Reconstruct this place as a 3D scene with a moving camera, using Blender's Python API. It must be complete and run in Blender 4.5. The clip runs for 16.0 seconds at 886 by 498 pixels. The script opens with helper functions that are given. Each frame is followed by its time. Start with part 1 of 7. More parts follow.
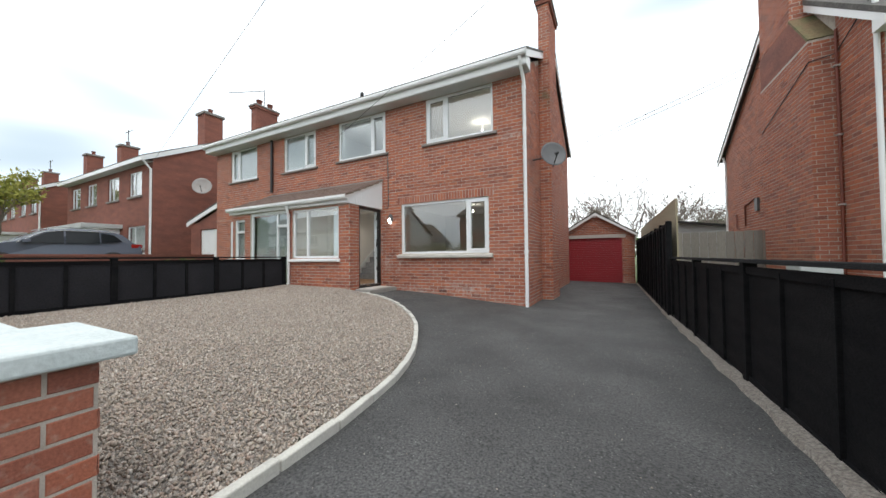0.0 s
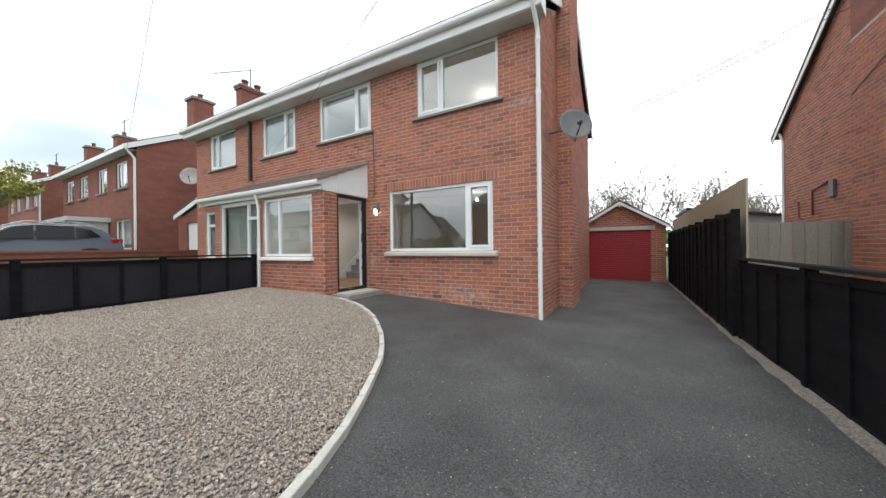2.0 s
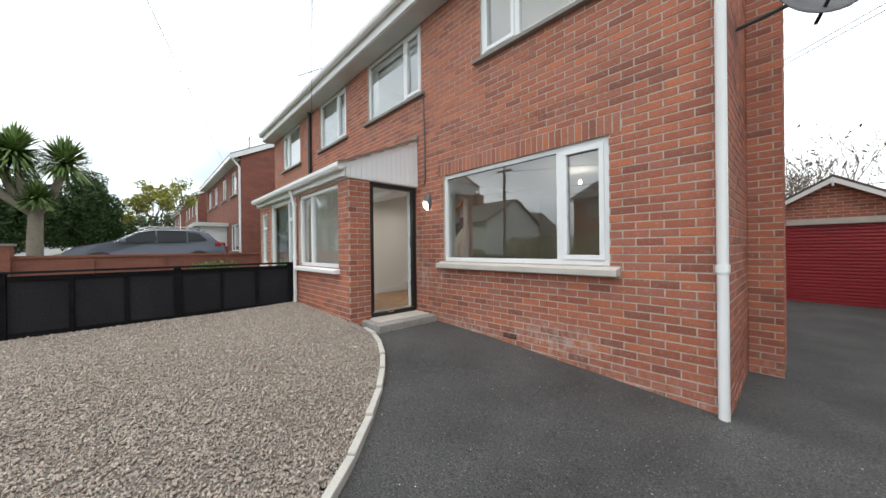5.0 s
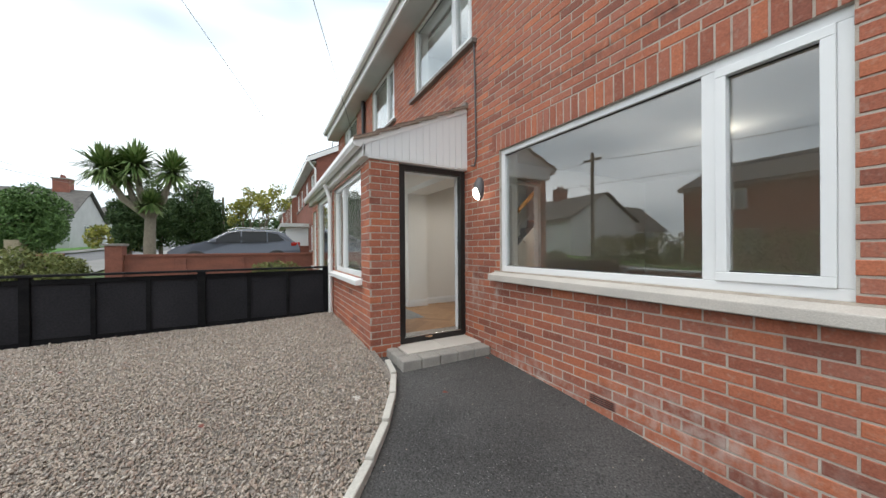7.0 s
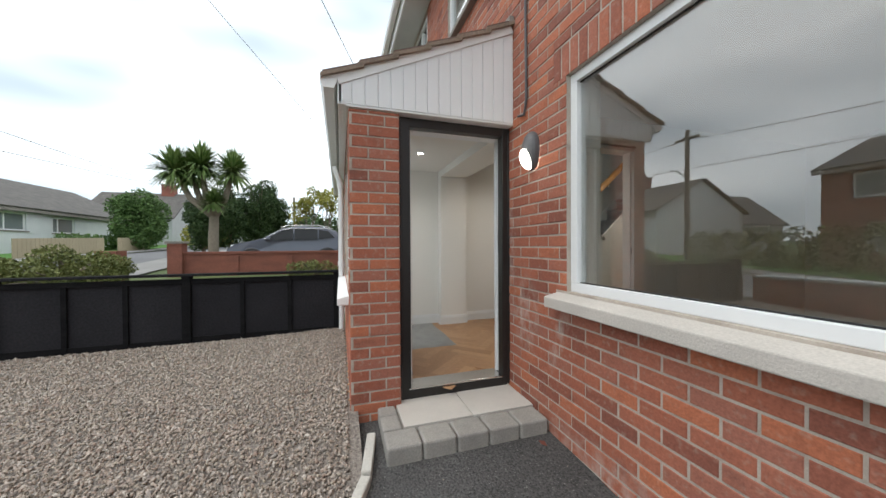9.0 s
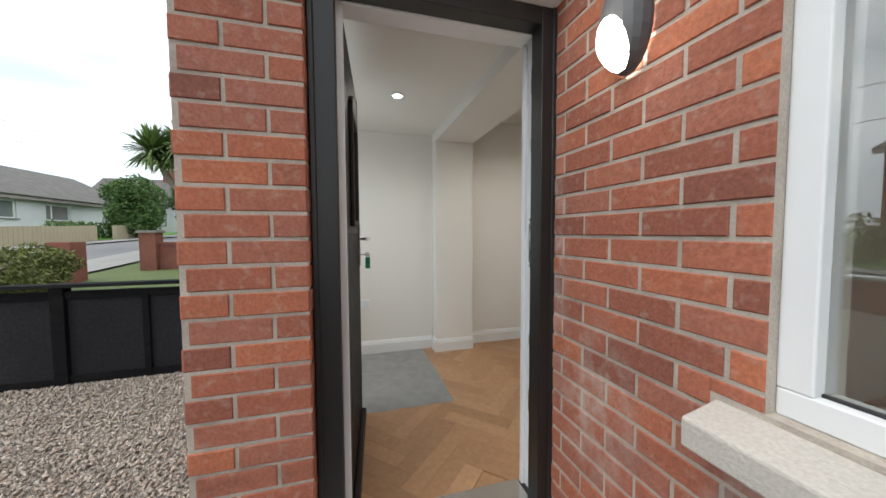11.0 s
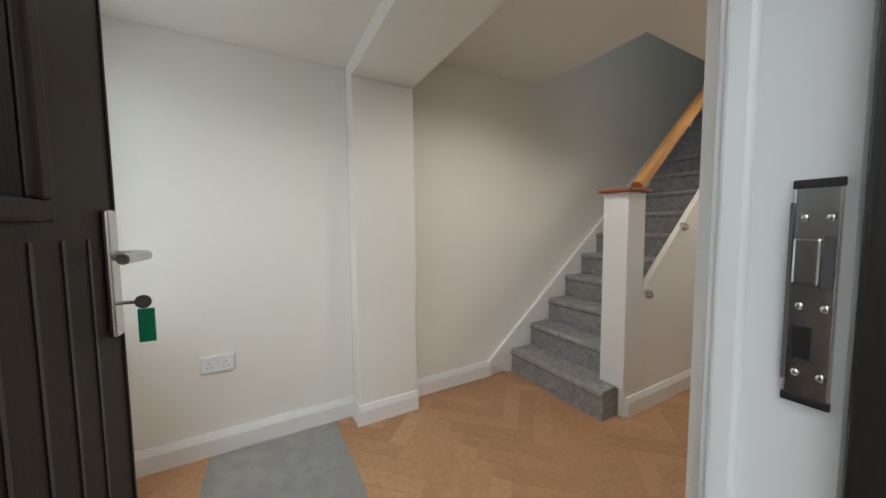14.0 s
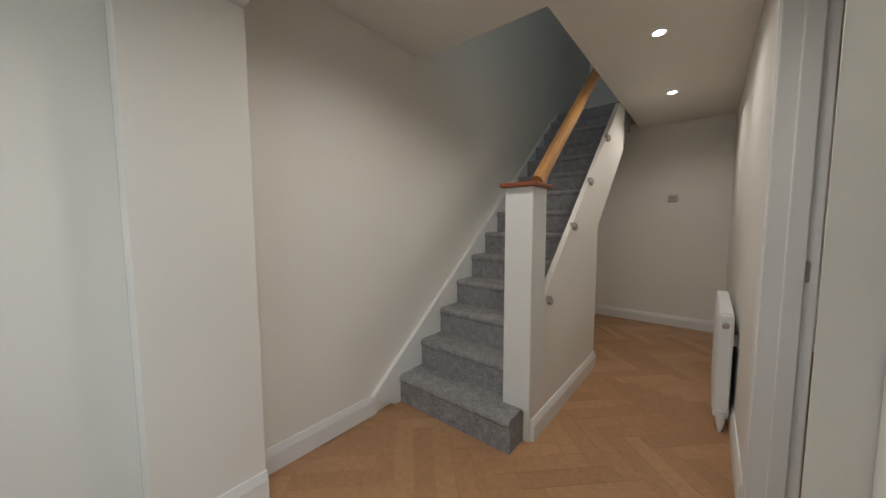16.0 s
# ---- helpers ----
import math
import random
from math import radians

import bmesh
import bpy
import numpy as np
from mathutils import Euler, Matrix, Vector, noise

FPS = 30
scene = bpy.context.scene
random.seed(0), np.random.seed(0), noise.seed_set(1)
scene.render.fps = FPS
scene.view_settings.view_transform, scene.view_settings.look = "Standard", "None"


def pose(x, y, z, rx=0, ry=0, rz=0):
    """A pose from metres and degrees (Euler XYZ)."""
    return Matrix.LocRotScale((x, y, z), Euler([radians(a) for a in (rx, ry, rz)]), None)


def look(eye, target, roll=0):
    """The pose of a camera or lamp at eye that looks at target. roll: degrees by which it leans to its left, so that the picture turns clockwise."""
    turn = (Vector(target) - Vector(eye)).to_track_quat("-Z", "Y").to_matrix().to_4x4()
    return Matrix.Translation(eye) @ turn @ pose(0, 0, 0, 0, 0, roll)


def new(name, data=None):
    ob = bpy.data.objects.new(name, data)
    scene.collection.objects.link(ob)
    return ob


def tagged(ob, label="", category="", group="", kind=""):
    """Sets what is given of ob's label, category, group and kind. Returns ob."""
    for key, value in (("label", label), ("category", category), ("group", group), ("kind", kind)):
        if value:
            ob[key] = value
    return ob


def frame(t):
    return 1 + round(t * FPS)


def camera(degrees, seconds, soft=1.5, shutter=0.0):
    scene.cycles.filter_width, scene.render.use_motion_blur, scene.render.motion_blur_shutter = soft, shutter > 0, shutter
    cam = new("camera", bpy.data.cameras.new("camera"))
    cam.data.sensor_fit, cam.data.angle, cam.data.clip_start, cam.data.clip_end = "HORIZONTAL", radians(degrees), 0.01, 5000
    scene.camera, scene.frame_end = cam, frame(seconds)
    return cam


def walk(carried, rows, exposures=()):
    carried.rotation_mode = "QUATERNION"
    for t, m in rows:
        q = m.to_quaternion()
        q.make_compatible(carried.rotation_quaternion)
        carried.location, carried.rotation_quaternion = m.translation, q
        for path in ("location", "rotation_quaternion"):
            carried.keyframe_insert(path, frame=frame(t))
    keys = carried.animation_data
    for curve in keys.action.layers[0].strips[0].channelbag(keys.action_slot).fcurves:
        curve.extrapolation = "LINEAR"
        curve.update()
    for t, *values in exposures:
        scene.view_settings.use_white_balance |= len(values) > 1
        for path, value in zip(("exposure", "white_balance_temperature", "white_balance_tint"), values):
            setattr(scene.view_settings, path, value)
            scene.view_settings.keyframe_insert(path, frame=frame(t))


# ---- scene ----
cam = camera(107.5, 16.0)

PATH = [
    (0, (1.594, -7.028, 1.093), (0.67, -5.255, 1.141), -0.6),
    (0.5, (1.534, -6.678, 1.111), (0.611, -4.903, 1.141), -0.5),
    (1, (1.455, -6.338, 1.138), (0.532, -4.564, 1.162), -0.6),
    (1.5, (1.369, -5.973, 1.196), (0.422, -4.211, 1.208), -0.5),
    (2, (1.27, -5.602, 1.216), (0.275, -3.867, 1.214), -0.7),
    (2.5, (1.179, -5.251, 1.256), (0.118, -3.556, 1.253), -0.9),
    (3, (1.073, -4.863, 1.279), (-0.086, -3.232, 1.282), -0.9),
    (3.5, (0.936, -4.485, 1.312), (-0.315, -2.924, 1.308), -0.6),
    (4, (0.741, -4.085, 1.328), (-0.583, -2.587, 1.325), -0.6),
    (6.5, (-0.267, -2.496, 1.415), (-1.956, -1.424, 1.411), -0.5),
    (7, (-0.516, -2.217, 1.422), (-2.269, -1.255, 1.418), -0.4),
    (7.5, (-0.782, -1.958, 1.439), (-2.586, -1.093, 1.423), -0.5),
    (8, (-1.057, -1.691, 1.434), (-2.905, -0.925, 1.428), -0.4),
    (8.5, (-1.317, -1.493, 1.431), (-3.199, -0.814, 1.427), -0.3),
    (9, (-1.648, -1.3, 1.456), (-3.555, -0.695, 1.435), -0.3),
    (11.5, (-3.111, -0.707, 1.542), (-5.03, -0.155, 1.429), -0.4),
    (12, (-3.336, -0.661, 1.545), (-5.245, -0.078, 1.416), -0.4),
    (12.5, (-3.528, -0.627, 1.545), (-5.42, 0.01, 1.412), -0.2),
    (13, (-3.708, -0.588, 1.552), (-5.567, 0.138, 1.418), -0.4),
    (13.5, (-3.851, -0.539, 1.555), (-5.666, 0.291, 1.422), -0.4),
    (14, (-3.99, -0.467, 1.552), (-5.73, 0.509, 1.415), -0.5),
    (14.5, (-4.12, -0.385, 1.552), (-5.778, 0.724, 1.402), -0.4),
    (15, (-4.231, -0.307, 1.56), (-5.776, 0.954, 1.41), -0.4),
    (15.5, (-4.316, -0.242, 1.556), (-5.733, 1.161, 1.411), -0.2),
    (16, (-4.416, -0.163, 1.561), (-5.682, 1.377, 1.403), -0.1),
]
EXPOSURES = [(0.0, -0.06), (3.0, 0.05), (9.0, 0.0), (11.3, 0.33), (12.5, 0.72), (14.0, 0.32), (15.0, 0.1), (16.0, 0.14)]
walk(cam, [(t, look(eye, target, roll)) for t, eye, target, roll in PATH], EXPOSURES)

# ---- world, sun, lamps ----
world = bpy.data.worlds.new("overcast_sky")
scene.world = world
world.use_nodes = True
wt = world.node_tree
wt.nodes.clear()
w_out = wt.nodes.new("ShaderNodeOutputWorld")
w_bg = wt.nodes.new("ShaderNodeBackground")
w_sky = wt.nodes.new("ShaderNodeTexSky")
w_sky.sky_type = 'NISHITA'
w_sky.sun_disc = False
w_sky.sun_elevation, w_sky.sun_rotation = radians(67), radians(159)
w_sky.air_density, w_sky.dust_density = 1.0, 3.0
w_tc = wt.nodes.new("ShaderNodeTexCoord")
w_map = wt.nodes.new("ShaderNodeMapping")
w_map.inputs["Scale"].default_value = (1.0, 1.0, 3.0)
w_noise = wt.nodes.new("ShaderNodeTexNoise")
w_noise.inputs["Scale"].default_value, w_noise.inputs["Detail"].default_value = 1.5, 2.5
w_ramp = wt.nodes.new("ShaderNodeValToRGB")
w_ramp.color_ramp.elements[0].position, w_ramp.color_ramp.elements[0].color = 0.34, (5.2, 6.3, 7.1, 1)
w_ramp.color_ramp.elements[1].position, w_ramp.color_ramp.elements[1].color = 0.62, (15.4, 16.0, 16.3, 1)
w_mix = wt.nodes.new("ShaderNodeMixRGB")
w_mix.inputs[0].default_value = 0.86
wt.links.new(w_tc.outputs["Generated"], w_map.inputs[0])
wt.links.new(w_map.outputs[0], w_noise.inputs["Vector"])
wt.links.new(w_noise.outputs["Fac"], w_ramp.inputs[0])
wt.links.new(w_sky.outputs[0], w_mix.inputs[1])
wt.links.new(w_ramp.outputs[0], w_mix.inputs[2])
wt.links.new(w_mix.outputs[0], w_bg.inputs[0])
w_bg.inputs[1].default_value = 0.148
wt.links.new(w_bg.outputs[0], w_out.inputs[0])

sun_data = bpy.data.lights.new("sun", 'SUN')
sun_data.energy, sun_data.angle, sun_data.color = 0.9, radians(25), (1.0, 0.96, 0.9)
sun = new("sun", sun_data)
sun.matrix_world = look((3, -8, 20), (0, 0, 0))

SPOTS = [(-5.12, -0.45, 2.47), (-5.0, 0.83, 2.66), (-4.70, 2.15, 2.66), (-4.72, 3.25, 2.66)]
for sx, sy, sz in SPOTS:
    ld = bpy.data.lights.new("downlight", 'SPOT')
    ld.energy, ld.spot_size, ld.spot_blend, ld.shadow_soft_size, ld.color = (7 if sy < 0 else 29 if sy < 1.5 else 15), radians(160), 0.7, 0.12, (1.0, 0.945, 0.865)
    lo = new("downlight_lamp", ld)
    lo.matrix_world = look((sx, sy, sz - 0.03), (sx, sy, 0))
for nm, e, p in (("lounge_lamp_bulb", 4, (-2.1, 2.05, 2.45)), ("bedroom_lamp_bulb", 14, (-1.9, 2.4, 5.0))):
    ld = bpy.data.lights.new(nm, 'POINT')
    ld.energy, ld.shadow_soft_size, ld.color = e, 0.06, (1.0, 0.93, 0.82)
    new(nm, ld).location = p
# Area lamps added inside two windows: extra sky light for porch, fill for stairwell.
for nm, e, p, sx_, sy_ in (("porch_window_daylight", 4, (-5.1, -1.10, 1.72), 1.5, 1.1), ("front_window_fill", 5, (-4.64, 0.14, 4.47), 1.6, 0.95)):
    ld = bpy.data.lights.new(nm, 'AREA')
    ld.shape, ld.size, ld.size_y, ld.energy, ld.color = 'RECTANGLE', sx_, sy_, e, (0.78, 0.91, 1.0)
    new(nm, ld).matrix_world = look(p, (p[0], p[1] + 1, p[2]))
ld = bpy.data.lights.new("wall_lamp_bulb", 'POINT')
ld.energy, ld.shadow_soft_size, ld.color = 0.6, 0.04, (1.0, 0.93, 0.8)
lo = new("wall_lamp_bulb", ld)
lo.location = (-3.62, -0.17, 2.08)


# ---- materials ----
def mat(name, c1, c2=None, scale=3.0, rough=0.6, bump=0.0, bscale=60.0, metal=0.0, fine=0.0, rand=None, island=False, stretch=(1, 1, 1), spec=0.5, bump_dist=0.01):
    """Two-scale mottled surface in world space; rand: a second colour reached by each piece's random number."""
    m = bpy.data.materials.new(name)
    m.use_nodes = True
    t = m.node_tree
    b = t.nodes["Principled BSDF"]
    b.inputs["Roughness"].default_value, b.inputs["Metallic"].default_value = rough, metal
    b.inputs["Specular IOR Level"].default_value = spec
    geo = t.nodes.new("ShaderNodeNewGeometry")
    mp = t.nodes.new("ShaderNodeMapping")
    mp.inputs["Scale"].default_value = stretch
    t.links.new(geo.outputs["Position"], mp.inputs[0])
    n1 = t.nodes.new("ShaderNodeTexNoise")
    n1.inputs["Scale"].default_value, n1.inputs["Detail"].default_value = scale, 5
    t.links.new(mp.outputs[0], n1.inputs["Vector"])
    r1 = t.nodes.new("ShaderNodeMapRange")
    r1.inputs[1].default_value, r1.inputs[2].default_value = 0.3, 0.7
    t.links.new(n1.outputs["Fac"], r1.inputs[0])
    mix = t.nodes.new("ShaderNodeMixRGB")
    mix.inputs[1].default_value = (*c1, 1)
    mix.inputs[2].default_value = (*(c2 or [min(1, v * 1.12) for v in c1]), 1)
    t.links.new(r1.outputs[0], mix.inputs[0])
    out = mix.outputs[0]
    if rand:
        if island:
            src = geo.outputs["Random Per Island"]
        else:
            oi = t.nodes.new("ShaderNodeObjectInfo")
            src = oi.outputs["Random"]
        ramp = t.nodes.new("ShaderNodeValToRGB")
        while len(ramp.color_ramp.elements) < len(rand):
            ramp.color_ramp.elements.new(0.5)
        for k, c in enumerate(rand):
            ramp.color_ramp.elements[k].position = k / (len(rand) - 1)
            ramp.color_ramp.elements[k].color = (*c, 1)
        t.links.new(src, ramp.inputs[0])
        mm = t.nodes.new("ShaderNodeMixRGB")
        mm.inputs[0].default_value = 0.7
        t.links.new(out, mm.inputs[1])
        t.links.new(ramp.outputs[0], mm.inputs[2])
        out = mm.outputs[0]
    n2 = t.nodes.new("ShaderNodeTexNoise")
    n2.inputs["Scale"].default_value, n2.inputs["Detail"].default_value = bscale, 4
    t.links.new(mp.outputs[0], n2.inputs["Vector"])
    if fine:
        r2 = t.nodes.new("ShaderNodeMapRange")
        r2.inputs[1].default_value, r2.inputs[2].default_value = 0.25, 0.75
        r2.inputs[3].default_value, r2.inputs[4].default_value = 1 - fine, 1 + fine
        t.links.new(n2.outputs["Fac"], r2.inputs[0])
        mu = t.nodes.new("ShaderNodeVectorMath")
        mu.operation = 'SCALE'
        t.links.new(out, mu.inputs[0])
        t.links.new(r2.outputs[0], mu.inputs["Scale"])
        out = mu.outputs[0]
    t.links.new(out, b.inputs["Base Color"])
    if bump:
        bp = t.nodes.new("ShaderNodeBump")
        bp.inputs["Strength"].default_value, bp.inputs["Distance"].default_value = bump, bump_dist
        t.links.new(n2.outputs["Fac"], bp.inputs["Height"])
        t.links.new(bp.outputs[0], b.inputs["Normal"])
    return m


def glow(name, color, strength):
    m = bpy.data.materials.new(name)
    m.use_nodes = True
    b = m.node_tree.nodes["Principled BSDF"]
    b.inputs["Emission Color"].default_value, b.inputs["Emission Strength"].default_value = (*color, 1), strength
    return m


def glass(name, tint=(0.93, 0.96, 0.95), ior=4.0, base=0.05):
    """Clear pane: see-through with a mirror part that grows at grazing angles."""
    m = bpy.data.materials.new(name)
    m.use_nodes = True
    t = m.node_tree
    t.nodes.clear()
    o = t.nodes.new("ShaderNodeOutputMaterial")
    tr = t.nodes.new("ShaderNodeBsdfTransparent")
    tr.inputs[0].default_value = (*tint, 1)
    gl = t.nodes.new("ShaderNodeBsdfGlossy")
    gl.inputs["Roughness"].default_value = 0.01
    fr = t.nodes.new("ShaderNodeLayerWeight")
    fr.inputs["Blend"].default_value = 0.5
    pw_ = t.nodes.new("ShaderNodeMath")
    pw_.operation = 'POWER'
    pw_.inputs[1].default_value = ior
    t.links.new(fr.outputs["Facing"], pw_.inputs[0])
    ad = t.nodes.new("ShaderNodeMath")
    ad.inputs[1].default_value = base
    ad.use_clamp = True
    t.links.new(pw_.outputs[0], ad.inputs[0])
    mx = t.nodes.new("ShaderNodeMixShader")
    t.links.new(ad.outputs[0], mx.inputs[0])
    t.links.new(tr.outputs[0], mx.inputs[1])
    t.links.new(gl.outputs[0], mx.inputs[2])
    t.links.new(mx.outputs[0], o.inputs[0])
    return m


REDS = [(0.19, 0.07, 0.05), (0.31, 0.102, 0.062), (0.40, 0.13, 0.073), (0.35, 0.14, 0.097), (0.43, 0.14, 0.074), (0.52, 0.17, 0.08)]
M_BRICK = mat("brick_piece", (0.36, 0.115, 0.065), (0.26, 0.085, 0.055), 5, 0.85, 0.22, 110, fine=0.22, rand=REDS)
M_BRICKJ = mat("brick_joined", (0.36, 0.115, 0.065), (0.26, 0.085, 0.055), 2, 0.85, 0.25, 110, fine=0.22, rand=REDS, island=True)
M_MORTAR = mat("mortar", (0.38, 0.325, 0.275), (0.52, 0.465, 0.40), 9, 0.95, 0.3, 150, fine=0.12)
M_BRICKFAR = mat("brick_far", (0.26, 0.095, 0.064), (0.18, 0.07, 0.052), 1.5, 0.9, 0.3, 25, fine=0.3, stretch=(1, 1, 3))


def stain(m, color, spots, strength=0.8, scale=14.0, low=None, stretch=(1, 1, 0.7), edge=(0.40, 0.66)):
    """Blotches of salt or lichen: soft ellipses (x, y, z, rx, ry, rz), and a band under the height low, broken up by noise."""
    t = m.node_tree
    b = t.nodes["Principled BSDF"]
    src = b.inputs["Base Color"].links[0].from_socket
    geo = t.nodes.new("ShaderNodeNewGeometry")
    mp = t.nodes.new("ShaderNodeMapping")
    mp.inputs["Scale"].default_value = stretch
    t.links.new(geo.outputs["Position"], mp.inputs[0])
    nz = t.nodes.new("ShaderNodeTexNoise")
    nz.inputs["Scale"].default_value, nz.inputs["Detail"].default_value = scale, 6
    t.links.new(mp.outputs[0], nz.inputs["Vector"])
    nr = t.nodes.new("ShaderNodeMapRange")
    nr.inputs[1].default_value, nr.inputs[2].default_value = edge
    t.links.new(nz.outputs["Fac"], nr.inputs[0])
    total = None
    masks = []
    for x, y, z, rx, ry, rz, turn in spots:
        sm = t.nodes.new("ShaderNodeMapping")
        sm.vector_type = 'TEXTURE'
        sm.inputs["Location"].default_value = (x, y, z)
        sm.inputs["Rotation"].default_value = (0, radians(turn), 0)
        sm.inputs["Scale"].default_value = (rx, ry, rz)
        t.links.new(geo.outputs["Position"], sm.inputs[0])
        ln = t.nodes.new("ShaderNodeVectorMath")
        ln.operation = 'LENGTH'
        t.links.new(sm.outputs[0], ln.inputs[0])
        mr = t.nodes.new("ShaderNodeMapRange")
        mr.inputs[1].default_value, mr.inputs[2].default_value = 1.0, 0.2
        t.links.new(ln.outputs["Value"], mr.inputs[0])
        masks.append(mr.outputs[0])
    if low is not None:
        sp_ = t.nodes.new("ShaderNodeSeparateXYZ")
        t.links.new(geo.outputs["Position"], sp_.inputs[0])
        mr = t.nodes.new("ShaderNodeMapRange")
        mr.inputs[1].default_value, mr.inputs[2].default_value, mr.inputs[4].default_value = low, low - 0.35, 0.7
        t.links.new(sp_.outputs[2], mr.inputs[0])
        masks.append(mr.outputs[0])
    for k in masks:
        if total is None:
            total = k
            continue
        mx = t.nodes.new("ShaderNodeMath")
        mx.operation = 'MAXIMUM'
        t.links.new(total, mx.inputs[0])
        t.links.new(k, mx.inputs[1])
        total = mx.outputs[0]
    mu = t.nodes.new("ShaderNodeMath")
    mu.operation = 'MULTIPLY'
    t.links.new(total, mu.inputs[0])
    t.links.new(nr.outputs[0], mu.inputs[1])
    ms = t.nodes.new("ShaderNodeMath")
    ms.operation = 'MULTIPLY'
    ms.inputs[1].default_value = strength
    t.links.new(mu.outputs[0], ms.inputs[0])
    mix = t.nodes.new("ShaderNodeMixRGB")
    mix.inputs[2].default_value = (*color, 1)
    t.links.new(ms.outputs[0], mix.inputs[0])
    t.links.new(src, mix.inputs[1])
    t.links.new(mix.outputs[0], b.inputs["Base Color"])


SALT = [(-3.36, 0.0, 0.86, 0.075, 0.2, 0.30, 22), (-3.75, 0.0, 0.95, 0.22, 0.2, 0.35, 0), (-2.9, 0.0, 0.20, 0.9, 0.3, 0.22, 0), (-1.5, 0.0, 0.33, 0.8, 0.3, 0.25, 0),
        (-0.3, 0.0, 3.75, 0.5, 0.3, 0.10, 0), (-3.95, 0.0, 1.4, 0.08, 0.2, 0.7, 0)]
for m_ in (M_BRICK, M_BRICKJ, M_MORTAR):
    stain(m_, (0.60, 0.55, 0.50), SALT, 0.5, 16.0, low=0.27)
    stain(m_, (0.50, 0.43, 0.36), [(-3.5, -1.0, 1.2, 60, 60, 60, 0)], 0.28, 34.0, stretch=(1, 1, 1), edge=(0.56, 0.74))
    stain(m_, (0.10, 0.05, 0.04), [(-3.5, -1.0, 1.2, 60, 60, 60, 0)], 0.45, 6.0, stretch=(1, 1, 1.6), edge=(0.58, 0.80))
    stain(m_, (0.11, 0.12, 0.06), [(0.2, 1.5, 5.15, 0.35, 0.5, 0.35, 0)], 0.7, 8.0)
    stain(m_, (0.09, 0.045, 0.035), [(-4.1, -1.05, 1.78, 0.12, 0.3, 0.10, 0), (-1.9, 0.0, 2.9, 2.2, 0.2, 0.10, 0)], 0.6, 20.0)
M_MOSS = mat("mossy_brick", (0.20, 0.125, 0.07), (0.13, 0.135, 0.06), 3.0, 0.95, 0.5, 30, fine=0.3)
M_UPVC = mat("white_upvc", (0.80, 0.81, 0.81), (0.76, 0.78, 0.79), 1.5, 0.3, 0.02, 30)
M_PIPE = mat("white_pvc_pipe", (0.88, 0.88, 0.875), (0.83, 0.83, 0.825), 2, 0.3, 0.02, 40)
M_WHITE = mat("white_gloss_paint", (0.82, 0.82, 0.805), (0.77, 0.77, 0.76), 2, 0.35, 0.05, 40)
M_SOFFIT = mat("painted_soffit", (0.62, 0.63, 0.62), (0.52, 0.54, 0.53), 2, 0.6, 0.1, 40)
M_CREAM = mat("cream_wall_paint", (0.82, 0.795, 0.745), (0.80, 0.775, 0.725), 1.2, 0.75, 0.06, 160, fine=0.01)
M_CEIL = mat("ceiling_paint", (0.80, 0.775, 0.72), (0.78, 0.75, 0.70), 1.2, 0.8, 0.06, 120)
M_STONE = mat("cast_stone", (0.56, 0.52, 0.47), (0.47, 0.44, 0.40), 4, 0.85, 0.3, 120, fine=0.12)
M_SLATESILL = mat("grey_sill", (0.27, 0.245, 0.22), (0.20, 0.18, 0.165), 4, 0.85, 0.3, 80, fine=0.15)
M_CAP = mat("pale_coping", (0.62, 0.66, 0.65), (0.50, 0.55, 0.54), 6, 0.8, 0.3, 60, fine=0.1)
M_TARMAC = mat("tarmac", (0.044, 0.043, 0.042), (0.088, 0.086, 0.084), 1.3, 0.75, 1.0, 85, fine=0.9, bump_dist=0.012)
M_CHIP = mat("tarmac_chip", (0.06, 0.06, 0.062), (0.09, 0.09, 0.092), 5, 0.7, rand=[(0.012, 0.012, 0.013), (0.05, 0.05, 0.052), (0.09, 0.09, 0.092), (0.14, 0.138, 0.135), (0.26, 0.25, 0.24)], island=True)
M_ROAD = mat("road_asphalt", (0.13, 0.13, 0.135), (0.16, 0.16, 0.165), 0.6, 0.9, 0.5, 90, fine=0.25)
M_PAVE = mat("pavement_concrete", (0.27, 0.265, 0.25), (0.22, 0.215, 0.205), 1.2, 0.9, 0.3, 60, fine=0.15)
M_EARTH = mat("earth_and_grass", (0.10, 0.13, 0.045), (0.07, 0.10, 0.035), 0.7, 0.95, 0.8, 25, fine=0.4)
M_LAWN = mat("lawn", (0.09, 0.23, 0.035), (0.07, 0.18, 0.03), 2.0, 0.95, 0.8, 60, fine=0.3)
M_GRAVELBED = mat("gravel_bed", (0.30, 0.265, 0.23), (0.22, 0.19, 0.165), 30, 0.95, 1.0, 70, fine=0.5, bump_dist=0.02)
STONES = [(0.14, 0.115, 0.10), (0.36, 0.285, 0.22), (0.46, 0.38, 0.31), (0.28, 0.255, 0.23), (0.64, 0.57, 0.50), (0.33, 0.22, 0.165), (0.20, 0.185, 0.18), (0.48, 0.41, 0.31)]
M_GRAVEL = mat("gravel_stones", (0.50, 0.43, 0.365), (0.37, 0.315, 0.265), 0.7, 0.85, 0.2, 200, fine=0.15, rand=STONES, island=True)
M_BLACK = mat("black_stained_timber", (0.007, 0.007, 0.008), (0.014, 0.0135, 0.014), 2.5, 0.8, 0.5, 45, fine=0.35, stretch=(1, 1, 5), spec=0.08)
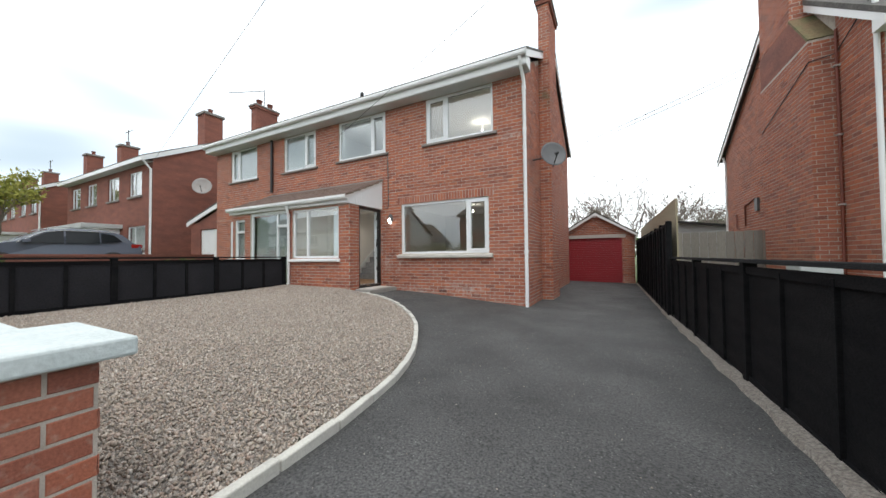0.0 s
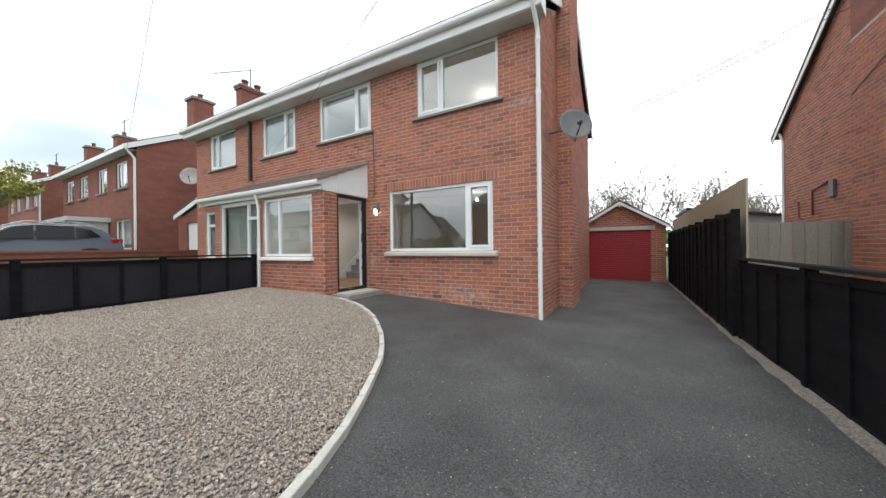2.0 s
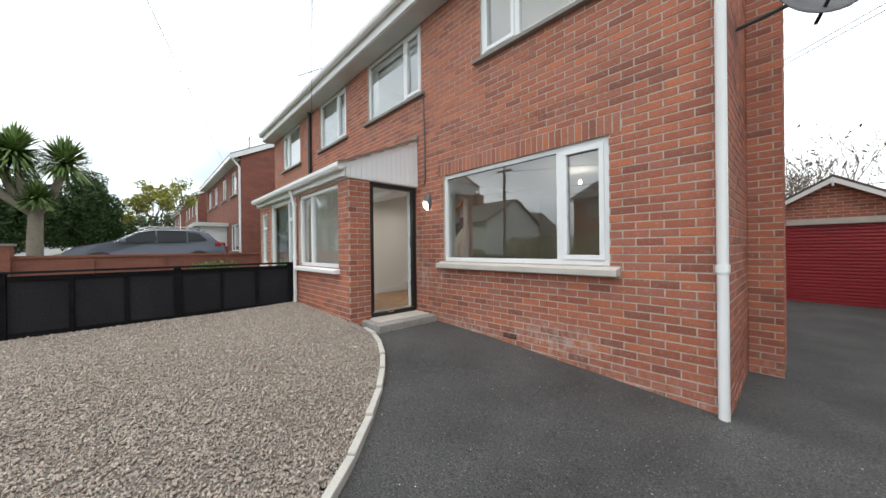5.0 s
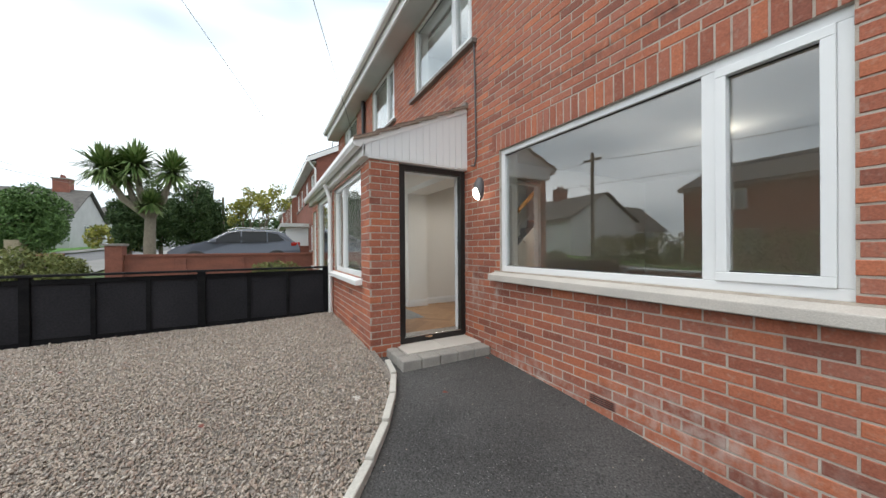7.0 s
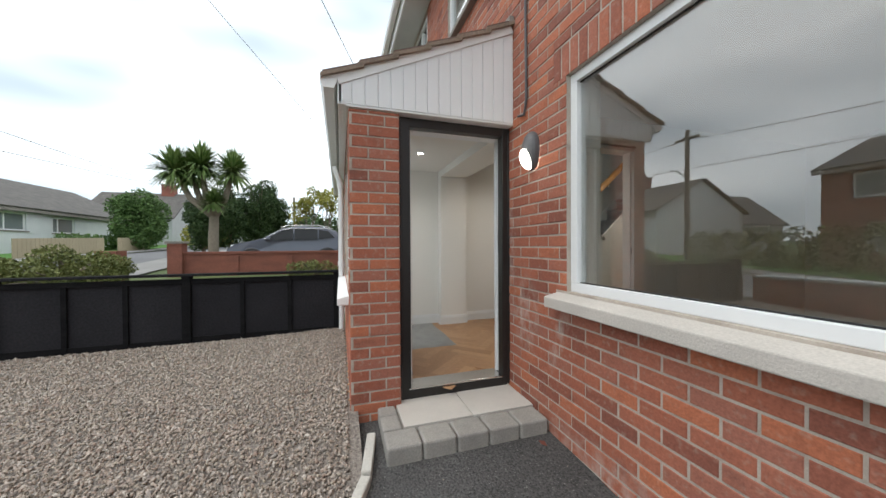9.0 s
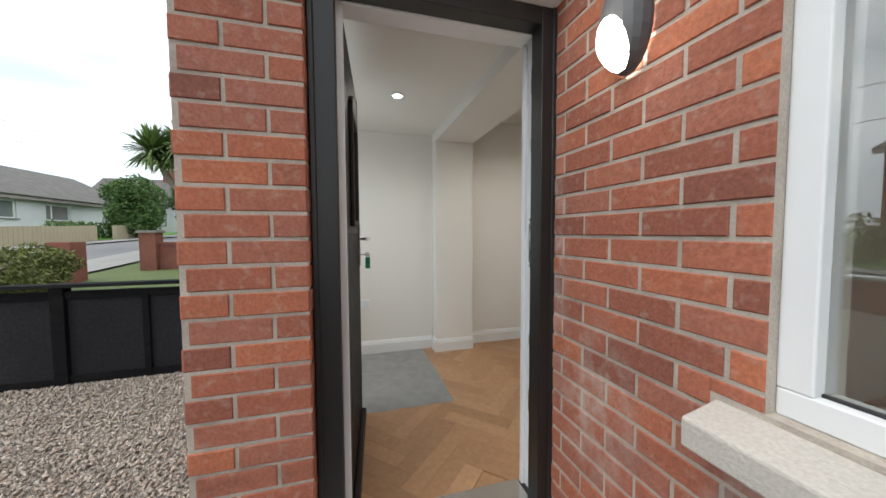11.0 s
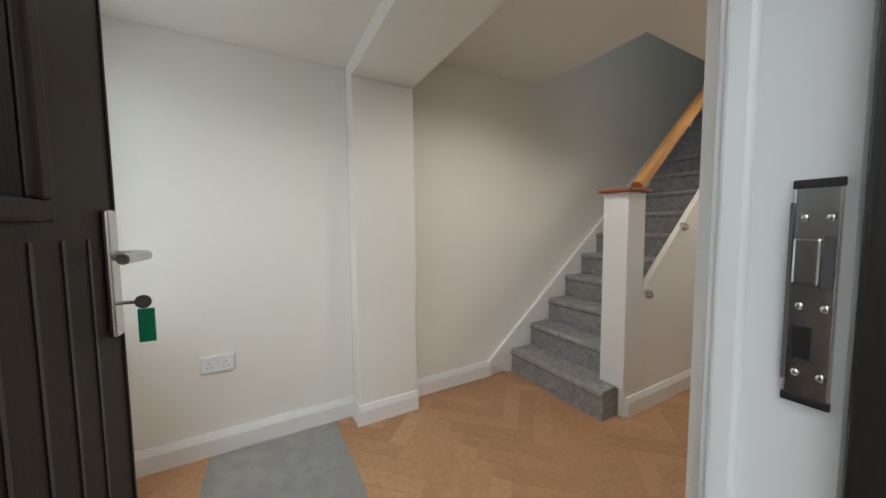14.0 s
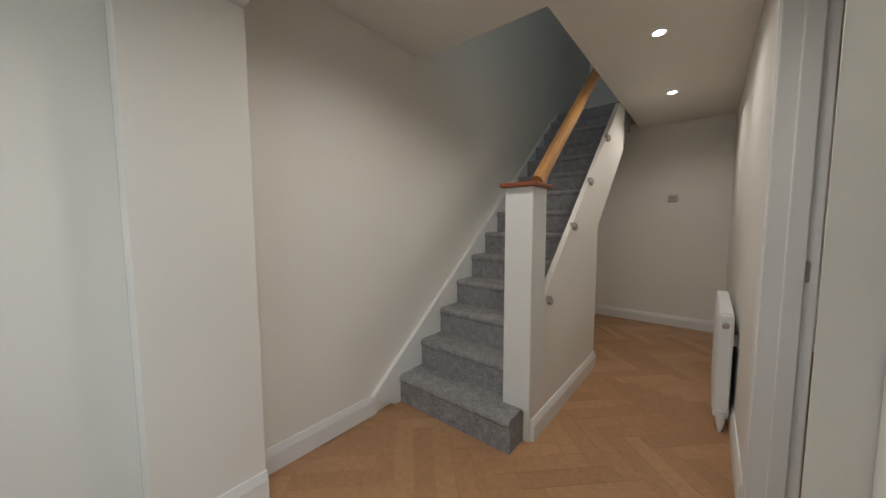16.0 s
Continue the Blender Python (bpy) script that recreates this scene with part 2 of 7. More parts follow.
M_BLACK2 = mat("charcoal_panel", (0.017, 0.0165, 0.019), (0.026, 0.025, 0.028), 1.6, 0.8, 0.4, 45, fine=0.25, spec=0.15)
M_GREYWOOD = mat("weathered_timber", (0.33, 0.31, 0.275), (0.25, 0.235, 0.21), 4, 0.9, 0.5, 35, fine=0.25, stretch=(6, 6, 0.5), rand=[(0.26, 0.245, 0.22), (0.36, 0.34, 0.30)])
M_PALE = mat("pale_timber_panel", (0.42, 0.36, 0.24), (0.36, 0.31, 0.21), 3, 0.9, 0.4, 30, fine=0.2, stretch=(6, 6, 0.5))
M_REDDOOR = mat("red_door_paint", (0.34, 0.022, 0.030), (0.29, 0.02, 0.027), 1, 0.45, 0.05, 60)
M_TILE = mat("brown_concrete_tile", (0.13, 0.085, 0.07), (0.19, 0.13, 0.105), 5, 0.9, 0.4, 60, fine=0.3)
M_TILEEDGE = mat("tile_edge", (0.30, 0.235, 0.18), (0.22, 0.17, 0.135), 8, 0.9, 0.4, 60, fine=0.25)
M_SLATE = mat("grey_roof_tile", (0.078, 0.073, 0.068), (0.125, 0.115, 0.105), 3, 0.9, 0.4, 20, fine=0.3)
M_RENDER = mat("white_render", (0.66, 0.68, 0.69), (0.60, 0.62, 0.63), 1.5, 0.9, 0.2, 40, fine=0.05)
M_RENDERG = mat("grey_render", (0.46, 0.47, 0.47), (0.40, 0.41, 0.41), 1.5, 0.9, 0.2, 40, fine=0.06)
M_DARKDOOR = mat("dark_brown_composite", (0.019, 0.0135, 0.0115), (0.026, 0.019, 0.0165), 3, 0.5, 0.08, 120, spec=0.2, fine=0.2, stretch=(3, 3, 0.3))
M_FRAMEBLK = mat("black_foil_frame", (0.011, 0.0095, 0.009), (0.018, 0.016, 0.015), 3, 0.4, 0.1, 60, stretch=(4, 4, 0.4))
M_CHROME = mat("brushed_chrome", (0.62, 0.61, 0.59), (0.55, 0.54, 0.53), 5, 0.25, 0.02, 80, metal=1.0)
M_OAK = mat("oak_plank", (0.40, 0.225, 0.115), (0.33, 0.18, 0.088), 3.0, 0.42, 0.10, 40, fine=0.12, rand=[(0.35, 0.185, 0.09), (0.43, 0.235, 0.118), (0.53, 0.31, 0.165), (0.39, 0.21, 0.104), (0.48, 0.27, 0.138)])
M_RAIL = mat("oak_handrail", (0.52, 0.27, 0.09), (0.43, 0.21, 0.065), 6, 0.32, 0.05, 60, fine=0.12, stretch=(4, 0.6, 0.6))
M_MAHOG = mat("mahogany_cap", (0.30, 0.085, 0.035), (0.24, 0.065, 0.03), 6, 0.35, 0.05, 60, fine=0.12)
M_CARPET = mat("grey_carpet", (0.36, 0.355, 0.36), (0.255, 0.25, 0.255), 22, 0.98, 1.0, 130, fine=0.45, bump_dist=0.008, spec=0.1)
M_RUG = mat("grey_mat", (0.40, 0.40, 0.39), (0.33, 0.33, 0.325), 14, 0.98, 1.0, 500, fine=0.25, bump_dist=0.006, spec=0.1)
M_BLOCK = mat("concrete_block", (0.33, 0.315, 0.285), (0.27, 0.255, 0.235), 8, 0.9, 0.4, 140, fine=0.18)
M_SLAB = mat("pale_slab", (0.56, 0.53, 0.48), (0.50, 0.47, 0.43), 4, 0.85, 0.2, 120, fine=0.06)
M_KERB = mat("pale_edging", (0.58, 0.56, 0.50), (0.46, 0.44, 0.40), 5, 0.85, 0.3, 90, fine=0.12)
M_PLASTICG = mat("grey_plastic", (0.10, 0.10, 0.105), (0.085, 0.085, 0.09), 3, 0.45, 0.02, 60)
M_DISH = mat("grey_dish", (0.10, 0.10, 0.105), (0.13, 0.128, 0.13), 4, 0.5, 0.05, 60)
M_DISHPALE = mat("pale_dish", (0.40, 0.37, 0.35), (0.32, 0.29, 0.27), 4, 0.6, 0.05, 60)
M_BLACKPL = mat("black_plastic", (0.015, 0.015, 0.016), (0.02, 0.02, 0.021), 3, 0.4, 0.02, 60)
M_CARPAINT = mat("slate_blue_car_paint", (0.115, 0.128, 0.162), (0.125, 0.138, 0.172), 1, 0.18, 0.0, 60)
M_TYRE = mat("tyre_rubber", (0.012, 0.012, 0.012), (0.02, 0.02, 0.02), 6, 0.85, 0.2, 60)
M_CARGLASS = mat("car_glass", (0.012, 0.014, 0.016), (0.016, 0.018, 0.02), 1, 0.12, spec=0.25)
M_REDLENS = mat("red_lens", (0.30, 0.015, 0.012), None, 3, 0.15)
M_LENS = mat("clear_lens", (0.62, 0.64, 0.66), None, 3, 0.1)
M_BARK = mat("bark", (0.19, 0.155, 0.12), (0.13, 0.105, 0.08), 9, 0.95, 0.7, 40, fine=0.3)
M_PALMBARK = mat("palm_bark", (0.27, 0.235, 0.18), (0.20, 0.17, 0.13), 12, 0.95, 0.7, 50, fine=0.3, stretch=(1, 1, 3))
M_PALMLEAF = mat("palm_leaf", (0.12, 0.19, 0.05), (0.09, 0.15, 0.04), 4, 0.5, rand=[(0.06, 0.12, 0.03), (0.16, 0.25, 0.07), (0.26, 0.33, 0.13)], island=True)
M_CONIFER = mat("conifer_leaf", (0.045, 0.09, 0.026), (0.03, 0.065, 0.02), 2, 0.8, rand=[(0.018, 0.042, 0.013), (0.05, 0.095, 0.028), (0.09, 0.145, 0.04)], island=True)
M_BUSH = mat("bush_leaf", (0.07, 0.14, 0.03), (0.05, 0.11, 0.025), 2, 0.7, rand=[(0.028, 0.065, 0.014), (0.075, 0.15, 0.032), (0.125, 0.21, 0.05)], island=True)
M_HEDGE = mat("hedge_leaf", (0.15, 0.18, 0.045), (0.11, 0.13, 0.035), 3, 0.8, rand=[(0.06, 0.07, 0.025), (0.16, 0.19, 0.05), (0.27, 0.27, 0.10)], island=True)
M_YELLOW = mat("autumn_leaf", (0.26, 0.27, 0.05), (0.20, 0.23, 0.05), 3, 0.8, rand=[(0.12, 0.15, 0.03), (0.30, 0.30, 0.05), (0.40, 0.33, 0.06)], island=True)
M_TWIG = mat("bare_twig", (0.26, 0.215, 0.185), (0.20, 0.165, 0.14), 3, 0.9)
M_COPPER = mat("copper_pipe", (0.45, 0.20, 0.11), None, 3, 0.4, metal=0.8)
M_RUST = mat("oxide_pipe_paint", (0.19, 0.05, 0.03), (0.15, 0.045, 0.03), 3, 0.6)
M_GREEN = mat("green_tag", (0.0, 0.25, 0.13), None, 3, 0.4)
M_CURTAIN = mat("pale_curtain", (0.55, 0.58, 0.57), (0.48, 0.51, 0.50), 4, 0.9, 0.2, 40, stretch=(8, 1, 1))
M_BLIND = mat("blind_fabric", (0.62, 0.63, 0.60), (0.58, 0.59, 0.56), 2, 0.9)
M_GLASS = glass("window_glass", (0.93, 0.95, 0.945), 3.4, 0.14)
M_FARPANE = mat("sky_lit_far_pane", (0.16, 0.19, 0.19), (0.22, 0.25, 0.25), 0.8, 0.06, spec=0.8)
M_GLASSCLR = glass("clear_glass", (0.97, 0.98, 0.98), 4.5, 0.03)
M_LAMPGLOW = glow("lamp_glow", (1.0, 0.95, 0.86), 9.0)
M_SPOTGLOW = glow("downlight_glow", (1.0, 0.96, 0.88), 14.0)


# ---- building helpers ----
def link(name, me, material, parent=None, label="", category="", kind="", group=""):
    if material is not None and not me.materials:
        me.materials.append(material)
    ob = new(name, me)
    if parent is not None:
        ob.parent = parent
    tagged(ob, label, category, group, kind)
    return ob


def thing(name, label, category="", group="", at=(0, 0, 0), kind=""):
    ob = new(name)
    ob.empty_display_size = 0.1
    ob.location = at
    return tagged(ob, label, category, group, kind)


FACES = [(0, 3, 2, 1), (4, 5, 6, 7), (0, 1, 5, 4), (1, 2, 6, 5), (2, 3, 7, 6), (3, 0, 4, 7)]


def boxes(name, rows, bevel=0.0):
    """One mesh of boxes x0,x1,y0,y1,z0,z1."""
    vs, fs = [], []
    for x0, x1, y0, y1, z0, z1 in rows:
        k = len(vs)
        vs += [(x0, y0, z0), (x1, y0, z0), (x1, y1, z0), (x0, y1, z0), (x0, y0, z1), (x1, y0, z1), (x1, y1, z1), (x0, y1, z1)]
        fs += [tuple(k + i for i in f) for f in FACES]
    me = bpy.data.meshes.new(name)
    me.from_pydata(vs, [], fs)
    if bevel:
        bm = bmesh.new()
        bm.from_mesh(me)
        bmesh.ops.bevel(bm, geom=bm.edges[:], offset=bevel, segments=2, profile=0.5, affect='EDGES', clamp_overlap=True)
        bm.to_mesh(me)
        bm.free()
    return me


def box(name, x0, x1, y0, y1, z0, z1, material, parent=None, label="", bevel=0.004, category="", kind="", group=""):
    return link(name, boxes(name, [(min(x0, x1), max(x0, x1), min(y0, y1), max(y0, y1), min(z0, z1), max(z0, z1))], bevel), material, parent, label, category, kind, group)


def pydata(name, vs, fs, material, parent=None, label="", category="", kind="", smooth=False, group=""):
    me = bpy.data.meshes.new(name)
    me.from_pydata([tuple(v) for v in vs], [], fs)
    me.update()
    if smooth:
        me.polygons.foreach_set("use_smooth", [True] * len(me.polygons))
    return link(name, me, material, parent, label, category, kind, group)


def prism(name, profile, axis, a, b, material, parent=None, label="", category="", kind="", bevel=0.0):
    """A closed 2D profile drawn out along an axis: x -> (y,z), y -> (x,z), z -> (x,y)."""
    def put(p, s):
        return {"x": (s, p[0], p[1]), "y": (p[0], s, p[1]), "z": (p[0], p[1], s)}[axis]
    bm = bmesh.new()
    lo = [bm.verts.new(put(p, a)) for p in profile]
    hi = [bm.verts.new(put(p, b)) for p in profile]
    n = len(profile)
    bm.faces.new(lo)
    bm.faces.new(hi)
    for i in range(n):
        bm.faces.new((lo[i], lo[(i + 1) % n], hi[(i + 1) % n], hi[i]))
    bmesh.ops.recalc_face_normals(bm, faces=bm.faces[:])
    if bevel:
        bmesh.ops.bevel(bm, geom=bm.edges[:], offset=bevel, segments=2, profile=0.5, affect='EDGES', clamp_overlap=True)
    me = bpy.data.meshes.new(name)
    bm.to_mesh(me)
    bm.free()
    return link(name, me, material, parent, label, category, kind)


def tube(name, pts, radius, material, parent=None, label="", category="", kind="", sides=8, taper=None):
    """A pipe along points, one mesh."""
    pts = [Vector(p) for p in pts]
    vs, fs, u = [], [], None
    for i, p in enumerate(pts):
        d = (pts[min(i + 1, len(pts) - 1)] - pts[max(i - 1, 0)]).normalized()
        if u is None:
            u = d.cross(Vector((0, 0, 1)) if abs(d.z) < 0.9 else Vector((1, 0, 0))).normalized()
        u = (u - d * u.dot(d)).normalized()
        v = d.cross(u).normalized()
        r = radius if taper is None else radius + (taper - radius) * i / (len(pts) - 1)
        for k in range(sides):
            a = 2 * math.pi * k / sides
            vs.append(p + (u * math.cos(a) + v * math.sin(a)) * r)
    for i in range(len(pts) - 1):
        for k in range(sides):
            k2 = (k + 1) % sides
            fs.append((i * sides + k, i * sides + k2, (i + 1) * sides + k2, (i + 1) * sides + k))
    m = len(vs)
    vs += vs[:sides] + vs[-sides:]
    fs.append(tuple(m + k for k in range(sides - 1, -1, -1)))
    fs.append(tuple(m + sides + k for k in range(sides)))
    return pydata(name, vs, fs, material, parent, label, category, kind, smooth=True)


def lathe(name, profile, centre, axis, material, parent=None, label="", sides=20, category="", kind=""):
    """A profile of (radius, height) turned about an axis through a centre."""
    c, d = Vector(centre), Vector(axis).normalized()
    up = Vector((0, 0, 1)) if abs(d.z) < 0.9 else Vector((1, 0, 0))
    u = d.cross(up).normalized()
    v = d.cross(u).normalized()
    vs, fs = [], []
    for r, h in profile:
        for k in range(sides):
            a = 2 * math.pi * k / sides
            vs.append(c + d * h + (u * math.cos(a) + v * math.sin(a)) * r)
    for i in range(len(profile) - 1):
        for k in range(sides):
            k2 = (k + 1) % sides
            fs.append((i * sides + k, (i + 1) * sides + k, (i + 1) * sides + k2, i * sides + k2))
    m = len(vs)
    vs += vs[:sides] + vs[-sides:]
    fs.append(tuple(m + k for k in range(sides)))
    fs.append(tuple(m + sides + k for k in range(sides - 1, -1, -1)))
    return pydata(name, vs, fs, material, parent, label, category, kind, smooth=True)


def cells(u0, u1, v0, v1, holes):
    """Rectangles that fill u0..u1 x v0..v1 around holes (hu0,hu1,hv0,hv1)."""
    us = sorted({u0, u1, *[min(max(h[i], u0), u1) for h in holes for i in (0, 1)]})
    out = []
    for a, b in zip(us, us[1:]):
        if b - a < 1e-4:
            continue
        mid = (a + b) / 2
        spans = sorted((h[2], h[3]) for h in holes if h[0] < mid < h[1])
        low = v0
        for s, e in spans:
            if s > low + 1e-4:
                out.append((a, b, low, s))
            low = max(low, e)
        if low < v1 - 1e-4:
            out.append((a, b, low, v1))
    return out


COURSE, BLEN, JOINT = 0.0762, 0.225, 0.0115


def wall_rows(axis, at, depth, rows):
    """Boxes of a wall whose outer face lies at 'at' and which goes 'depth' behind it."""
    a, b = min(at, at + depth), max(at, at + depth)
    if axis == "y":
        return [(u0, u1, a, b, v0, v1) for u0, u1, v0, v1 in rows]
    return [(a, b, u0, u1, v0, v1) for u0, u1, v0, v1 in rows]


def brick_rects(u0, u1, v0, v1, holes, top=None, phase=0.0, soldiers=()):
    """Stretcher-bond bricks clipped to the wall, its holes and a sloping top; soldier courses stand on end."""
    out = []
    n0, n1 = int(math.floor(v0 / COURSE)), int(math.ceil(v1 / COURSE))
    block = list(holes) + [s for s in soldiers]
    for n in range(n0, n1):
        a, b = max(n * COURSE, v0), min((n + 1) * COURSE - JOINT, v1)
        if b - a < 0.015:
            continue
        off = phase + (BLEN / 2 if n % 2 else 0.0)
        k0, k1 = int(math.floor((u0 - off) / BLEN)), int(math.ceil((u1 - off) / BLEN))
        for k in range(k0, k1 + 1):
            s, e = max(off + k * BLEN, u0), min(off + (k + 1) * BLEN - JOINT, u1)
            parts = [(s, e, a, b)]
            for h in block:
                nxt = []
                for p, q, lo, hi in parts:
                    if q <= h[0] or p >= h[1] or hi <= h[2] or lo >= h[3]:
                        nxt.append((p, q, lo, hi))
                        continue
                    if p < h[0]:
                        nxt.append((p, h[0], lo, hi))
                    if q > h[1]:
                        nxt.append((h[1], q, lo, hi))
                    if lo < h[2]:
                        nxt.append((max(p, h[0]), min(q, h[1]), lo, h[2]))
                    if hi > h[3]:
                        nxt.append((max(p, h[0]), min(q, h[1]), h[3], hi))
                parts = nxt
            for p, q, lo, hi in parts:
                if q - p > 0.012 and hi - lo > 0.008 and (top is None or b < top((p + q) / 2)):
                    out.append((p, q, lo, hi))
    for s in soldiers:
        m = int(round((s[1] - s[0]) / COURSE))
        w = (s[1] - s[0]) / m
        out += [(s[0] + i * w, s[0] + (i + 1) * w - JOINT, s[2], s[3] - JOINT) for i in range(m)]
    return out


def brick_box(w, h, d, axis, sign):
    """A brick of width w and height h standing d proud, slightly chamfered in front."""
    c = 0.003
    pts = [(-w / 2, -h / 2, 0), (w / 2, -h / 2, 0), (w / 2, h / 2, 0), (-w / 2, h / 2, 0),
           (-w / 2, -h / 2, d - c), (w / 2, -h / 2, d - c), (w / 2, h / 2, d - c), (-w / 2, h / 2, d - c),
           (-w / 2 + c, -h / 2 + c, d), (w / 2 - c, -h / 2 + c, d), (w / 2 - c, h / 2 - c, d), (-w / 2 + c, h / 2 - c, d)]
    f = [(0, 1, 5, 4), (1, 2, 6, 5), (2, 3, 7, 6), (3, 0, 4, 7), (4, 5, 9, 8), (5, 6, 10, 9), (6, 7, 11, 10), (7, 4, 8, 11), (8, 9, 10, 11)]
    if axis == "y":
        vs = [(p[0], sign * p[2], p[1]) for p in pts]
        if sign > 0:
            f = [tuple(reversed(q)) for q in f]
    else:
        vs = [(sign * p[2], p[0], p[1]) for p in pts]
        if sign < 0:
            f = [tuple(reversed(q)) for q in f]
    return vs, f


BRICK_CACHE = {}
RNG = random.Random(7)


def lay_bricks(parent, axis, at, sign, rects, near=None, proud=0.0045, label="red clay facing bricks in stretcher bond"):
    """Bricks on the face at 'at' looking along sign*axis: those in the near stretch are pieces, the rest one joined part."""
    vs, fs, count = [], [], 0
    for p, q, a, b in rects:
        w, h = round(q - p, 3), round(b - a, 3)
        d = proud + RNG.uniform(-0.002, 0.002)
        cu, cv = (p + q) / 2, (a + b) / 2
        tilt = RNG.uniform(-0.0012, 0.0012)
        if near and count < 300 and near[0] <= cu <= near[1] and near[2] <= cv <= near[3]:
            key = (w, h, axis, sign)
            if key not in BRICK_CACHE:
                bv, bf = brick_box(w, h, proud, axis, sign)
                me = bpy.data.meshes.new("brick")
                me.from_pydata(bv, [], bf)
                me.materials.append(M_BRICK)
                BRICK_CACHE[key] = me
            ob = new("brick", BRICK_CACHE[key])
            ob.parent = parent
            off = sign * (d - proud)
            ob.location = (cu, at + off, cv) if axis == "y" else (at + off, cu, cv)
            count += 1
        else:
            bv, bf = brick_box(w, h, d, axis, sign)
            k = len(vs)
            vs += [((x + cu, y + at, z + cv + tilt) if axis == "y" else (x + at, y + cu, z + cv + tilt)) for x, y, z in bv]
            fs += [tuple(k + i for i in f) for f in bf]
    if vs:
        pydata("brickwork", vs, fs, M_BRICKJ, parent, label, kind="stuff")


def gz(x, y):
    """Height of the ground."""
    base = float(np.interp(x, [-90, -40, -28, -17, -12, -6, -4, -3.4, -2.4, -1.3, 0, 2.5, 6, 40], [2.6, 1.8, 1.15, 0.62, 0.5, 0.36, 0.26, 0.235, 0.19, 0.1, 0.0, -0.06, -0.3, -1.0]))
    street = float(np.interp(x, [-90, -40, -29, -20, -14, -5, 3, 40], [2.6, 1.75, 1.25, 1.0, 0.6, 0.2, 0.15, -0.6]))
    if y >= 0:
        return base - 0.005 * min(y, 30)
    k = min(1.0, -y / 8.0)
    return base + (street - base) * k


def sheet(name, xs, ys, lift, material, kind="structure", label="", inside=None, parent=None, extra=None):
    """A piece of ground following gz, over a grid."""
    vs = [(x, y, gz(x, y) + lift + (extra(x, y) if extra else 0)) for y in ys for x in xs]
    nx = len(xs)
    fs = [(j * nx + i, j * nx + i + 1, (j + 1) * nx + i + 1, (j + 1) * nx + i)
          for j in range(len(ys) - 1) for i in range(nx - 1)
          if inside is None or inside((xs[i] + xs[i + 1]) / 2, (ys[j] + ys[j + 1]) / 2)]
    return pydata(name, vs, fs, material, parent, label, "", kind, smooth=True)


# ---- ground ----
def steps(a, b, n):
    return [a + (b - a) * i / n for i in range(n + 1)]


gx = [-400, -200, -90, -60, -40, -28, -22] + steps(-17, 6, 46) + [9, 14, 25, 40, 90, 200, 400]
gy = [-400, -200, -90, -50, -30, -20, -14] + steps(-10, 10, 40) + [14, 20, 30, 60, 120, 250, 400]
sheet("ground", gx, gy, -0.05, M_EARTH, label="grass and earth ground reaching the horizon")

KERB = [(-3.72, -1.12), (-3.5, -1.13), (-3.09, -1.28), (-2.62, -1.52), (-2.13, -1.84), (-1.49, -2.4), (-0.935, -3.03), (-0.495, -3.74), (-0.155, -4.36), (0.045, -4.95), (0.175, -5.6), (0.235, -6.2), (0.255, -6.6)]


def kerb_x(y):
    """x of the edging between gravel and drive at a given y."""
    ys = [p[1] for p in KERB][::-1]
    xs = [p[0] for p in KERB][::-1]
    return float(np.interp(y, ys, xs))


sheet("driveway", steps(-4.2, 2.75, 70), steps(-7.3, 9.0, 120), 0.0, M_TARMAC, label="black tarmac drive with loose grit",
      inside=lambda x, y: y > -1.25 and x > -4.0 or y <= -1.0 and x > kerb_x(y) - 0.08)
def heap(x, y):
    """How far the gravel is banked up against the porch wall."""
    d = max(0.0, abs(y + 1.24))
    return max(0.0, 1 - d / 1.1) * float(np.interp(x, [-6.1, -4.0, -3.7, -3.2], [0.03, 0.085, 0.06, 0.0]))


sheet("gravel_base", steps(-6.2, 0.3, 60), steps(-6.75, -1.0, 60), 0.012, M_GRAVELBED, label="compacted bed under the loose gravel",
      inside=lambda x, y: x < kerb_x(y) - 0.07 and (y < -1.2), extra=heap)
sheet("pavement", steps(-60, 30, 60), steps(-8.8, -7.25, 4), 0.0, M_PAVE, label="concrete footpath along the street")
sheet("road", steps(-90, 60, 60), steps(-12.6, -8.9, 6), -0.03, M_ROAD, label="grey asphalt street")
sheet("far_pavement", steps(-90, 60, 60), steps(-14.0, -12.7, 3), 0.03, M_PAVE, label="concrete footpath on the far side of the street")

# loose gravel
rg = np.random.RandomState(3)
N = 160000
gxs, gys = rg.uniform(-6.08, 0.25, N * 2), rg.uniform(-6.62, -1.26, N * 2)
kx = np.interp(gys, [p[1] for p in KERB][::-1], [p[0] for p in KERB][::-1])
keepers = np.where(gxs < kx - 0.04)[0][:N]
octa = np.array([(1, 0, 0), (0, 1, 0), (-1, 0, 0), (0, -1, 0), (0, 0, 1), (0, 0, -1)], float)
otri = np.array([(0, 1, 4), (1, 2, 4), (2, 3, 4), (3, 0, 4), (1, 0, 5), (2, 1, 5), (3, 2, 5), (0, 3, 5)])
n = len(keepers)
size = rg.uniform(0.0055, 0.0115, n) * rg.choice([1, 1, 1, 1.45], n)
vsg = octa[None] * rg.uniform(0.6, 1.25, (n, 6, 1)) * size[:, None, None] * rg.uniform(0.55, 1.25, (n, 1, 3))
ang = rg.uniform(0, 6.28, n)
ca, sa = np.cos(ang)[:, None], np.sin(ang)[:, None]
tl = rg.uniform(-0.6, 0.6, n)[:, None]
vx, vy, vz = vsg[..., 0], vsg[..., 1], vsg[..., 2]
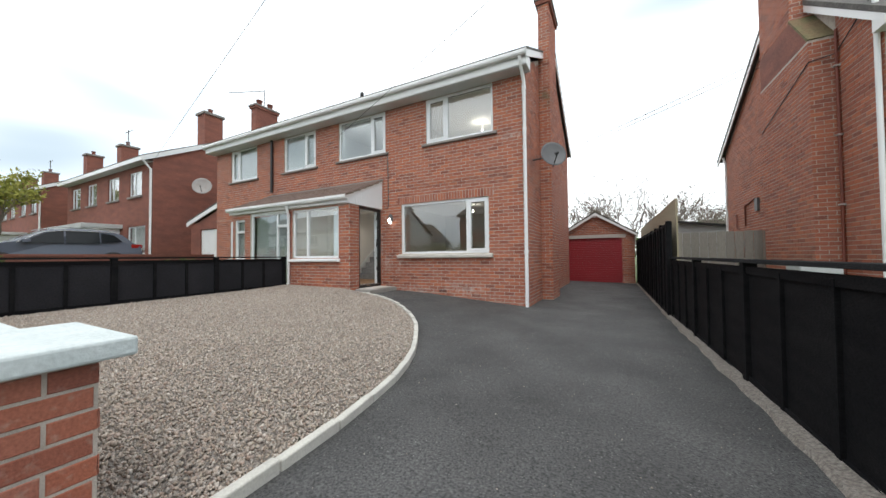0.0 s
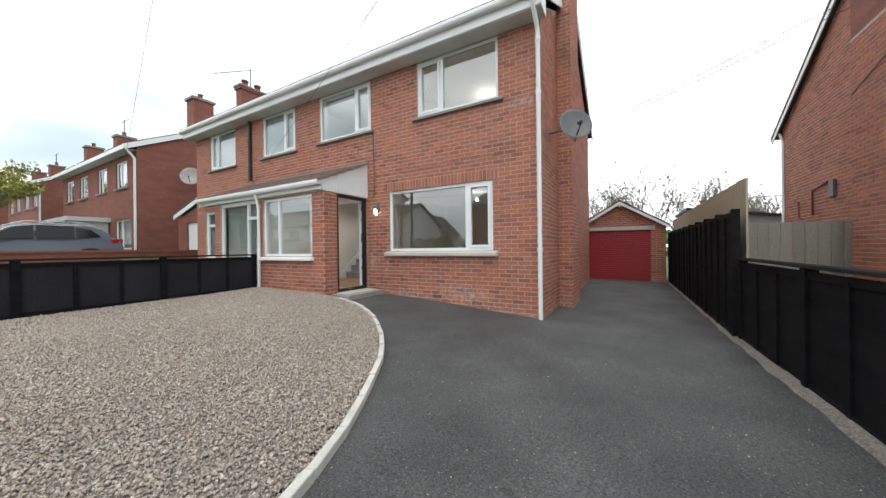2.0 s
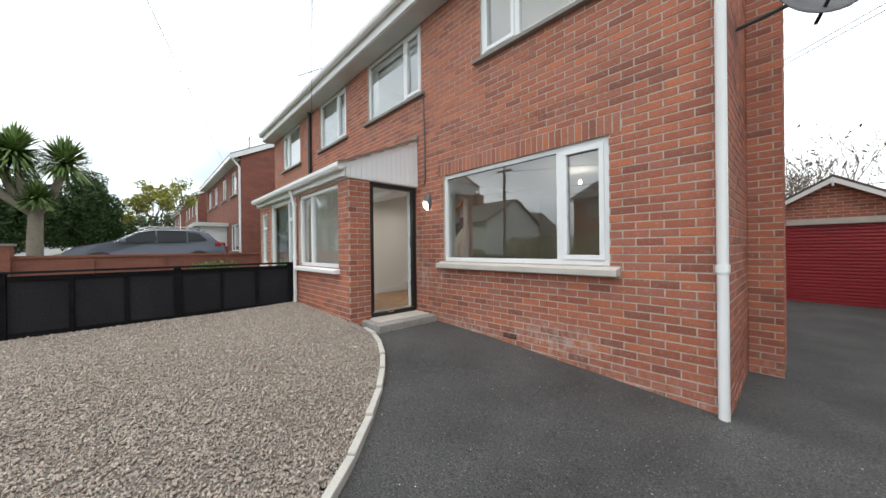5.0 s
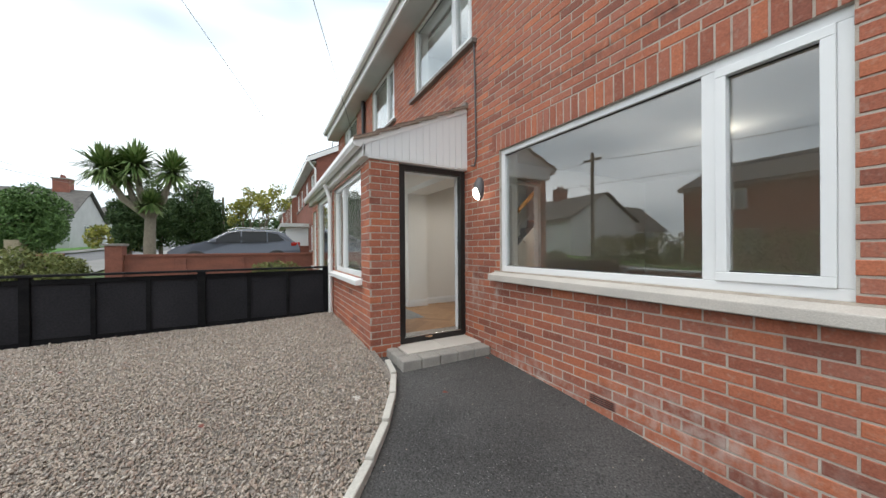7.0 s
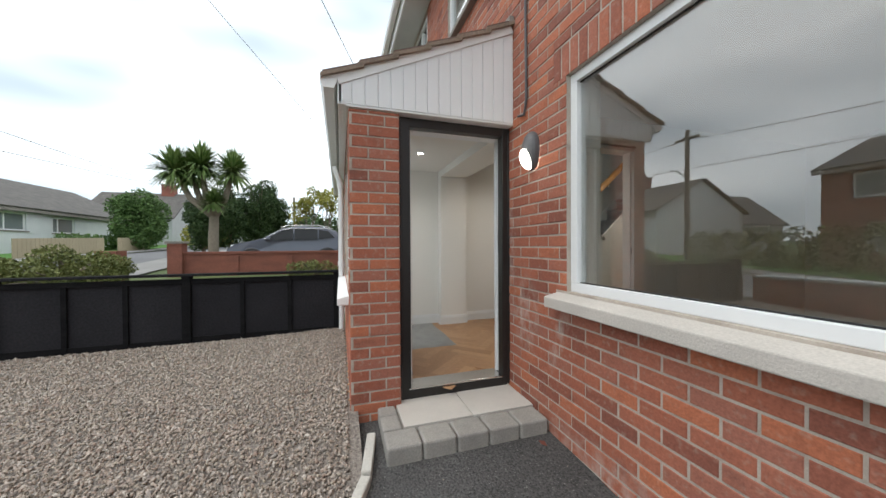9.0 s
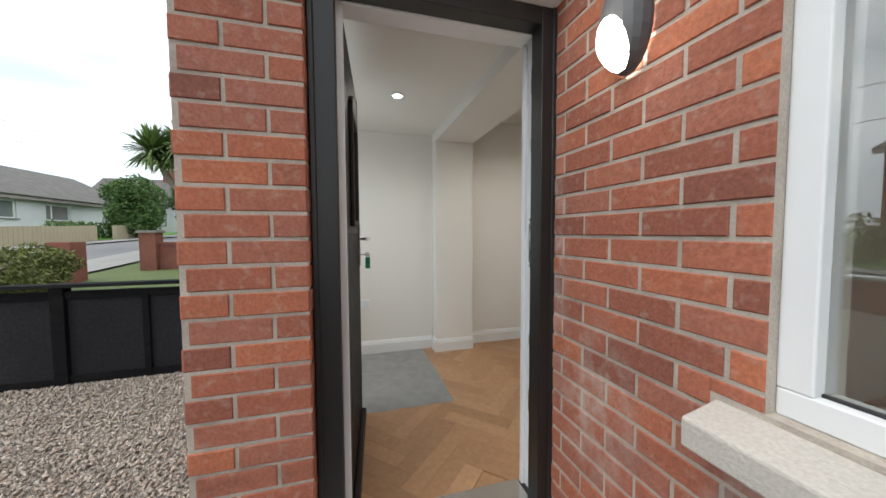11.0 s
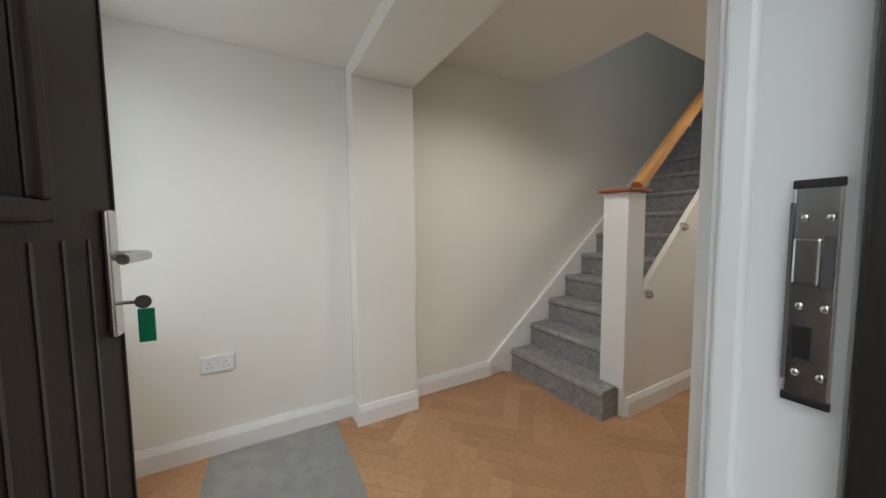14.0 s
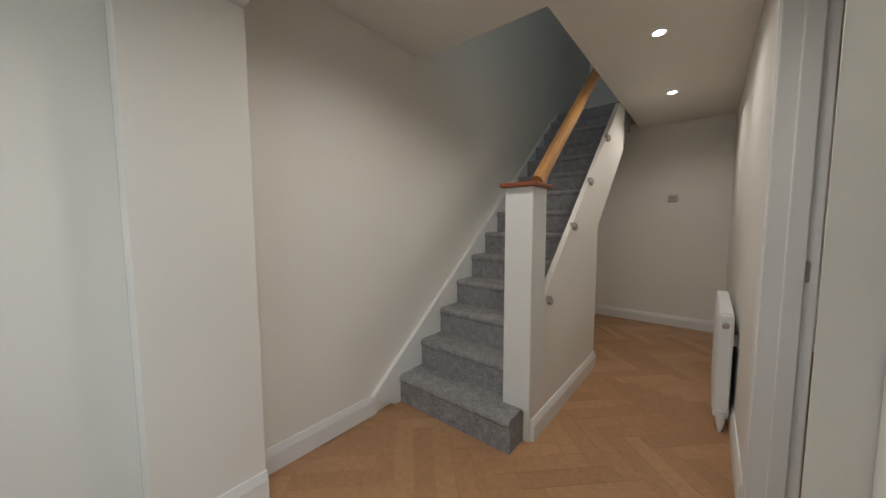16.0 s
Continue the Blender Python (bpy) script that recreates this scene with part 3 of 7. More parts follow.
vz2 = vz * np.cos(tl) + vx * np.sin(tl)
vx2 = vx * np.cos(tl) - vz * np.sin(tl)
px_, py_ = gxs[keepers], gys[keepers]
pz_ = np.array([gz(a, b) + heap(a, b) for a, b in zip(px_, py_)]) + 0.018 + rg.uniform(0, 0.012, n)
allv = np.stack([vx2 * ca - vy * sa + px_[:, None], vx2 * sa + vy * ca + py_[:, None], vz2 + pz_[:, None]], -1).reshape(-1, 3)
alltri = (otri[None] + (np.arange(n) * 6)[:, None, None]).reshape(-1, 3)
gme = bpy.data.meshes.new("gravel")
gme.vertices.add(len(allv))
gme.vertices.foreach_set("co", allv.ravel())
gme.loops.add(len(alltri) * 3)
gme.loops.foreach_set("vertex_index", alltri.ravel())
gme.polygons.add(len(alltri))
gme.polygons.foreach_set("loop_start", np.arange(0, len(alltri) * 3, 3))
gme.update(calc_edges=True)
link("gravel", gme, M_GRAVEL, None, "loose beige and grey decorative gravel", "gravel", "stuff")

# coarse stone chips standing out of the tarmac
def chips(count, x0, x1, y0, y1, seed, inside):
    rs = np.random.RandomState(seed)
    cx, cy = rs.uniform(x0, x1, count), rs.uniform(y0, y1, count)
    ok = np.array([inside(a, b) for a, b in zip(cx, cy)])
    cx, cy = cx[ok], cy[ok]
    m = len(cx)
    five = np.array([(1, 0, 0), (0, 1, 0), (-1, 0, 0), (0, -1, 0), (0, 0, 0.8)], float)
    v = five[None] * rs.uniform(0.6, 1.4, (m, 5, 1)) * rs.uniform(0.0022, 0.0055, (m, 1, 1))
    a = rs.uniform(0, 6.28, m)[:, None]
    zz = np.array([gz(p, q) for p, q in zip(cx, cy)])[:, None]
    out = np.stack([v[..., 0] * np.cos(a) - v[..., 1] * np.sin(a) + cx[:, None], v[..., 0] * np.sin(a) + v[..., 1] * np.cos(a) + cy[:, None], v[..., 2] + zz + 0.0005], -1).reshape(-1, 3)
    tri = np.array([(0, 1, 4), (1, 2, 4), (2, 3, 4), (3, 0, 4)])
    f = (tri[None] + (np.arange(m) * 5)[:, None, None]).reshape(-1, 3)
    return out, f


cv, cf = chips(60000, -3.6, 2.4, -6.9, -0.02, 17, lambda x, y: not (y < -1.0 and x < kerb_x(y) + 0.04) and not (x < -3.43 and y > -1.1))
pydata("tarmac_chips", cv.tolist(), cf.tolist(), M_CHIP, None, "dark and pale stone chips in the tarmac surface", "grit", "stuff")

# pale grit and leaves on the drive
gr = random.Random(11)
gvs, gfs = [], []
for _ in range(900):
    x, y = gr.uniform(-3.4, 2.4), gr.uniform(-6.9, -0.05) if gr.random() < 0.85 else gr.uniform(0, 8)
    if y < -1.0 and x < kerb_x(y) + 0.05 or y > -0.02 and x < 0.45:
        continue
    r0_ = gr.uniform(0.002, 0.006)
    zz, k = gz(x, y), len(gvs)
    for a, b, c in ((1, 0, 0), (0, 1, 0), (-1, 0, 0), (0, -1, 0), (0, 0, 1)):
        gvs.append((x + a * r0_ * gr.uniform(0.6, 1.4), y + b * r0_ * gr.uniform(0.6, 1.4), zz + 0.001 + c * r0_))
    gfs += [(k, k + 1, k + 4), (k + 1, k + 2, k + 4), (k + 2, k + 3, k + 4), (k + 3, k, k + 4)]
pydata("grit", gvs, gfs, M_GRAVEL, None, "stray pale grit scattered over the tarmac", "grit", "stuff")
for lx_, ly_, la in ((-3.36, -0.12, 20), (-2.9, -0.9, 75), (-3.2, -2.6, 40), (-4.9, -3.9, 10), (-5.6, -4.6, 120), (-2.4, -4.2, 65)):
    q = pydata("fallen_leaf", [(-0.03, 0, 0), (0, -0.018, 0.006), (0.035, 0, 0.002), (0, 0.018, 0.008)], [(0, 1, 3), (1, 2, 3)], M_RUST, None, "curled brown fallen leaf", "leaf", group="fallen leaves")
    q.matrix_basis = pose(lx_, ly_, gz(lx_, ly_) + (0.03 if lx_ < kerb_x(min(ly_, -1.13)) else 0.003), 5, 8, la)

# drive edging, stone by stone
edging = thing("edging", "curved line of pale stone edging between gravel and drive", "kerb", kind="structure")
fine = []
for (x0, y0), (x1, y1) in zip(KERB, KERB[1:]):
    for s in range(12):
        fine.append((x0 + (x1 - x0) * s / 12, y0 + (y1 - y0) * s / 12))
fine.append(KERB[-1])
acc, last_i = 0.0, 0
for i in range(1, len(fine)):
    acc += math.dist(fine[i], fine[i - 1])
    if acc > 0.36 or i == len(fine) - 1:
        (ax, ay), (bx, by) = fine[last_i], fine[i]
        L = math.dist((ax, ay), (bx, by)) - 0.008
        if L > 0.05:
            mx_, my_ = (ax + bx) / 2, (ay + by) / 2
            ob = box("edging_stone", -L / 2, L / 2, -0.027, 0.027, -0.08, 0.055, M_KERB, edging, bevel=0.008)
            ob.matrix_local = pose(mx_, my_, gz(mx_, my_) + RNG.uniform(-0.004, 0.004), 0, 0, math.degrees(math.atan2(by - ay, bx - ax)))
        acc, last_i = 0.0, i

# ---- the house ----
FLOOR, HCEIL, PCEIL = 0.39, 2.66, 2.47
EAVE, RIDGE, RIDGEY, DEPTH = 5.33, 7.35, 3.68, 7.36
XR, XL, PARTY = 0.0, -11.85, -6.03
H_WIN = (-3.285, -0.885, 1.175, 2.47)
UPPER = [(-2.52, -0.755, 3.94, 5.06), (-5.50, -3.79, 3.93, 5.06), (-7.93, -6.46, 3.92, 5.06), (-10.90, -9.37, 3.92, 5.06)]
N_WIN = (-10.95, -8.95, 1.12, 2.465)
FR_HOLES = [H_WIN, *UPPER, N_WIN, (-5.97, -4.16, 0.2, 2.55), (-7.7, -6.1, 0.2, 2.55)]

wall_front = link("wall_front", boxes("wall_front", wall_rows("y", 0.0, 0.12, cells(XL, XR, -0.4, EAVE - 0.02, FR_HOLES))), M_MORTAR, None, "red brick front wall of a pair of semi-detached houses", "wall", "structure")
wall_front_inner = link("wall_front_lining", boxes("lining", wall_rows("y", 0.122, 0.13, cells(-11.7, -0.12, 0.0, 5.2, FR_HOLES))), M_CREAM, None, "plastered inner face of the front wall", "wall", "structure")
wall_side = prism("wall_side", [(0.125, -0.4), (DEPTH, -0.4), (DEPTH, EAVE), (RIDGEY, RIDGE), (0.125, EAVE + 0.05)], "x", -0.12, 0.0, M_MORTAR, None, "red brick gable wall beside the drive", "wall", "structure")
wall_side_far = prism("wall_side_far", [(0.125, -0.4), (DEPTH, -0.4), (DEPTH, EAVE), (RIDGEY, RIDGE), (0.125, EAVE + 0.05)], "x", XL, XL + 0.12, M_BRICKFAR, None, "red brick gable wall of the attached house", "wall", "structure")
wall_back = box("wall_back", XL + 0.125, -0.125, DEPTH - 0.12, DEPTH, -0.4, EAVE, M_BRICKFAR, None, "red brick rear wall of the houses", 0, "wall", "structure")

# roof: two tiled slopes, fascia, soffit, gutter
def slope(name, y0, z0, y1, z1, x0, x1, thick, material, kind, label, parent=None):
    d = Vector((0, y1 - y0, z1 - z0)).normalized()
    nn = Vector((0, -d.z, d.y)) * thick
    if nn.z < 0:
        nn = -nn
    return prism(name, [(y0, z0), (y1, z1), (y1 + nn.y, z1 + nn.z), (y0 + nn.y, z0 + nn.z)], "x", x0, x1, material, parent, label, "", kind)


roof = thing("roof", "brown tiled pitched roof with white eaves over both houses", "roof", kind="structure")
slope("roof_slope", -0.42, EAVE + 0.0, RIDGEY, RIDGE + 0.07, XL - 0.12, 0.13, 0.05, M_SLATE, "", "grey brown roof tiles", roof)
slope("roof_slope", DEPTH + 0.4, EAVE - 0.05, RIDGEY, RIDGE + 0.07, XL - 0.12, 0.13, 0.05, M_SLATE, "", "grey brown roof tiles", roof)
box("fascia", XL - 0.1, 0.1, -0.36, -0.335, EAVE - 0.25, EAVE + 0.03, M_WHITE, roof, "white fascia board")
box("soffit", XL - 0.1, 0.1, -0.335, -0.002, EAVE - 0.265, EAVE - 0.245, M_SOFFIT, roof, "painted soffit board")
prism("gutter", [(-0.365, EAVE + 0.0), (-0.475, EAVE + 0.0), (-0.475, EAVE - 0.06), (-0.455, EAVE - 0.095), (-0.385, EAVE - 0.095), (-0.365, EAVE - 0.06)], "x", XL - 0.12, 0.1, M_WHITE, roof, "white box gutter")
for sx in (0.1, XL - 0.12):
    for ya, za, yb, zb in ((-0.42, EAVE - 0.15, RIDGEY, RIDGE - 0.08), (DEPTH + 0.4, EAVE - 0.2, RIDGEY, RIDGE - 0.08)):
        slope("bargeboard", ya, za, yb, zb, sx, sx + 0.025, 0.17, M_WHITE, "", "white bargeboard", roof)
box("eaves_end", 0.0, 0.1, -0.335, -0.002, EAVE - 0.24, EAVE + 0.02, M_WHITE, roof, "white boxed eaves end")
box("ridge_tiles", XL - 0.12, 0.13, RIDGEY - 0.11, RIDGEY + 0.11, RIDGE + 0.08, RIDGE + 0.17, M_SLATE, roof, bevel=0.05)
lathe("flue_pipe", [(0.05, 0), (0.05, 0.45), (0.075, 0.46), (0.075, 0.62), (0.04, 0.66)], (-6.9, 2.6, 6.85), (0, 0, 1), M_BLACKPL, None, "short black roof vent pipe", category="vent pipe")

# chimney on the gable, with breast
def chimney(name, x0, x1, y0, y1, z0, z1, pots, brick, label):
    c = thing(name, label, "chimney")
    box("stack", x0, x1, y0, y1, z0, z1, brick, c, bevel=0.0)
    box("corbel", x0 - 0.05, x1 + 0.05, y0 - 0.05, y1 + 0.05, z1, z1 + 0.10, M_BRICKFAR, c)
    box("capping", x0 - 0.08, x1 + 0.08, y0 - 0.08, y1 + 0.08, z1 + 0.10, z1 + 0.17, M_SLATESILL, c)
    for k in range(pots):
        yy = y0 + (y1 - y0) * (k + 0.5) / pots
        lathe("chimney_pot", [(0.11, 0), (0.10, 0.2), (0.13, 0.22), (0.13, 0.27)], ((x0 + x1) / 2, yy, z1 + 0.17), (0, 0, 1), M_RUST, c)
    return c


my_chimney = chimney("chimney", 0.005, 0.27, 1.45, 2.55, -0.3, 7.55, 1, M_MORTAR, "tall red brick chimney stack built against the gable")
lay_bricks(my_chimney, "y", 1.45, -1, brick_rects(0.005, 0.27, -0.05, 7.55, [], phase=0.1))
lay_bricks(my_chimney, "x", 0.27, 1, brick_rects(1.45, 2.55, -0.05, 7.55, [], phase=0.05))
chimney("chimney", -12.22, -11.86, 1.55, 2.55, 0.2, 7.6, 2, M_BRICKFAR, "red brick chimney stack at the far end of the roof")
tube("aerial_mast", [(-12.0, 2.0, 7.6), (-12.0, 2.0, 8.6)], 0.02, M_PLASTICG, None, "television aerial pole on the far chimney", "aerial")
tube("aerial_boom", [(-12.0, 2.0, 8.55), (-13.6, 1.4, 8.6)], 0.015, M_PLASTICG, None, "horizontal television aerial on the far chimney", "aerial")
tube("aerial_mast", [(0.02, 1.6, 6.3), (0.02, 1.6, 7.9)], 0.012, M_PLASTICG, None, "thin grey aerial pole strapped to the chimney", "aerial")

# brick faces of the house
SILLS = [(w[0] - 0.10, w[1] + 0.10, w[2] - (0.103 if w[2] < 2 else 0.078), w[2] + 0.002) for w in (H_WIN, *UPPER, N_WIN)]
LINT = (-3.40, -0.77, 2.47, 2.672)
lay_bricks(wall_front, "y", 0.0, -1, brick_rects(-3.98, XR, -0.05, EAVE - 0.27, [H_WIN, *UPPER[:2], *SILLS], soldiers=[LINT], phase=0.0275), near=(-3.98, -1.9, 0.2, 2.46))
lay_bricks(wall_front, "y", 0.0, -1, brick_rects(XL, -3.99, 2.55, EAVE - 0.27, [*UPPER[1:], *SILLS], phase=0.0275))
lay_bricks(wall_front, "y", 0.0, -1, brick_rects(XL, -8.62, 0.2, 2.54, [N_WIN, *SILLS], phase=0.0275))
lay_bricks(wall_side, "x", 0.0, 1, brick_rects(0.0, DEPTH, -0.1, RIDGE, [(1.44, 2.56, -1, 8)], top=lambda y: EAVE + (RIDGE - EAVE) * min(1, 1 - abs(y - RIDGEY) / RIDGEY) - 0.05, phase=0.03))


# windows
def window(name, x0, x1, z0, z1, y, posts, casements, label, sill="stone", face=-1, back=None, frame=0.055, group=""):
    """uPVC window in a wall facing -y: outer frame, mullions, opening casement frames, panes and an outside sill."""
    w = thing(name, label, "window", group, kind="structure")
    dep = (y, y + 0.07)
    box("window_frame", x0, x1, *dep, z0, z0 + frame, M_UPVC, w)
    box("window_frame", x0, x1, *dep, z1 - frame, z1, M_UPVC, w)
    box("window_frame", x0, x0 + frame, dep[0] - 0.001, dep[1], z0 + frame, z1 - frame, M_UPVC, w)
    box("window_frame", x1 - frame, x1, dep[0] - 0.001, dep[1], z0 + frame, z1 - frame, M_UPVC, w)
    edges = [x0 + frame] + [e for p in posts for e in (p - 0.035, p + 0.035)] + [x1 - frame]
    for p in posts:
        box("mullion", p - 0.035, p + 0.035, dep[0] + 0.001, dep[1], z0 + frame, z1 - frame, M_UPVC, w)
    for k in range(0, len(edges), 2):
        a, b = edges[k], edges[k + 1]
        lo, hi = z0 + frame, z1 - frame
        if k // 2 in casements:
            c = thing("casement", "opening casement", "")
            c.parent = w
            f = 0.05
            box("casement_frame", a, b, y - 0.014, y + 0.05, lo, lo + f, M_UPVC, c)
            box("casement_frame", a, b, y - 0.014, y + 0.05, hi - f, hi, M_UPVC, c)
            box("casement_frame", a, a + f, y - 0.014, y + 0.05, lo + f, hi - f, M_UPVC, c)
            box("casement_frame", b - f, b, y - 0.014, y + 0.05, lo + f, hi - f, M_UPVC, c)
            a, b, lo, hi = a + f, b - f, lo + f, hi - f
        g = box("pane", a, b, y + 0.03, y + 0.036, lo, hi, M_GLASS, w, bevel=0)
        g.visible_shadow = False
        g2 = [("gasket", a, b, lo, lo + 0.006), ("gasket", a, b, hi - 0.006, hi)]
        for nm, p, q, r, s in g2:
            box(nm, p, q, y + 0.022, y + 0.03, r, s, M_BLACKPL, w, bevel=0)
    if sill == "stone":
        prism("window_sill", [(y + 0.02, z0 - 0.002), (-0.10, z0 - 0.035), (-0.10, z0 - 0.10), (y + 0.02, z0 - 0.10)], "x", x0 - 0.09, x1 + 0.09, M_STONE, w, "pale cast stone sill", bevel=0.006)
    elif sill == "slate":
        prism("window_sill", [(y + 0.02, z0 - 0.002), (-0.07, z0 - 0.025), (-0.07, z0 - 0.075), (y + 0.02, z0 - 0.075)], "x", x0 - 0.1, x1 + 0.1, M_SLATESILL, w, "grey weathered sill", bevel=0.006)
    if back:
        box("blind", x0 + 0.06, x1 - 0.06, y + 0.10, y + 0.11, z0 + 0.05, z1 - 0.05, back, w, "pale drawn blind", bevel=0)
    return w


window("window_1", *H_WIN, 0.028, [-1.42], {1}, "large white framed lounge window with a pale stone sill")
window("window_2", *UPPER[0], 0.028, [-1.95], {0}, "white framed bedroom window under the eaves", "slate")
window("window_3", *UPPER[1], 0.028, [-4.28], {1}, "white framed bedroom window over the porch", "slate")
window("window_4", *UPPER[2], 0.028, [-6.95], {1}, "white framed bedroom window of the attached house with pale blinds", "slate", back=M_BLIND)
window("window_5", *UPPER[3], 0.028, [-10.45], {0}, "white framed bedroom window of the attached house with curtains", "slate", back=M_BLIND)
window("window_6", *N_WIN, 0.028, [-10.35], {0}, "white framed lounge window of the attached house", "stone", back=M_CURTAIN)

# rainwater pipes
pipe = thing("downpipe", "white rainwater downpipe on the house corner", "downpipe")
tube("pipe", [(-0.03, -0.40, EAVE - 0.09), (-0.03, -0.38, EAVE - 0.2), (-0.03, -0.10, EAVE - 0.42), (-0.03, -0.06, EAVE - 0.5), (-0.03, -0.06, 0.0)], 0.038, M_PIPE, pipe)
for z in (3.80, 1.15, 4.7):
    lathe("pipe_collar", [(0.046, 0), (0.046, 0.06)], (-0.03, -0.06, z), (0, 0, 1), M_PIPE, pipe)
tube("cable_run", [(-3.80, -0.02, 2.42), (-3.72, -0.022, 2.40), (-3.69, -0.022, 2.5), (-3.70, -0.022, 3.3), (-3.72, -0.022, 3.88)], 0.010, M_PLASTICG, None, "grey cable clipped to the brickwork above the wall lamp", "cable")
tube("waste_pipe", [(-8.5, -0.06, EAVE - 0.2), (-8.5, -0.06, 3.3)], 0.045, M_BLACKPL, None, "dark pipe on the party line between the houses", "downpipe")
vent = thing("air_brick", "terracotta air brick with slots near the ground", "air brick")
box("vent_body", -2.19, -1.97, -0.012, 0.0, 0.228, 0.296, M_BRICK, vent)
for k in range(4):
    box("vent_slot", -2.175, -1.985, -0.0135, -0.011, 0.236 + k * 0.015, 0.243 + k * 0.015, M_BLACKPL, vent, bevel=0)

# satellite dish
def dish(base, centre, aim, radius, m, label):
    d = thing("satellite_dish", label, "satellite dish")
    c, a = Vector(centre), Vector(aim).normalized()
    prof = [(0.02, 0.0)] + [(radius * k / 6, 0.13 * radius * (k / 6) ** 2 * 1.6) for k in range(1, 7)]
    prof += [(radius * k / 6 * 0.985, 0.13 * radius * (k / 6) ** 2 * 1.6 + 0.006) for k in range(6, 0, -1)]
    lathe("reflector", prof, c, a, m, d, sides=28)
    tube("mast", [base, (c - a * 0.05 + Vector(base)) / 2, c - a * 0.04], 0.018, M_PLASTICG, d)
    low = c - Vector((0, 0, radius * 0.95))
    tip = c + a * radius * 0.95 - Vector((0, 0, radius * 0.35))
    tube("feed_arm", [low, tip], 0.012, M_BLACKPL, d)
    lathe("receiver", [(0.03, 0), (0.03, 0.09), (0.02, 0.1)], tip, (c - tip).normalized(), M_BLACKPL, d, sides=10)
    return d


dish((0.01, 0.56, 3.30), (0.47, 0.40, 3.31), (0.50, -0.82, 0.22), 0.285, M_DISH, "grey satellite dish on the gable wall")

# ---- porch ----
PF, PX = -1.235, -3.925
S_WIN = (-8.50, -8.02, 1.05, 2.25)
P_WIN = (-5.93, -4.27, 1.09, 2.36)
porch = thing("porch_wall", "low red brick porch walls and corner pier", "wall", kind="structure")
rows = wall_rows("y", PF, 0.10, cells(-8.62, PX - 0.0, 0.1, 2.43, [P_WIN, (-7.75, -6.12, 0.35, 2.4), S_WIN]))
rows += [(PX - 0.10, PX, PF + 0.10, -0.90, 0.1, 2.385), (-4.24, PX - 0.10, PF + 0.10, -0.96, 0.1, 2.385), (-8.62, -8.52, PF + 0.1, -0.002, 0.1, 2.40)]
link("porch_core", boxes("porch_core", rows), M_MORTAR, porch, "mortar and core of the porch walls")
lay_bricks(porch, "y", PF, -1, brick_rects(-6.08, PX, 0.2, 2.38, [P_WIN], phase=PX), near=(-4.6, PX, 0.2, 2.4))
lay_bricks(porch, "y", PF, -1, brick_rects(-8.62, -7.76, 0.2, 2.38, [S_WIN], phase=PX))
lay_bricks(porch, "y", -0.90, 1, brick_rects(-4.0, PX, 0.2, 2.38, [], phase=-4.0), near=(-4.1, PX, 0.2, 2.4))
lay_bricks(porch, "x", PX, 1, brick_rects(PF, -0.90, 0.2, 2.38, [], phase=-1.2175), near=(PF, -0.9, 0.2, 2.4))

pw = thing("window_7", "white framed porch window with a white sill", "window", kind="structure")
for r in ((P_WIN[0], P_WIN[1], P_WIN[2], P_WIN[2] + 0.055), (P_WIN[0], P_WIN[1], P_WIN[3] - 0.055, P_WIN[3]), (P_WIN[0], P_WIN[0] + 0.055, P_WIN[2], P_WIN[3]), (P_WIN[1] - 0.055, P_WIN[1], P_WIN[2], P_WIN[3]), (-5.42, -5.35, P_WIN[2], P_WIN[3])):
    box("window_frame", r[0], r[1], PF + 0.03 + 0.0004 * (r[0] % 1), PF + 0.095, r[2], r[3], M_UPVC, pw)
for a, b in ((-5.875, -5.42), (-5.35, -4.325)):
    g = box("pane", a, b, PF + 0.06, PF + 0.066, P_WIN[2] + 0.055, P_WIN[3] - 0.055, M_GLASS, pw, bevel=0)
    g.visible_shadow = False
prism("window_sill", [(PF + 0.06, P_WIN[2]), (PF - 0.09, P_WIN[2] - 0.03), (PF - 0.09, P_WIN[2] - 0.085), (PF + 0.06, P_WIN[2] - 0.085)], "x", P_WIN[0] - 0.05, P_WIN[1] + 0.05, M_WHITE, pw, "white painted sill", bevel=0.006)

spw = thing("window_9", "narrow white framed window in the attached porch", "window", kind="structure")
for a, b, c, d in ((S_WIN[0], S_WIN[1], S_WIN[2], S_WIN[2] + 0.06), (S_WIN[0], S_WIN[1], S_WIN[3] - 0.06, S_WIN[3]), (S_WIN[0], S_WIN[0] + 0.06, S_WIN[2] + 0.06, S_WIN[3] - 0.06), (S_WIN[1] - 0.06, S_WIN[1], S_WIN[2] + 0.06, S_WIN[3] - 0.06), (S_WIN[0] + 0.06, S_WIN[1] - 0.06, 1.86, 1.92)):
    box("window_frame", a, b, PF + 0.03, PF + 0.09, c, d, M_UPVC, spw)
for c, d in ((S_WIN[2] + 0.06, 1.86), (1.92, S_WIN[3] - 0.06)):
    box("pane", S_WIN[0] + 0.06, S_WIN[1] - 0.06, PF + 0.06, PF + 0.066, c, d, M_GLASS, spw, bevel=0)
box("blind", S_WIN[0] + 0.06, S_WIN[1] - 0.06, PF + 0.11, PF + 0.12, S_WIN[2] + 0.06, S_WIN[3] - 0.06, M_CURTAIN, spw, "pale blue grey curtain", bevel=0)
box("window_sill", S_WIN[0] - 0.04, S_WIN[1] + 0.04, PF - 0.05, PF + 0.03, S_WIN[2] - 0.06, S_WIN[2] - 0.003, M_WHITE, spw, bevel=0.006)

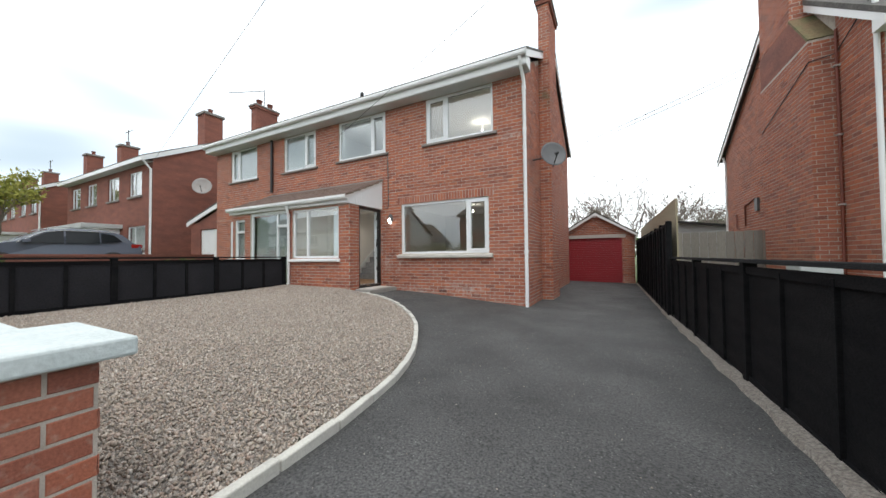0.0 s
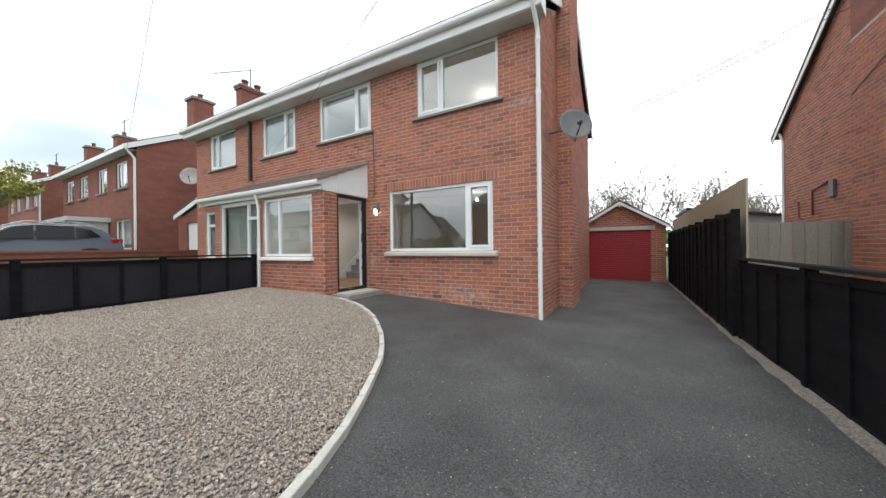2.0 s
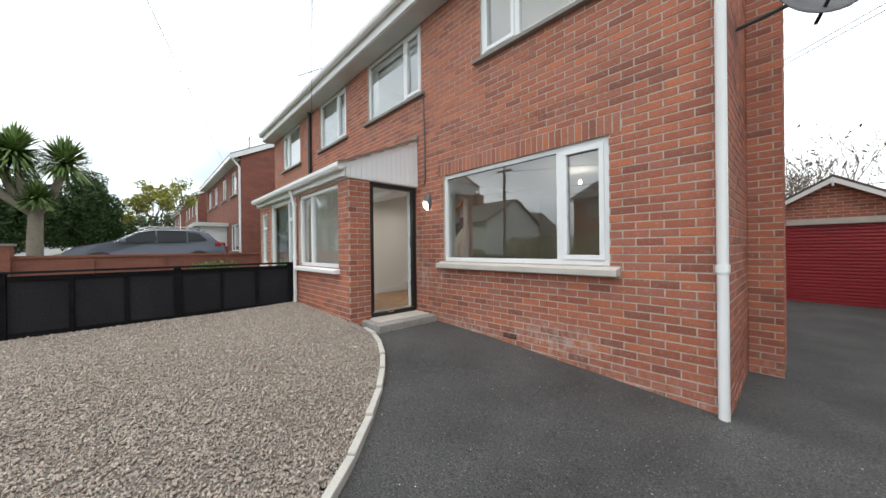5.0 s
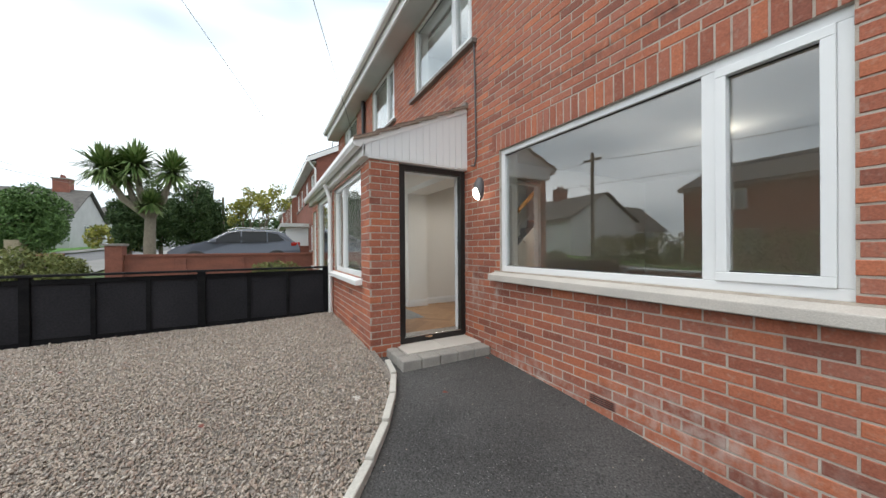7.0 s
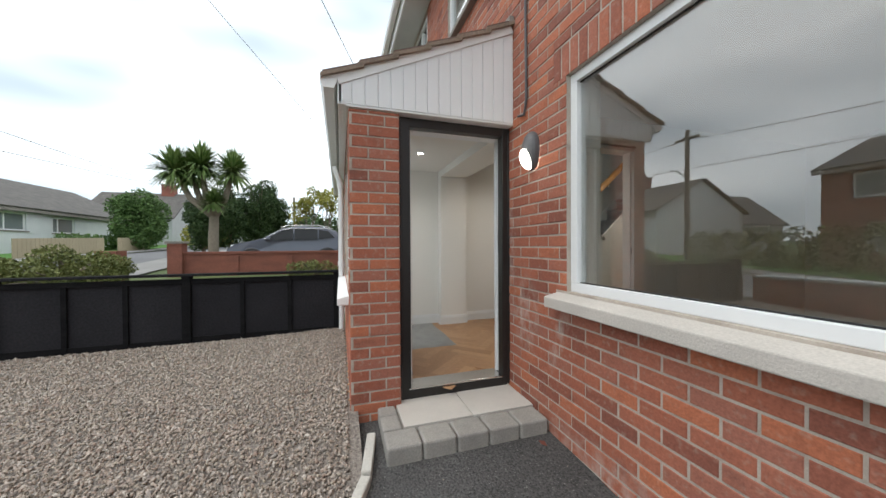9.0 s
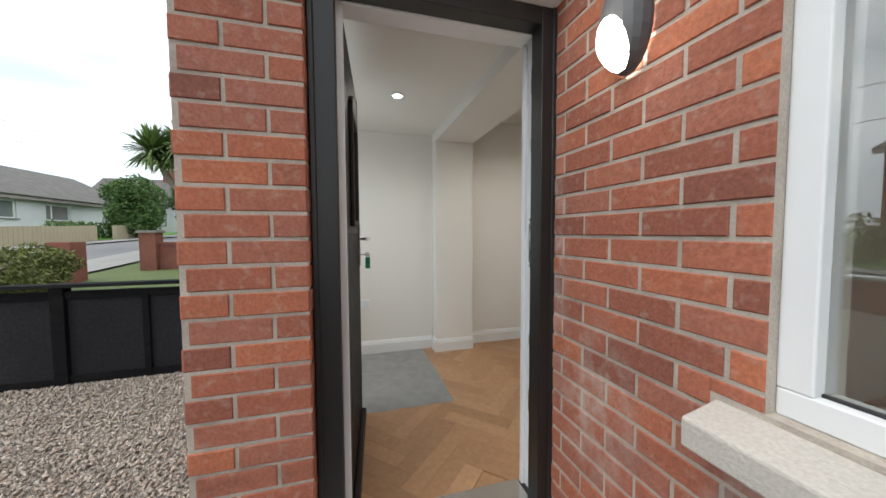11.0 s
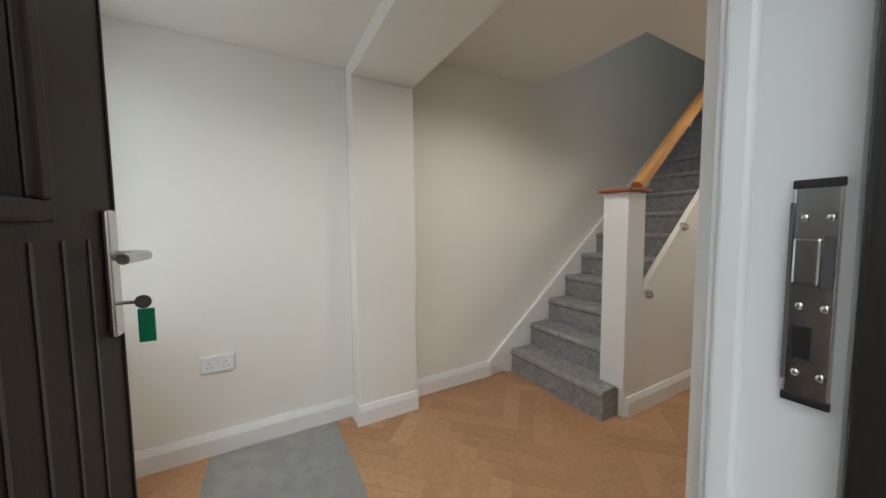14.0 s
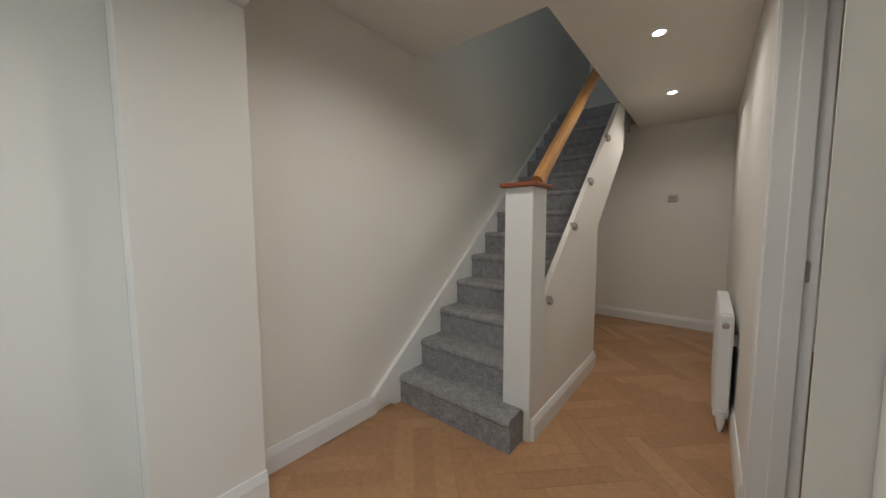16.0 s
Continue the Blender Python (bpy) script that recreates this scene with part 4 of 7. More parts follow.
npw = thing("window_8", "white framed porch glazing and door of the attached house with a pale curtain", "window", kind="structure")
for r in ((-7.75, -6.12, 2.32, 2.4), (-7.75, -6.12, 0.35, 0.43), (-7.75, -7.69, 0.43, 2.32), (-6.62, -6.56, 0.43, 2.32), (-6.18, -6.12, 0.43, 2.32), (-6.56, -6.18, 1.95, 2.02), (-7.69, -6.62, 0.43, 1.0)):
    box("window_frame", r[0], r[1], PF + 0.03 + 0.0004 * (r[0] % 1), PF + 0.09, r[2], r[3], M_UPVC, npw)
for a, b, lo, hi in ((-7.69, -6.62, 1.0, 2.32), (-6.56, -6.18, 0.43, 1.95), (-6.56, -6.18, 2.02, 2.32)):
    g = box("pane", a, b, PF + 0.06, PF + 0.066, lo, hi, M_GLASS, npw, bevel=0)
    g.visible_shadow = False
box("curtain", -7.69, -6.2, PF + 0.16, PF + 0.17, 0.5, 2.3, M_CURTAIN, npw, "pale blue grey curtain", bevel=0)

proof = thing("porch_roof", "lean-to porch roof of brown tiles with white gutter and cladding", "roof", kind="structure")
ZB, ZT, PEND = 2.56, 3.156, -8.70
roofslope = (ZT - ZB) / (1.36)
prow = 6
for k in range(prow):
    ya, yb = -1.40 + 1.40 * k / prow, -1.40 + 1.40 * (k + 1) / prow + 0.03
    za = ZB + roofslope * (ya + 1.40)
    zb = ZB + roofslope * (yb + 1.40)
    yb = min(yb, -0.002)
    xs = PEND
    while xs < PX + 0.02:
        xe = min(xs + 0.33, PX + 0.045)
        xm = xe - 0.006
        prism("roof_tile", [(ya, za + 0.012), (yb, zb - 0.006), (yb, zb + 0.012), (ya, za + 0.034)], "x", xs, xm, M_TILE, proof)
        xs = xe
    prism("verge_tile", [(ya - 0.01, za - 0.012), (yb, zb - 0.028), (yb, zb - 0.004), (ya - 0.01, za + 0.011)], "x", PX - 0.02, PX + 0.055, M_TILEEDGE, proof)
prism("cladding", [(PF - 0.072, 2.40), (-0.002, 2.40), (-0.002, ZT - 0.03), (PF - 0.072, ZB + 0.02)], "x", PX - 0.035, PX + 0.012, M_UPVC, proof, "white tongue and groove cladding")
for k in range(15):
    ya = PF - 0.065 + k * 0.0866
    ye = min(ya + 0.082, -0.004)
    prism("cladding_board", [(ya, 2.405), (ye, 2.405), (ye, ZB + roofslope * (ye + 1.40) - 0.075), (ya, ZB + roofslope * (ya + 1.40) - 0.075)], "x", PX + 0.012, PX + 0.020, M_UPVC, proof, bevel=0.002)
slope("barge_strip", PF - 0.06, ZB + roofslope * 0.11 - 0.085, -0.004, ZT - 0.055, PX + 0.012, PX + 0.03, 0.07, M_WHITE, "", "white barge strip", proof)
box("porch_soffit", PX - 0.33, PX + 0.02, PF - 0.02, -0.003, 2.387, 2.399, M_WHITE, proof)
box("porch_fascia", PEND, PX + 0.02, PF - 0.07, PF - 0.045, 2.41, 2.57, M_WHITE, proof)
box("porch_soffit", PEND, PX + 0.02, PF - 0.045, PF - 0.003, 2.41, 2.425, M_WHITE, proof)
prism("gutter", [(PF - 0.075, 2.58), (PF - 0.18, 2.58), (PF - 0.18, 2.53), (PF - 0.16, 2.49), (PF - 0.095, 2.49), (PF - 0.075, 2.53)], "x", PEND, PX + 0.03, M_WHITE, proof, "white gutter")
box("lead_flashing", PEND, PX + 0.05, -0.05, -0.01, ZT + 0.0, ZT + 0.06, M_SLATESILL, proof, "grey lead flashing")
ppipe = thing("downpipe", "white downpipe between the two porches", "downpipe")
tube("pipe", [(-6.02, PF - 0.13, 2.47), (-6.02, PF - 0.07, 2.3), (-6.02, PF - 0.05, 2.2), (-6.02, PF - 0.05, 0.35)], 0.034, M_WHITE, ppipe)
for z in (2.2, 1.2):
    lathe("pipe_collar", [(0.042, 0), (0.042, 0.06)], (-6.02, PF - 0.05, z), (0, 0, 1), M_WHITE, ppipe)
box("porch_party_wall", -6.06, -5.972, PF + 0.1, 0.0, 0.1, 2.6, M_CREAM, None, "plastered party wall inside the porch", 0, "wall", "structure")

# wall lamp
lamp = thing("wall_lamp", "oval black wall lamp with a glowing white diffuser", "wall lamp")
bm = bmesh.new()
bmesh.ops.create_uvsphere(bm, u_segments=20, v_segments=12, radius=1.0, matrix=Matrix.Translation((-3.62, -0.02, 2.11)) @ Matrix.Diagonal((0.075, 0.075, 0.135, 1)))
bmesh.ops.bisect_plane(bm, geom=bm.verts[:] + bm.edges[:] + bm.faces[:], plane_co=(0, -0.008, 0), plane_no=(0, 1, 0), clear_outer=True)
me = bpy.data.meshes.new("housing")
bm.to_mesh(me)
bm.free()
link("housing", me, M_PLASTICG, lamp, "dark grey housing")
bm = bmesh.new()
bmesh.ops.create_uvsphere(bm, u_segments=20, v_segments=12, radius=1.0, matrix=Matrix.Translation((-3.62, -0.035, 2.065)) @ Matrix.Diagonal((0.052, 0.08, 0.085, 1)))
bmesh.ops.bisect_plane(bm, geom=bm.verts[:] + bm.edges[:] + bm.faces[:], plane_co=(0, 0, 2.115), plane_no=(0, 0, 1), clear_outer=True)
me = bpy.data.meshes.new("diffuser")
bm.to_mesh(me)
bm.free()
link("diffuser", me, M_LAMPGLOW, lamp, "glowing white diffuser")

# step
step = thing("door_step", "door step of pale slabs edged with grey concrete blocks", "step")
box("step_core", -3.985, -3.50, -1.03, -0.01, -0.1, 0.30, M_BLOCK, step, bevel=0)
box("slab", -3.985, -3.63, -0.93, -0.47, 0.30, 0.335, M_SLAB, step, bevel=0.004)
box("slab", -3.985, -3.63, -0.465, -0.01, 0.30, 0.335, M_SLAB, step, bevel=0.004)
for k in range(5):
    y0 = -1.06 + k * 0.209
    box("edge_block", -3.62, -3.44, y0, y0 + 0.203, 0.10, 0.332, M_BLOCK, step, bevel=0.014)
for k in range(2):
    x0 = -3.98 + k * 0.178
    box("edge_block", x0, x0 + 0.172, -1.06, -0.94, 0.10, 0.332, M_BLOCK, step, bevel=0.014)

# ---- front door ----
DX, DY0, DY1, DZ0, DZ1 = -3.975, -0.895, 0.0, 0.345, 2.385
dframe = thing("door_frame", "dark foiled door frame, white on its inner side", "door frame", kind="structure")
box("jamb", DX - 0.075, DX, DY0, DY0 + 0.085, DZ0, DZ1, M_FRAMEBLK, dframe)
box("jamb", DX - 0.075, DX, DY1 - 0.065, DY1, DZ0, DZ1, M_FRAMEBLK, dframe)
box("head", DX - 0.075, DX - 0.001, DY0 + 0.065, DY1 - 0.065, DZ1 - 0.065, DZ1, M_FRAMEBLK, dframe)
box("jamb_lip", DX - 0.05, DX + 0.006, DY0, DY0 + 0.02, DZ0, DZ1, M_FRAMEBLK, dframe)
box("jamb_lip", DX - 0.05, DX + 0.006, DY1 - 0.02, DY1, DZ0, DZ1, M_FRAMEBLK, dframe)
box("inner_jamb", DX - 0.165, DX - 0.078, DY0, DY0 + 0.108, DZ0 + 0.03, DZ1, M_UPVC, dframe, "white inner face")
box("inner_jamb", DX - 0.165, DX - 0.078, DY1 - 0.037, DY1, DZ0 + 0.03, DZ1, M_UPVC, dframe, "white inner face")
box("inner_jamb_stop", DX - 0.172, DX - 0.148, DY1 - 0.052, DY1 - 0.0365, DZ0 + 0.03, DZ1 - 0.06, M_UPVC, dframe, "white door stop")
box("inner_jamb_trim", DX - 0.180, DX - 0.1725, DY1 - 0.045, DY1 - 0.0005, DZ0 + 0.05, DZ1, M_UPVC, dframe, "white inner trim", bevel=0.003)
box("inner_head", DX - 0.165, DX - 0.078, DY0 + 0.075, DY1 - 0.06, DZ1 - 0.07, DZ1, M_UPVC, dframe, "white inner face")
box("threshold", DX - 0.17, DX - 0.002, DY0 + 0.02, DY1 - 0.02, DZ0 - 0.02, DZ0 + 0.055, M_FRAMEBLK, dframe, "black threshold board")
box("threshold_strip", DX - 0.17, DX + 0.004, DY0 + 0.066, DY1 - 0.066, DZ0 + 0.056, DZ0 + 0.068, M_CHROME, dframe, "metal threshold strip")
KX0, KX1, KY = DX - 0.119, DX - 0.089, DY1 - 0.0365
for z, h in ((2.16, 0.10), (1.90, 0.05), (1.489, 0.196), (1.07, 0.05), (0.80, 0.10)):
    keep = box("strike_plate", KX0, KX1, KY - 0.005, KY, z - h / 2, z + h / 2, M_CHROME, dframe, "metal keep", bevel=0.002)
    if h > 0.15:
        for zc in (z + h / 2, z - h / 2):
            box("end_cap", KX0 - 0.0005, KX1 + 0.0005, KY - 0.0062, KY - 0.001, zc - 0.004, zc + 0.004, M_BLACKPL, keep, bevel=0.001)
        box("latch_ramp", KX0 + 0.002, KX1 - 0.010, KY - 0.0085, KY - 0.004, z + 0.008, z + 0.050, M_CHROME, keep, bevel=0.003)
        box("latch_hole", KX1 - 0.0095, KX1 - 0.003, KY - 0.0056, KY - 0.0045, z + 0.006, z + 0.052, M_PLASTICG, keep, bevel=0)
        box("bolt_hole", KX0 + 0.005, KX0 + 0.017, KY - 0.0058, KY - 0.0045, z - 0.060, z - 0.030, M_BLACKPL, keep, bevel=0)
        box("side_bar", KX0 - 0.001, KX0 + 0.0015, KY - 0.0075, KY - 0.001, z - 0.082, z + 0.082, M_PLASTICG, keep, bevel=0.001)
        for zc in (z + 0.068, z - 0.012, z - 0.074):
            for xc in (KX0 + 0.008, KX1 - 0.006):
                lathe("screw", [(0.0, -0.0062), (0.0032, -0.0062), (0.0036, -0.0045)], (xc, KY, zc), (0, 1, 0), M_CHROME, keep, sides=10)
    elif h > 0.08:
        box("bolt_hole", KX0 + 0.006, KX0 + 0.018, KY - 0.0058, KY - 0.0045, z - 0.03, z + 0.005, M_BLACKPL, keep, bevel=0)

LY = -0.79
leaf = thing("front_door", "open dark brown composite front door with vertical grooves and a small arched window", "door")
lx0, lx1, lz0, lz1 = -4.90, -4.155, 0.42, 2.32
gx0, gx1, gz0, gz1 = -4.66, -4.35, 1.595, 2.07
rows = [(a, b, LY - 0.045, LY, c, d) for a, b, c, d in cells(lx0, lx1, lz0, lz1, [(gx0, gx1, gz0, gz1)])]
link("leaf", boxes("leaf", rows), M_DARKDOOR, leaf)
link("leaf_back", boxes("leaf_back", [(a, b, LY - 0.053, LY - 0.046, c, d) for a, b, c, d in cells(lx0, lx1, lz0, lz1, [(gx0, gx1, gz0, gz1)])]), M_UPVC, leaf, "white inside face")
for k in range(9):
    gx_ = lx0 + 0.09 + k * 0.072
    box("groove", gx_, gx_ + 0.008, LY + 0.0005, LY + 0.002, lz0 + 0.02, gz0 - 0.06, M_BLACKPL, leaf, bevel=0)
for a, b, c, d in ((gx0 - 0.032, gx1 + 0.032, gz0 - 0.032, gz0), (gx0 - 0.032, gx0, gz0, gz1), (gx1, gx1 + 0.032, gz0, gz1)):
    box("glazing_bead", a, b, LY, LY + 0.018, c, d, M_DARKDOOR, leaf, bevel=0.006)
arch = []
for k in range(9):
    a = math.pi * k / 8
    arch.append(((gx0 + gx1) / 2 - (gx1 - gx0 + 0.064) / 2 * math.cos(a), gz1 + 0.10 * math.sin(a) - 0.005))
prism("arch_bead", arch + [(gx1, gz1 - 0.01), (gx0, gz1 - 0.01)], "y", LY, LY + 0.018, M_DARKDOOR, leaf, bevel=0.004)
g = box("pane", gx0, gx1, LY - 0.03, LY - 0.024, gz0, gz1, M_GLASSCLR, leaf, bevel=0)
g.visible_shadow = False
box("edge_seal", lx0 - 0.006, lx0, LY - 0.05, LY + 0.004, lz0, lz1, M_BLACKPL, leaf, bevel=0.001)
box("weather_bar", lx0 + 0.02, lx1 - 0.02, LY, LY + 0.03, lz0 + 0.0, lz0 + 0.04, M_DARKDOOR, leaf, bevel=0.008)
box("lock_strip", lx0 - 0.009, lx0 - 0.006, LY - 0.035, LY - 0.012, 1.29, 1.66, M_CHROME, leaf, bevel=0)
handle = box("handle_plate", lx0 + 0.012, lx0 + 0.05, LY, LY + 0.012, 1.34, 1.59, M_CHROME, leaf, bevel=0.004)
tube("lever", [(lx0 + 0.03, LY + 0.01, 1.50), (lx0 + 0.03, LY + 0.055, 1.50), (lx0 + 0.04, LY + 0.062, 1.50), (lx0 + 0.14, LY + 0.062, 1.50)], 0.010, M_CHROME, leaf)
lathe("key_bow", [(0.014, 0), (0.014, 0.005)], (lx0 + 0.03, LY + 0.05, 1.405), (1, 0, 0), M_CHROME, leaf, sides=12)
tube("key", [(lx0 + 0.03, LY + 0.01, 1.405), (lx0 + 0.03, LY + 0.045, 1.405)], 0.004, M_CHROME, leaf)
tag = box("key_tag", lx0 + 0.026, lx0 + 0.031, LY + 0.038, LY + 0.066, 1.32, 1.39, M_GREEN, leaf, "green plastic key tag", bevel=0.002)
leaf.matrix_basis = Matrix.Translation((-4.115, LY, 0)) @ pose(0, 0, 0, 0, 0, -4.5) @ Matrix.Translation((4.115, -LY, 0))



# ---- hall and porch inside ----
WX, HW, EY = -5.97, -4.262, 4.30          # party wall, right hall wall, end wall
floor = link("floor", boxes("floor", [(-6.0, -4.13, -1.13, 0.255, FLOOR - 0.12, FLOOR - 0.008), (-6.0, -0.125, 0.256, 7.2, FLOOR - 0.12, FLOOR - 0.008)]), M_OAK, None, "oak floor in a herringbone pattern", "floor", "structure")
wall_party = box("wall_party", WX - 0.12, WX, 0.12, 7.2, 0.2, 5.3, M_CREAM, None, "cream painted party wall beside the stairs", 0, "wall", "structure")
nib = box("wall_nib", WX, -5.835, 0.0, 0.37, FLOOR, 2.385, M_CREAM, None, "cream painted pier where the porch opens into the hall", 0.004, "wall", "structure")
beam = box("ceiling_beam", WX, -4.0, 0.0, 0.37, 2.387, 2.75, M_CEIL, None, "painted downstand beam between porch and hall", 0.004, "beam", "structure")
box("ceiling_porch", WX, PX - 0.1, PF + 0.1, 0.0, PCEIL, PCEIL + 0.03, M_CEIL, None, "cream painted porch ceiling", 0, "ceiling", "structure")
WELLY, WELLX = 1.52, -5.11
link("ceiling_hall", boxes("ceiling_hall", [(WX, WELLX, 0.37, WELLY, HCEIL, HCEIL + 0.24), (WELLX, HW, 0.37, EY, HCEIL, HCEIL + 0.24)]), M_CEIL, None, "cream painted hall ceiling with the stairwell cut out", "ceiling", "structure")
link("stairwell_ceiling", boxes("stairwell_ceiling", [(WX, -4.0, 0.3, EY + 1.0, 5.0, 5.05)]), M_CEIL, None, "landing ceiling above the stairs", "ceiling", "structure")
wall_hall = link("wall_hall", boxes("wall_hall", wall_rows("x", HW, 0.13, cells(0.69, EY, 0.2, HCEIL - 0.003, [(0.695, 1.49, 0.2, 2.42)]))), M_CREAM, None, "cream wall between hall and lounge with a doorway", "wall", "structure")
box("wall_hall_front", -4.185, -4.0, 0.0, 0.688, 0.2, 2.655, M_CREAM, None, "cream wall return beside the front door", 0, "wall", "structure")
box("wall_end", WX, HW + 0.13, EY, EY + 0.1, 0.2, HCEIL + 0.24, M_CREAM, None, "cream wall at the end of the hall", 0, "wall", "structure")
box("wall_landing_end", WX, -4.0, EY + 1.0, EY + 1.1, 2.9, 5.0, M_CREAM, None, "cream wall at the end of the landing", 0, "wall", "structure")
box("landing_floor", WX, WELLX, 3.95, EY + 1.0, 2.72, 2.90, M_CARPET, None, "grey carpeted landing", 0, "floor", "structure")
# porch linings
link("porch_lining", boxes("porch_lining", wall_rows("y", PF + 0.102, 0.03, cells(WX, -4.24, 0.2, PCEIL, [(P_WIN[0] + 0.03, P_WIN[1] - 0.03, 1.02, 2.33)])) + [(-4.27, -4.241, PF + 0.132, -0.93, 0.2, PCEIL), (-4.24, DX - 0.166, -0.958, -0.90, 0.2, PCEIL)]), M_CREAM, None, "cream plaster inside the porch", "wall", "structure")
box("porch_over_door", DX - 0.165, DX - 0.02, DY0, 0.0, DZ1, PCEIL, M_CREAM, None, "plaster over the front door", 0, "wall", "structure")
box("inner_sill", P_WIN[0] + 0.03, P_WIN[1] - 0.03, PF + 0.096, PF + 0.16, 1.02, 1.045, M_WHITE, None, "white window board inside the porch", 0.006, "sill", "structure")
# lounge
box("lounge_wall_back", HW + 0.13, -0.125, 4.2, 4.3, 0.2, HCEIL, M_CREAM, None, "cream lounge wall", 0, "wall", "structure")
box("lounge_ceiling", HW + 0.13, -0.125, 0.255, 4.2, HCEIL, HCEIL + 0.2, M_CEIL, None, "lounge ceiling", 0, "ceiling", "structure")
box("lounge_wall_side", -0.16, -0.125, 0.255, 4.2, 0.2, HCEIL, M_CREAM, None, "cream lounge wall on the gable side", 0, "wall", "structure")
box("upper_floor", -11.7, WX - 0.12, 0.26, 7.2, 2.68, 2.9, M_CEIL, None, "upper floor of the attached house", 0, "floor", "structure")
box("upper_floor_own", HW + 0.131, -0.125, 0.26, 7.2, 2.87, 2.95, M_CEIL, None, "upper floor over the lounge", 0, "floor", "structure")
box("bedroom_wall", -4.0, -0.125, 3.4, 3.5, 2.96, 5.25, M_CREAM, None, "bedroom wall behind the upper windows", 0, "wall", "structure")
box("bedroom_divider", -3.6, -3.5, 0.26, 3.39, 2.96, 5.25, M_CREAM, None, "wall between the bedrooms", 0, "wall", "structure")
box("bedroom_ceiling", -11.7, -0.13, 0.26, 3.6, 5.26, 5.30, M_CEIL, None, "bedroom ceilings", 0, "ceiling", "structure")

# skirting
def skirting(x0, x1, y0, y1, side, label="white moulded skirting board"):
    """A skirting along a wall; side is the direction it sticks out to."""
    prof = [(0, 0), (0.018, 0), (0.018, 0.085), (0.012, 0.105), (0.007, 0.12), (0, 0.12)]
    if side in ("+x", "-x"):
        s = 1 if side == "+x" else -1
        prism("skirting", [(x0 + s * a, FLOOR + b) for a, b in prof], "y", y0, y1, M_WHITE, None, label, "skirting", "structure")
    else:
        s = 1 if side == "+y" else -1
        prism("skirting", [(y0 + s * a, FLOOR + b) for a, b in prof], "x", x0, x1, M_WHITE, None, label, "skirting", "structure")


skirting(WX, WX, PF + 0.135, -0.0005, "+x")
skirting(WX + 0.018, -5.835 + 0.018, -0.0005, -0.0005, "-y")
skirting(-5.835, -5.835, 0.0, 0.37, "+x")
skirting(WX, WX, 0.372, 1.06, "+x")
skirting(WELLX, WELLX, 1.42, 2.63, "+x")
skirting(WX, HW, EY, EY, "-y")
skirting(HW, HW, 1.545, EY - 0.02, "-x")

# oak herringbone floor
PLW, PLL = 0.095, 0.475
PLANKS = {}
def plank(cx, cy, ang, parent):
    c, s = math.cos(radians(ang)), math.sin(radians(ang))
    key = round(ang)
    if key not in PLANKS:
        L, W, e = PLL - 0.0007, PLW - 0.0007, 0.0012
        PLANKS[key] = boxes("plank", [(-L / 2, L / 2, -W / 2, W / 2, -0.008, 0.0)], 0.0005)
        PLANKS[key].materials.append(M_OAK)
    ob = new("plank", PLANKS[key])
    ob.parent = parent
    ob.matrix_local = pose(cx, cy, FLOOR + RNG.uniform(-0.0003, 0.0003), 0, 0, ang)


fx0, fx1, fy0, fy1 = WX - 0.1, HW + 0.25, PF + 0.12, EY + 0.05
rot = 135.0
ca_, sa_ = math.cos(radians(rot)), math.sin(radians(rot))
for i in range(-32, 33):
    for j in range(-15, 16):
        # herringbone lattice in plank units, then turned by 45 degrees
        ux = i * PLW + j * PLL
        uy = i * PLW - j * PLL
        for kind_, (ox, oy, a) in enumerate((((PLL / 2), PLW / 2, 0.0), (PLW / 2 , PLW + PLL / 2 , 90.0))):
            bx, by = (ux + ox, uy + oy)
            wx_, wy_ = bx * ca_ - by * sa_ - 5.0, bx * sa_ + by * ca_ + 1.5
            if not (fx0 < wx_ < fx1 and fy0 < wy_ < fy1) or (wx_ > -4.1 and wy_ < 0.2) or (wx_ < -5.3 and wy_ > 1.9):
                continue
            plank(wx_, wy_, rot + a, floor)
box("lounge_floor_boards", -3.9, -0.16, 0.26, 4.2, FLOOR - 0.008, FLOOR - 0.001, M_OAK, None, "oak floor of the lounge", 0, "floor", "structure")

# mat inside the door
mat_v, mat_f = [], []
for j in range(13):
    for i in range(21):
        x, y = -5.947 + 1.033 * i / 20, -0.74 + 0.63 * j / 12
        e = min(i, 20 - i, j, 12 - j)
        mat_v.append((x + 0.004 * math.sin(y * 30), y + 0.006 * math.sin(x * 9), FLOOR + (0.002 if e == 0 else 0.013 + 0.001 * math.sin(i * 2.1 + j))))
for j in range(12):
    for i in range(20):
        mat_f.append((j * 21 + i, j * 21 + i + 1, (j + 1) * 21 + i + 1, (j + 1) * 21 + i))
doormat = pydata("doormat", mat_v, mat_f, M_RUG, None, "thin grey doormat on the oak floor", "mat", smooth=True)

# stairs
R, G, SY = 0.182, 0.206, 1.25
stairs = thing("stairs", "straight staircase with thick grey carpet", "stairs", kind="structure")
SX0, SX1 = WX + 0.029, WELLX - 0.037
for k in range(13):
    y0 = SY + k * G
    z1 = FLOOR + (k + 1) * R
    prof = [(y0, FLOOR + k * R - (0.0 if k == 0 else 0.02)), (y0, z1 - 0.05)]
    for a in range(6):
        t_ = math.pi * a / 10
        prof.append((y0 - 0.012 + 0.03 - 0.03 * math.cos(t_) , z1 - 0.03 + 0.03 * math.sin(t_)))
    prof += [(y0 + G + 0.02, z1), (y0 + G + 0.02, FLOOR + k * R - 0.02)]
    x1 = SX1 + (0.0 if k else 0.0)
    prism("carpeted_step", prof, "x", SX0, x1, M_CARPET, stairs)
ang_ = R / G
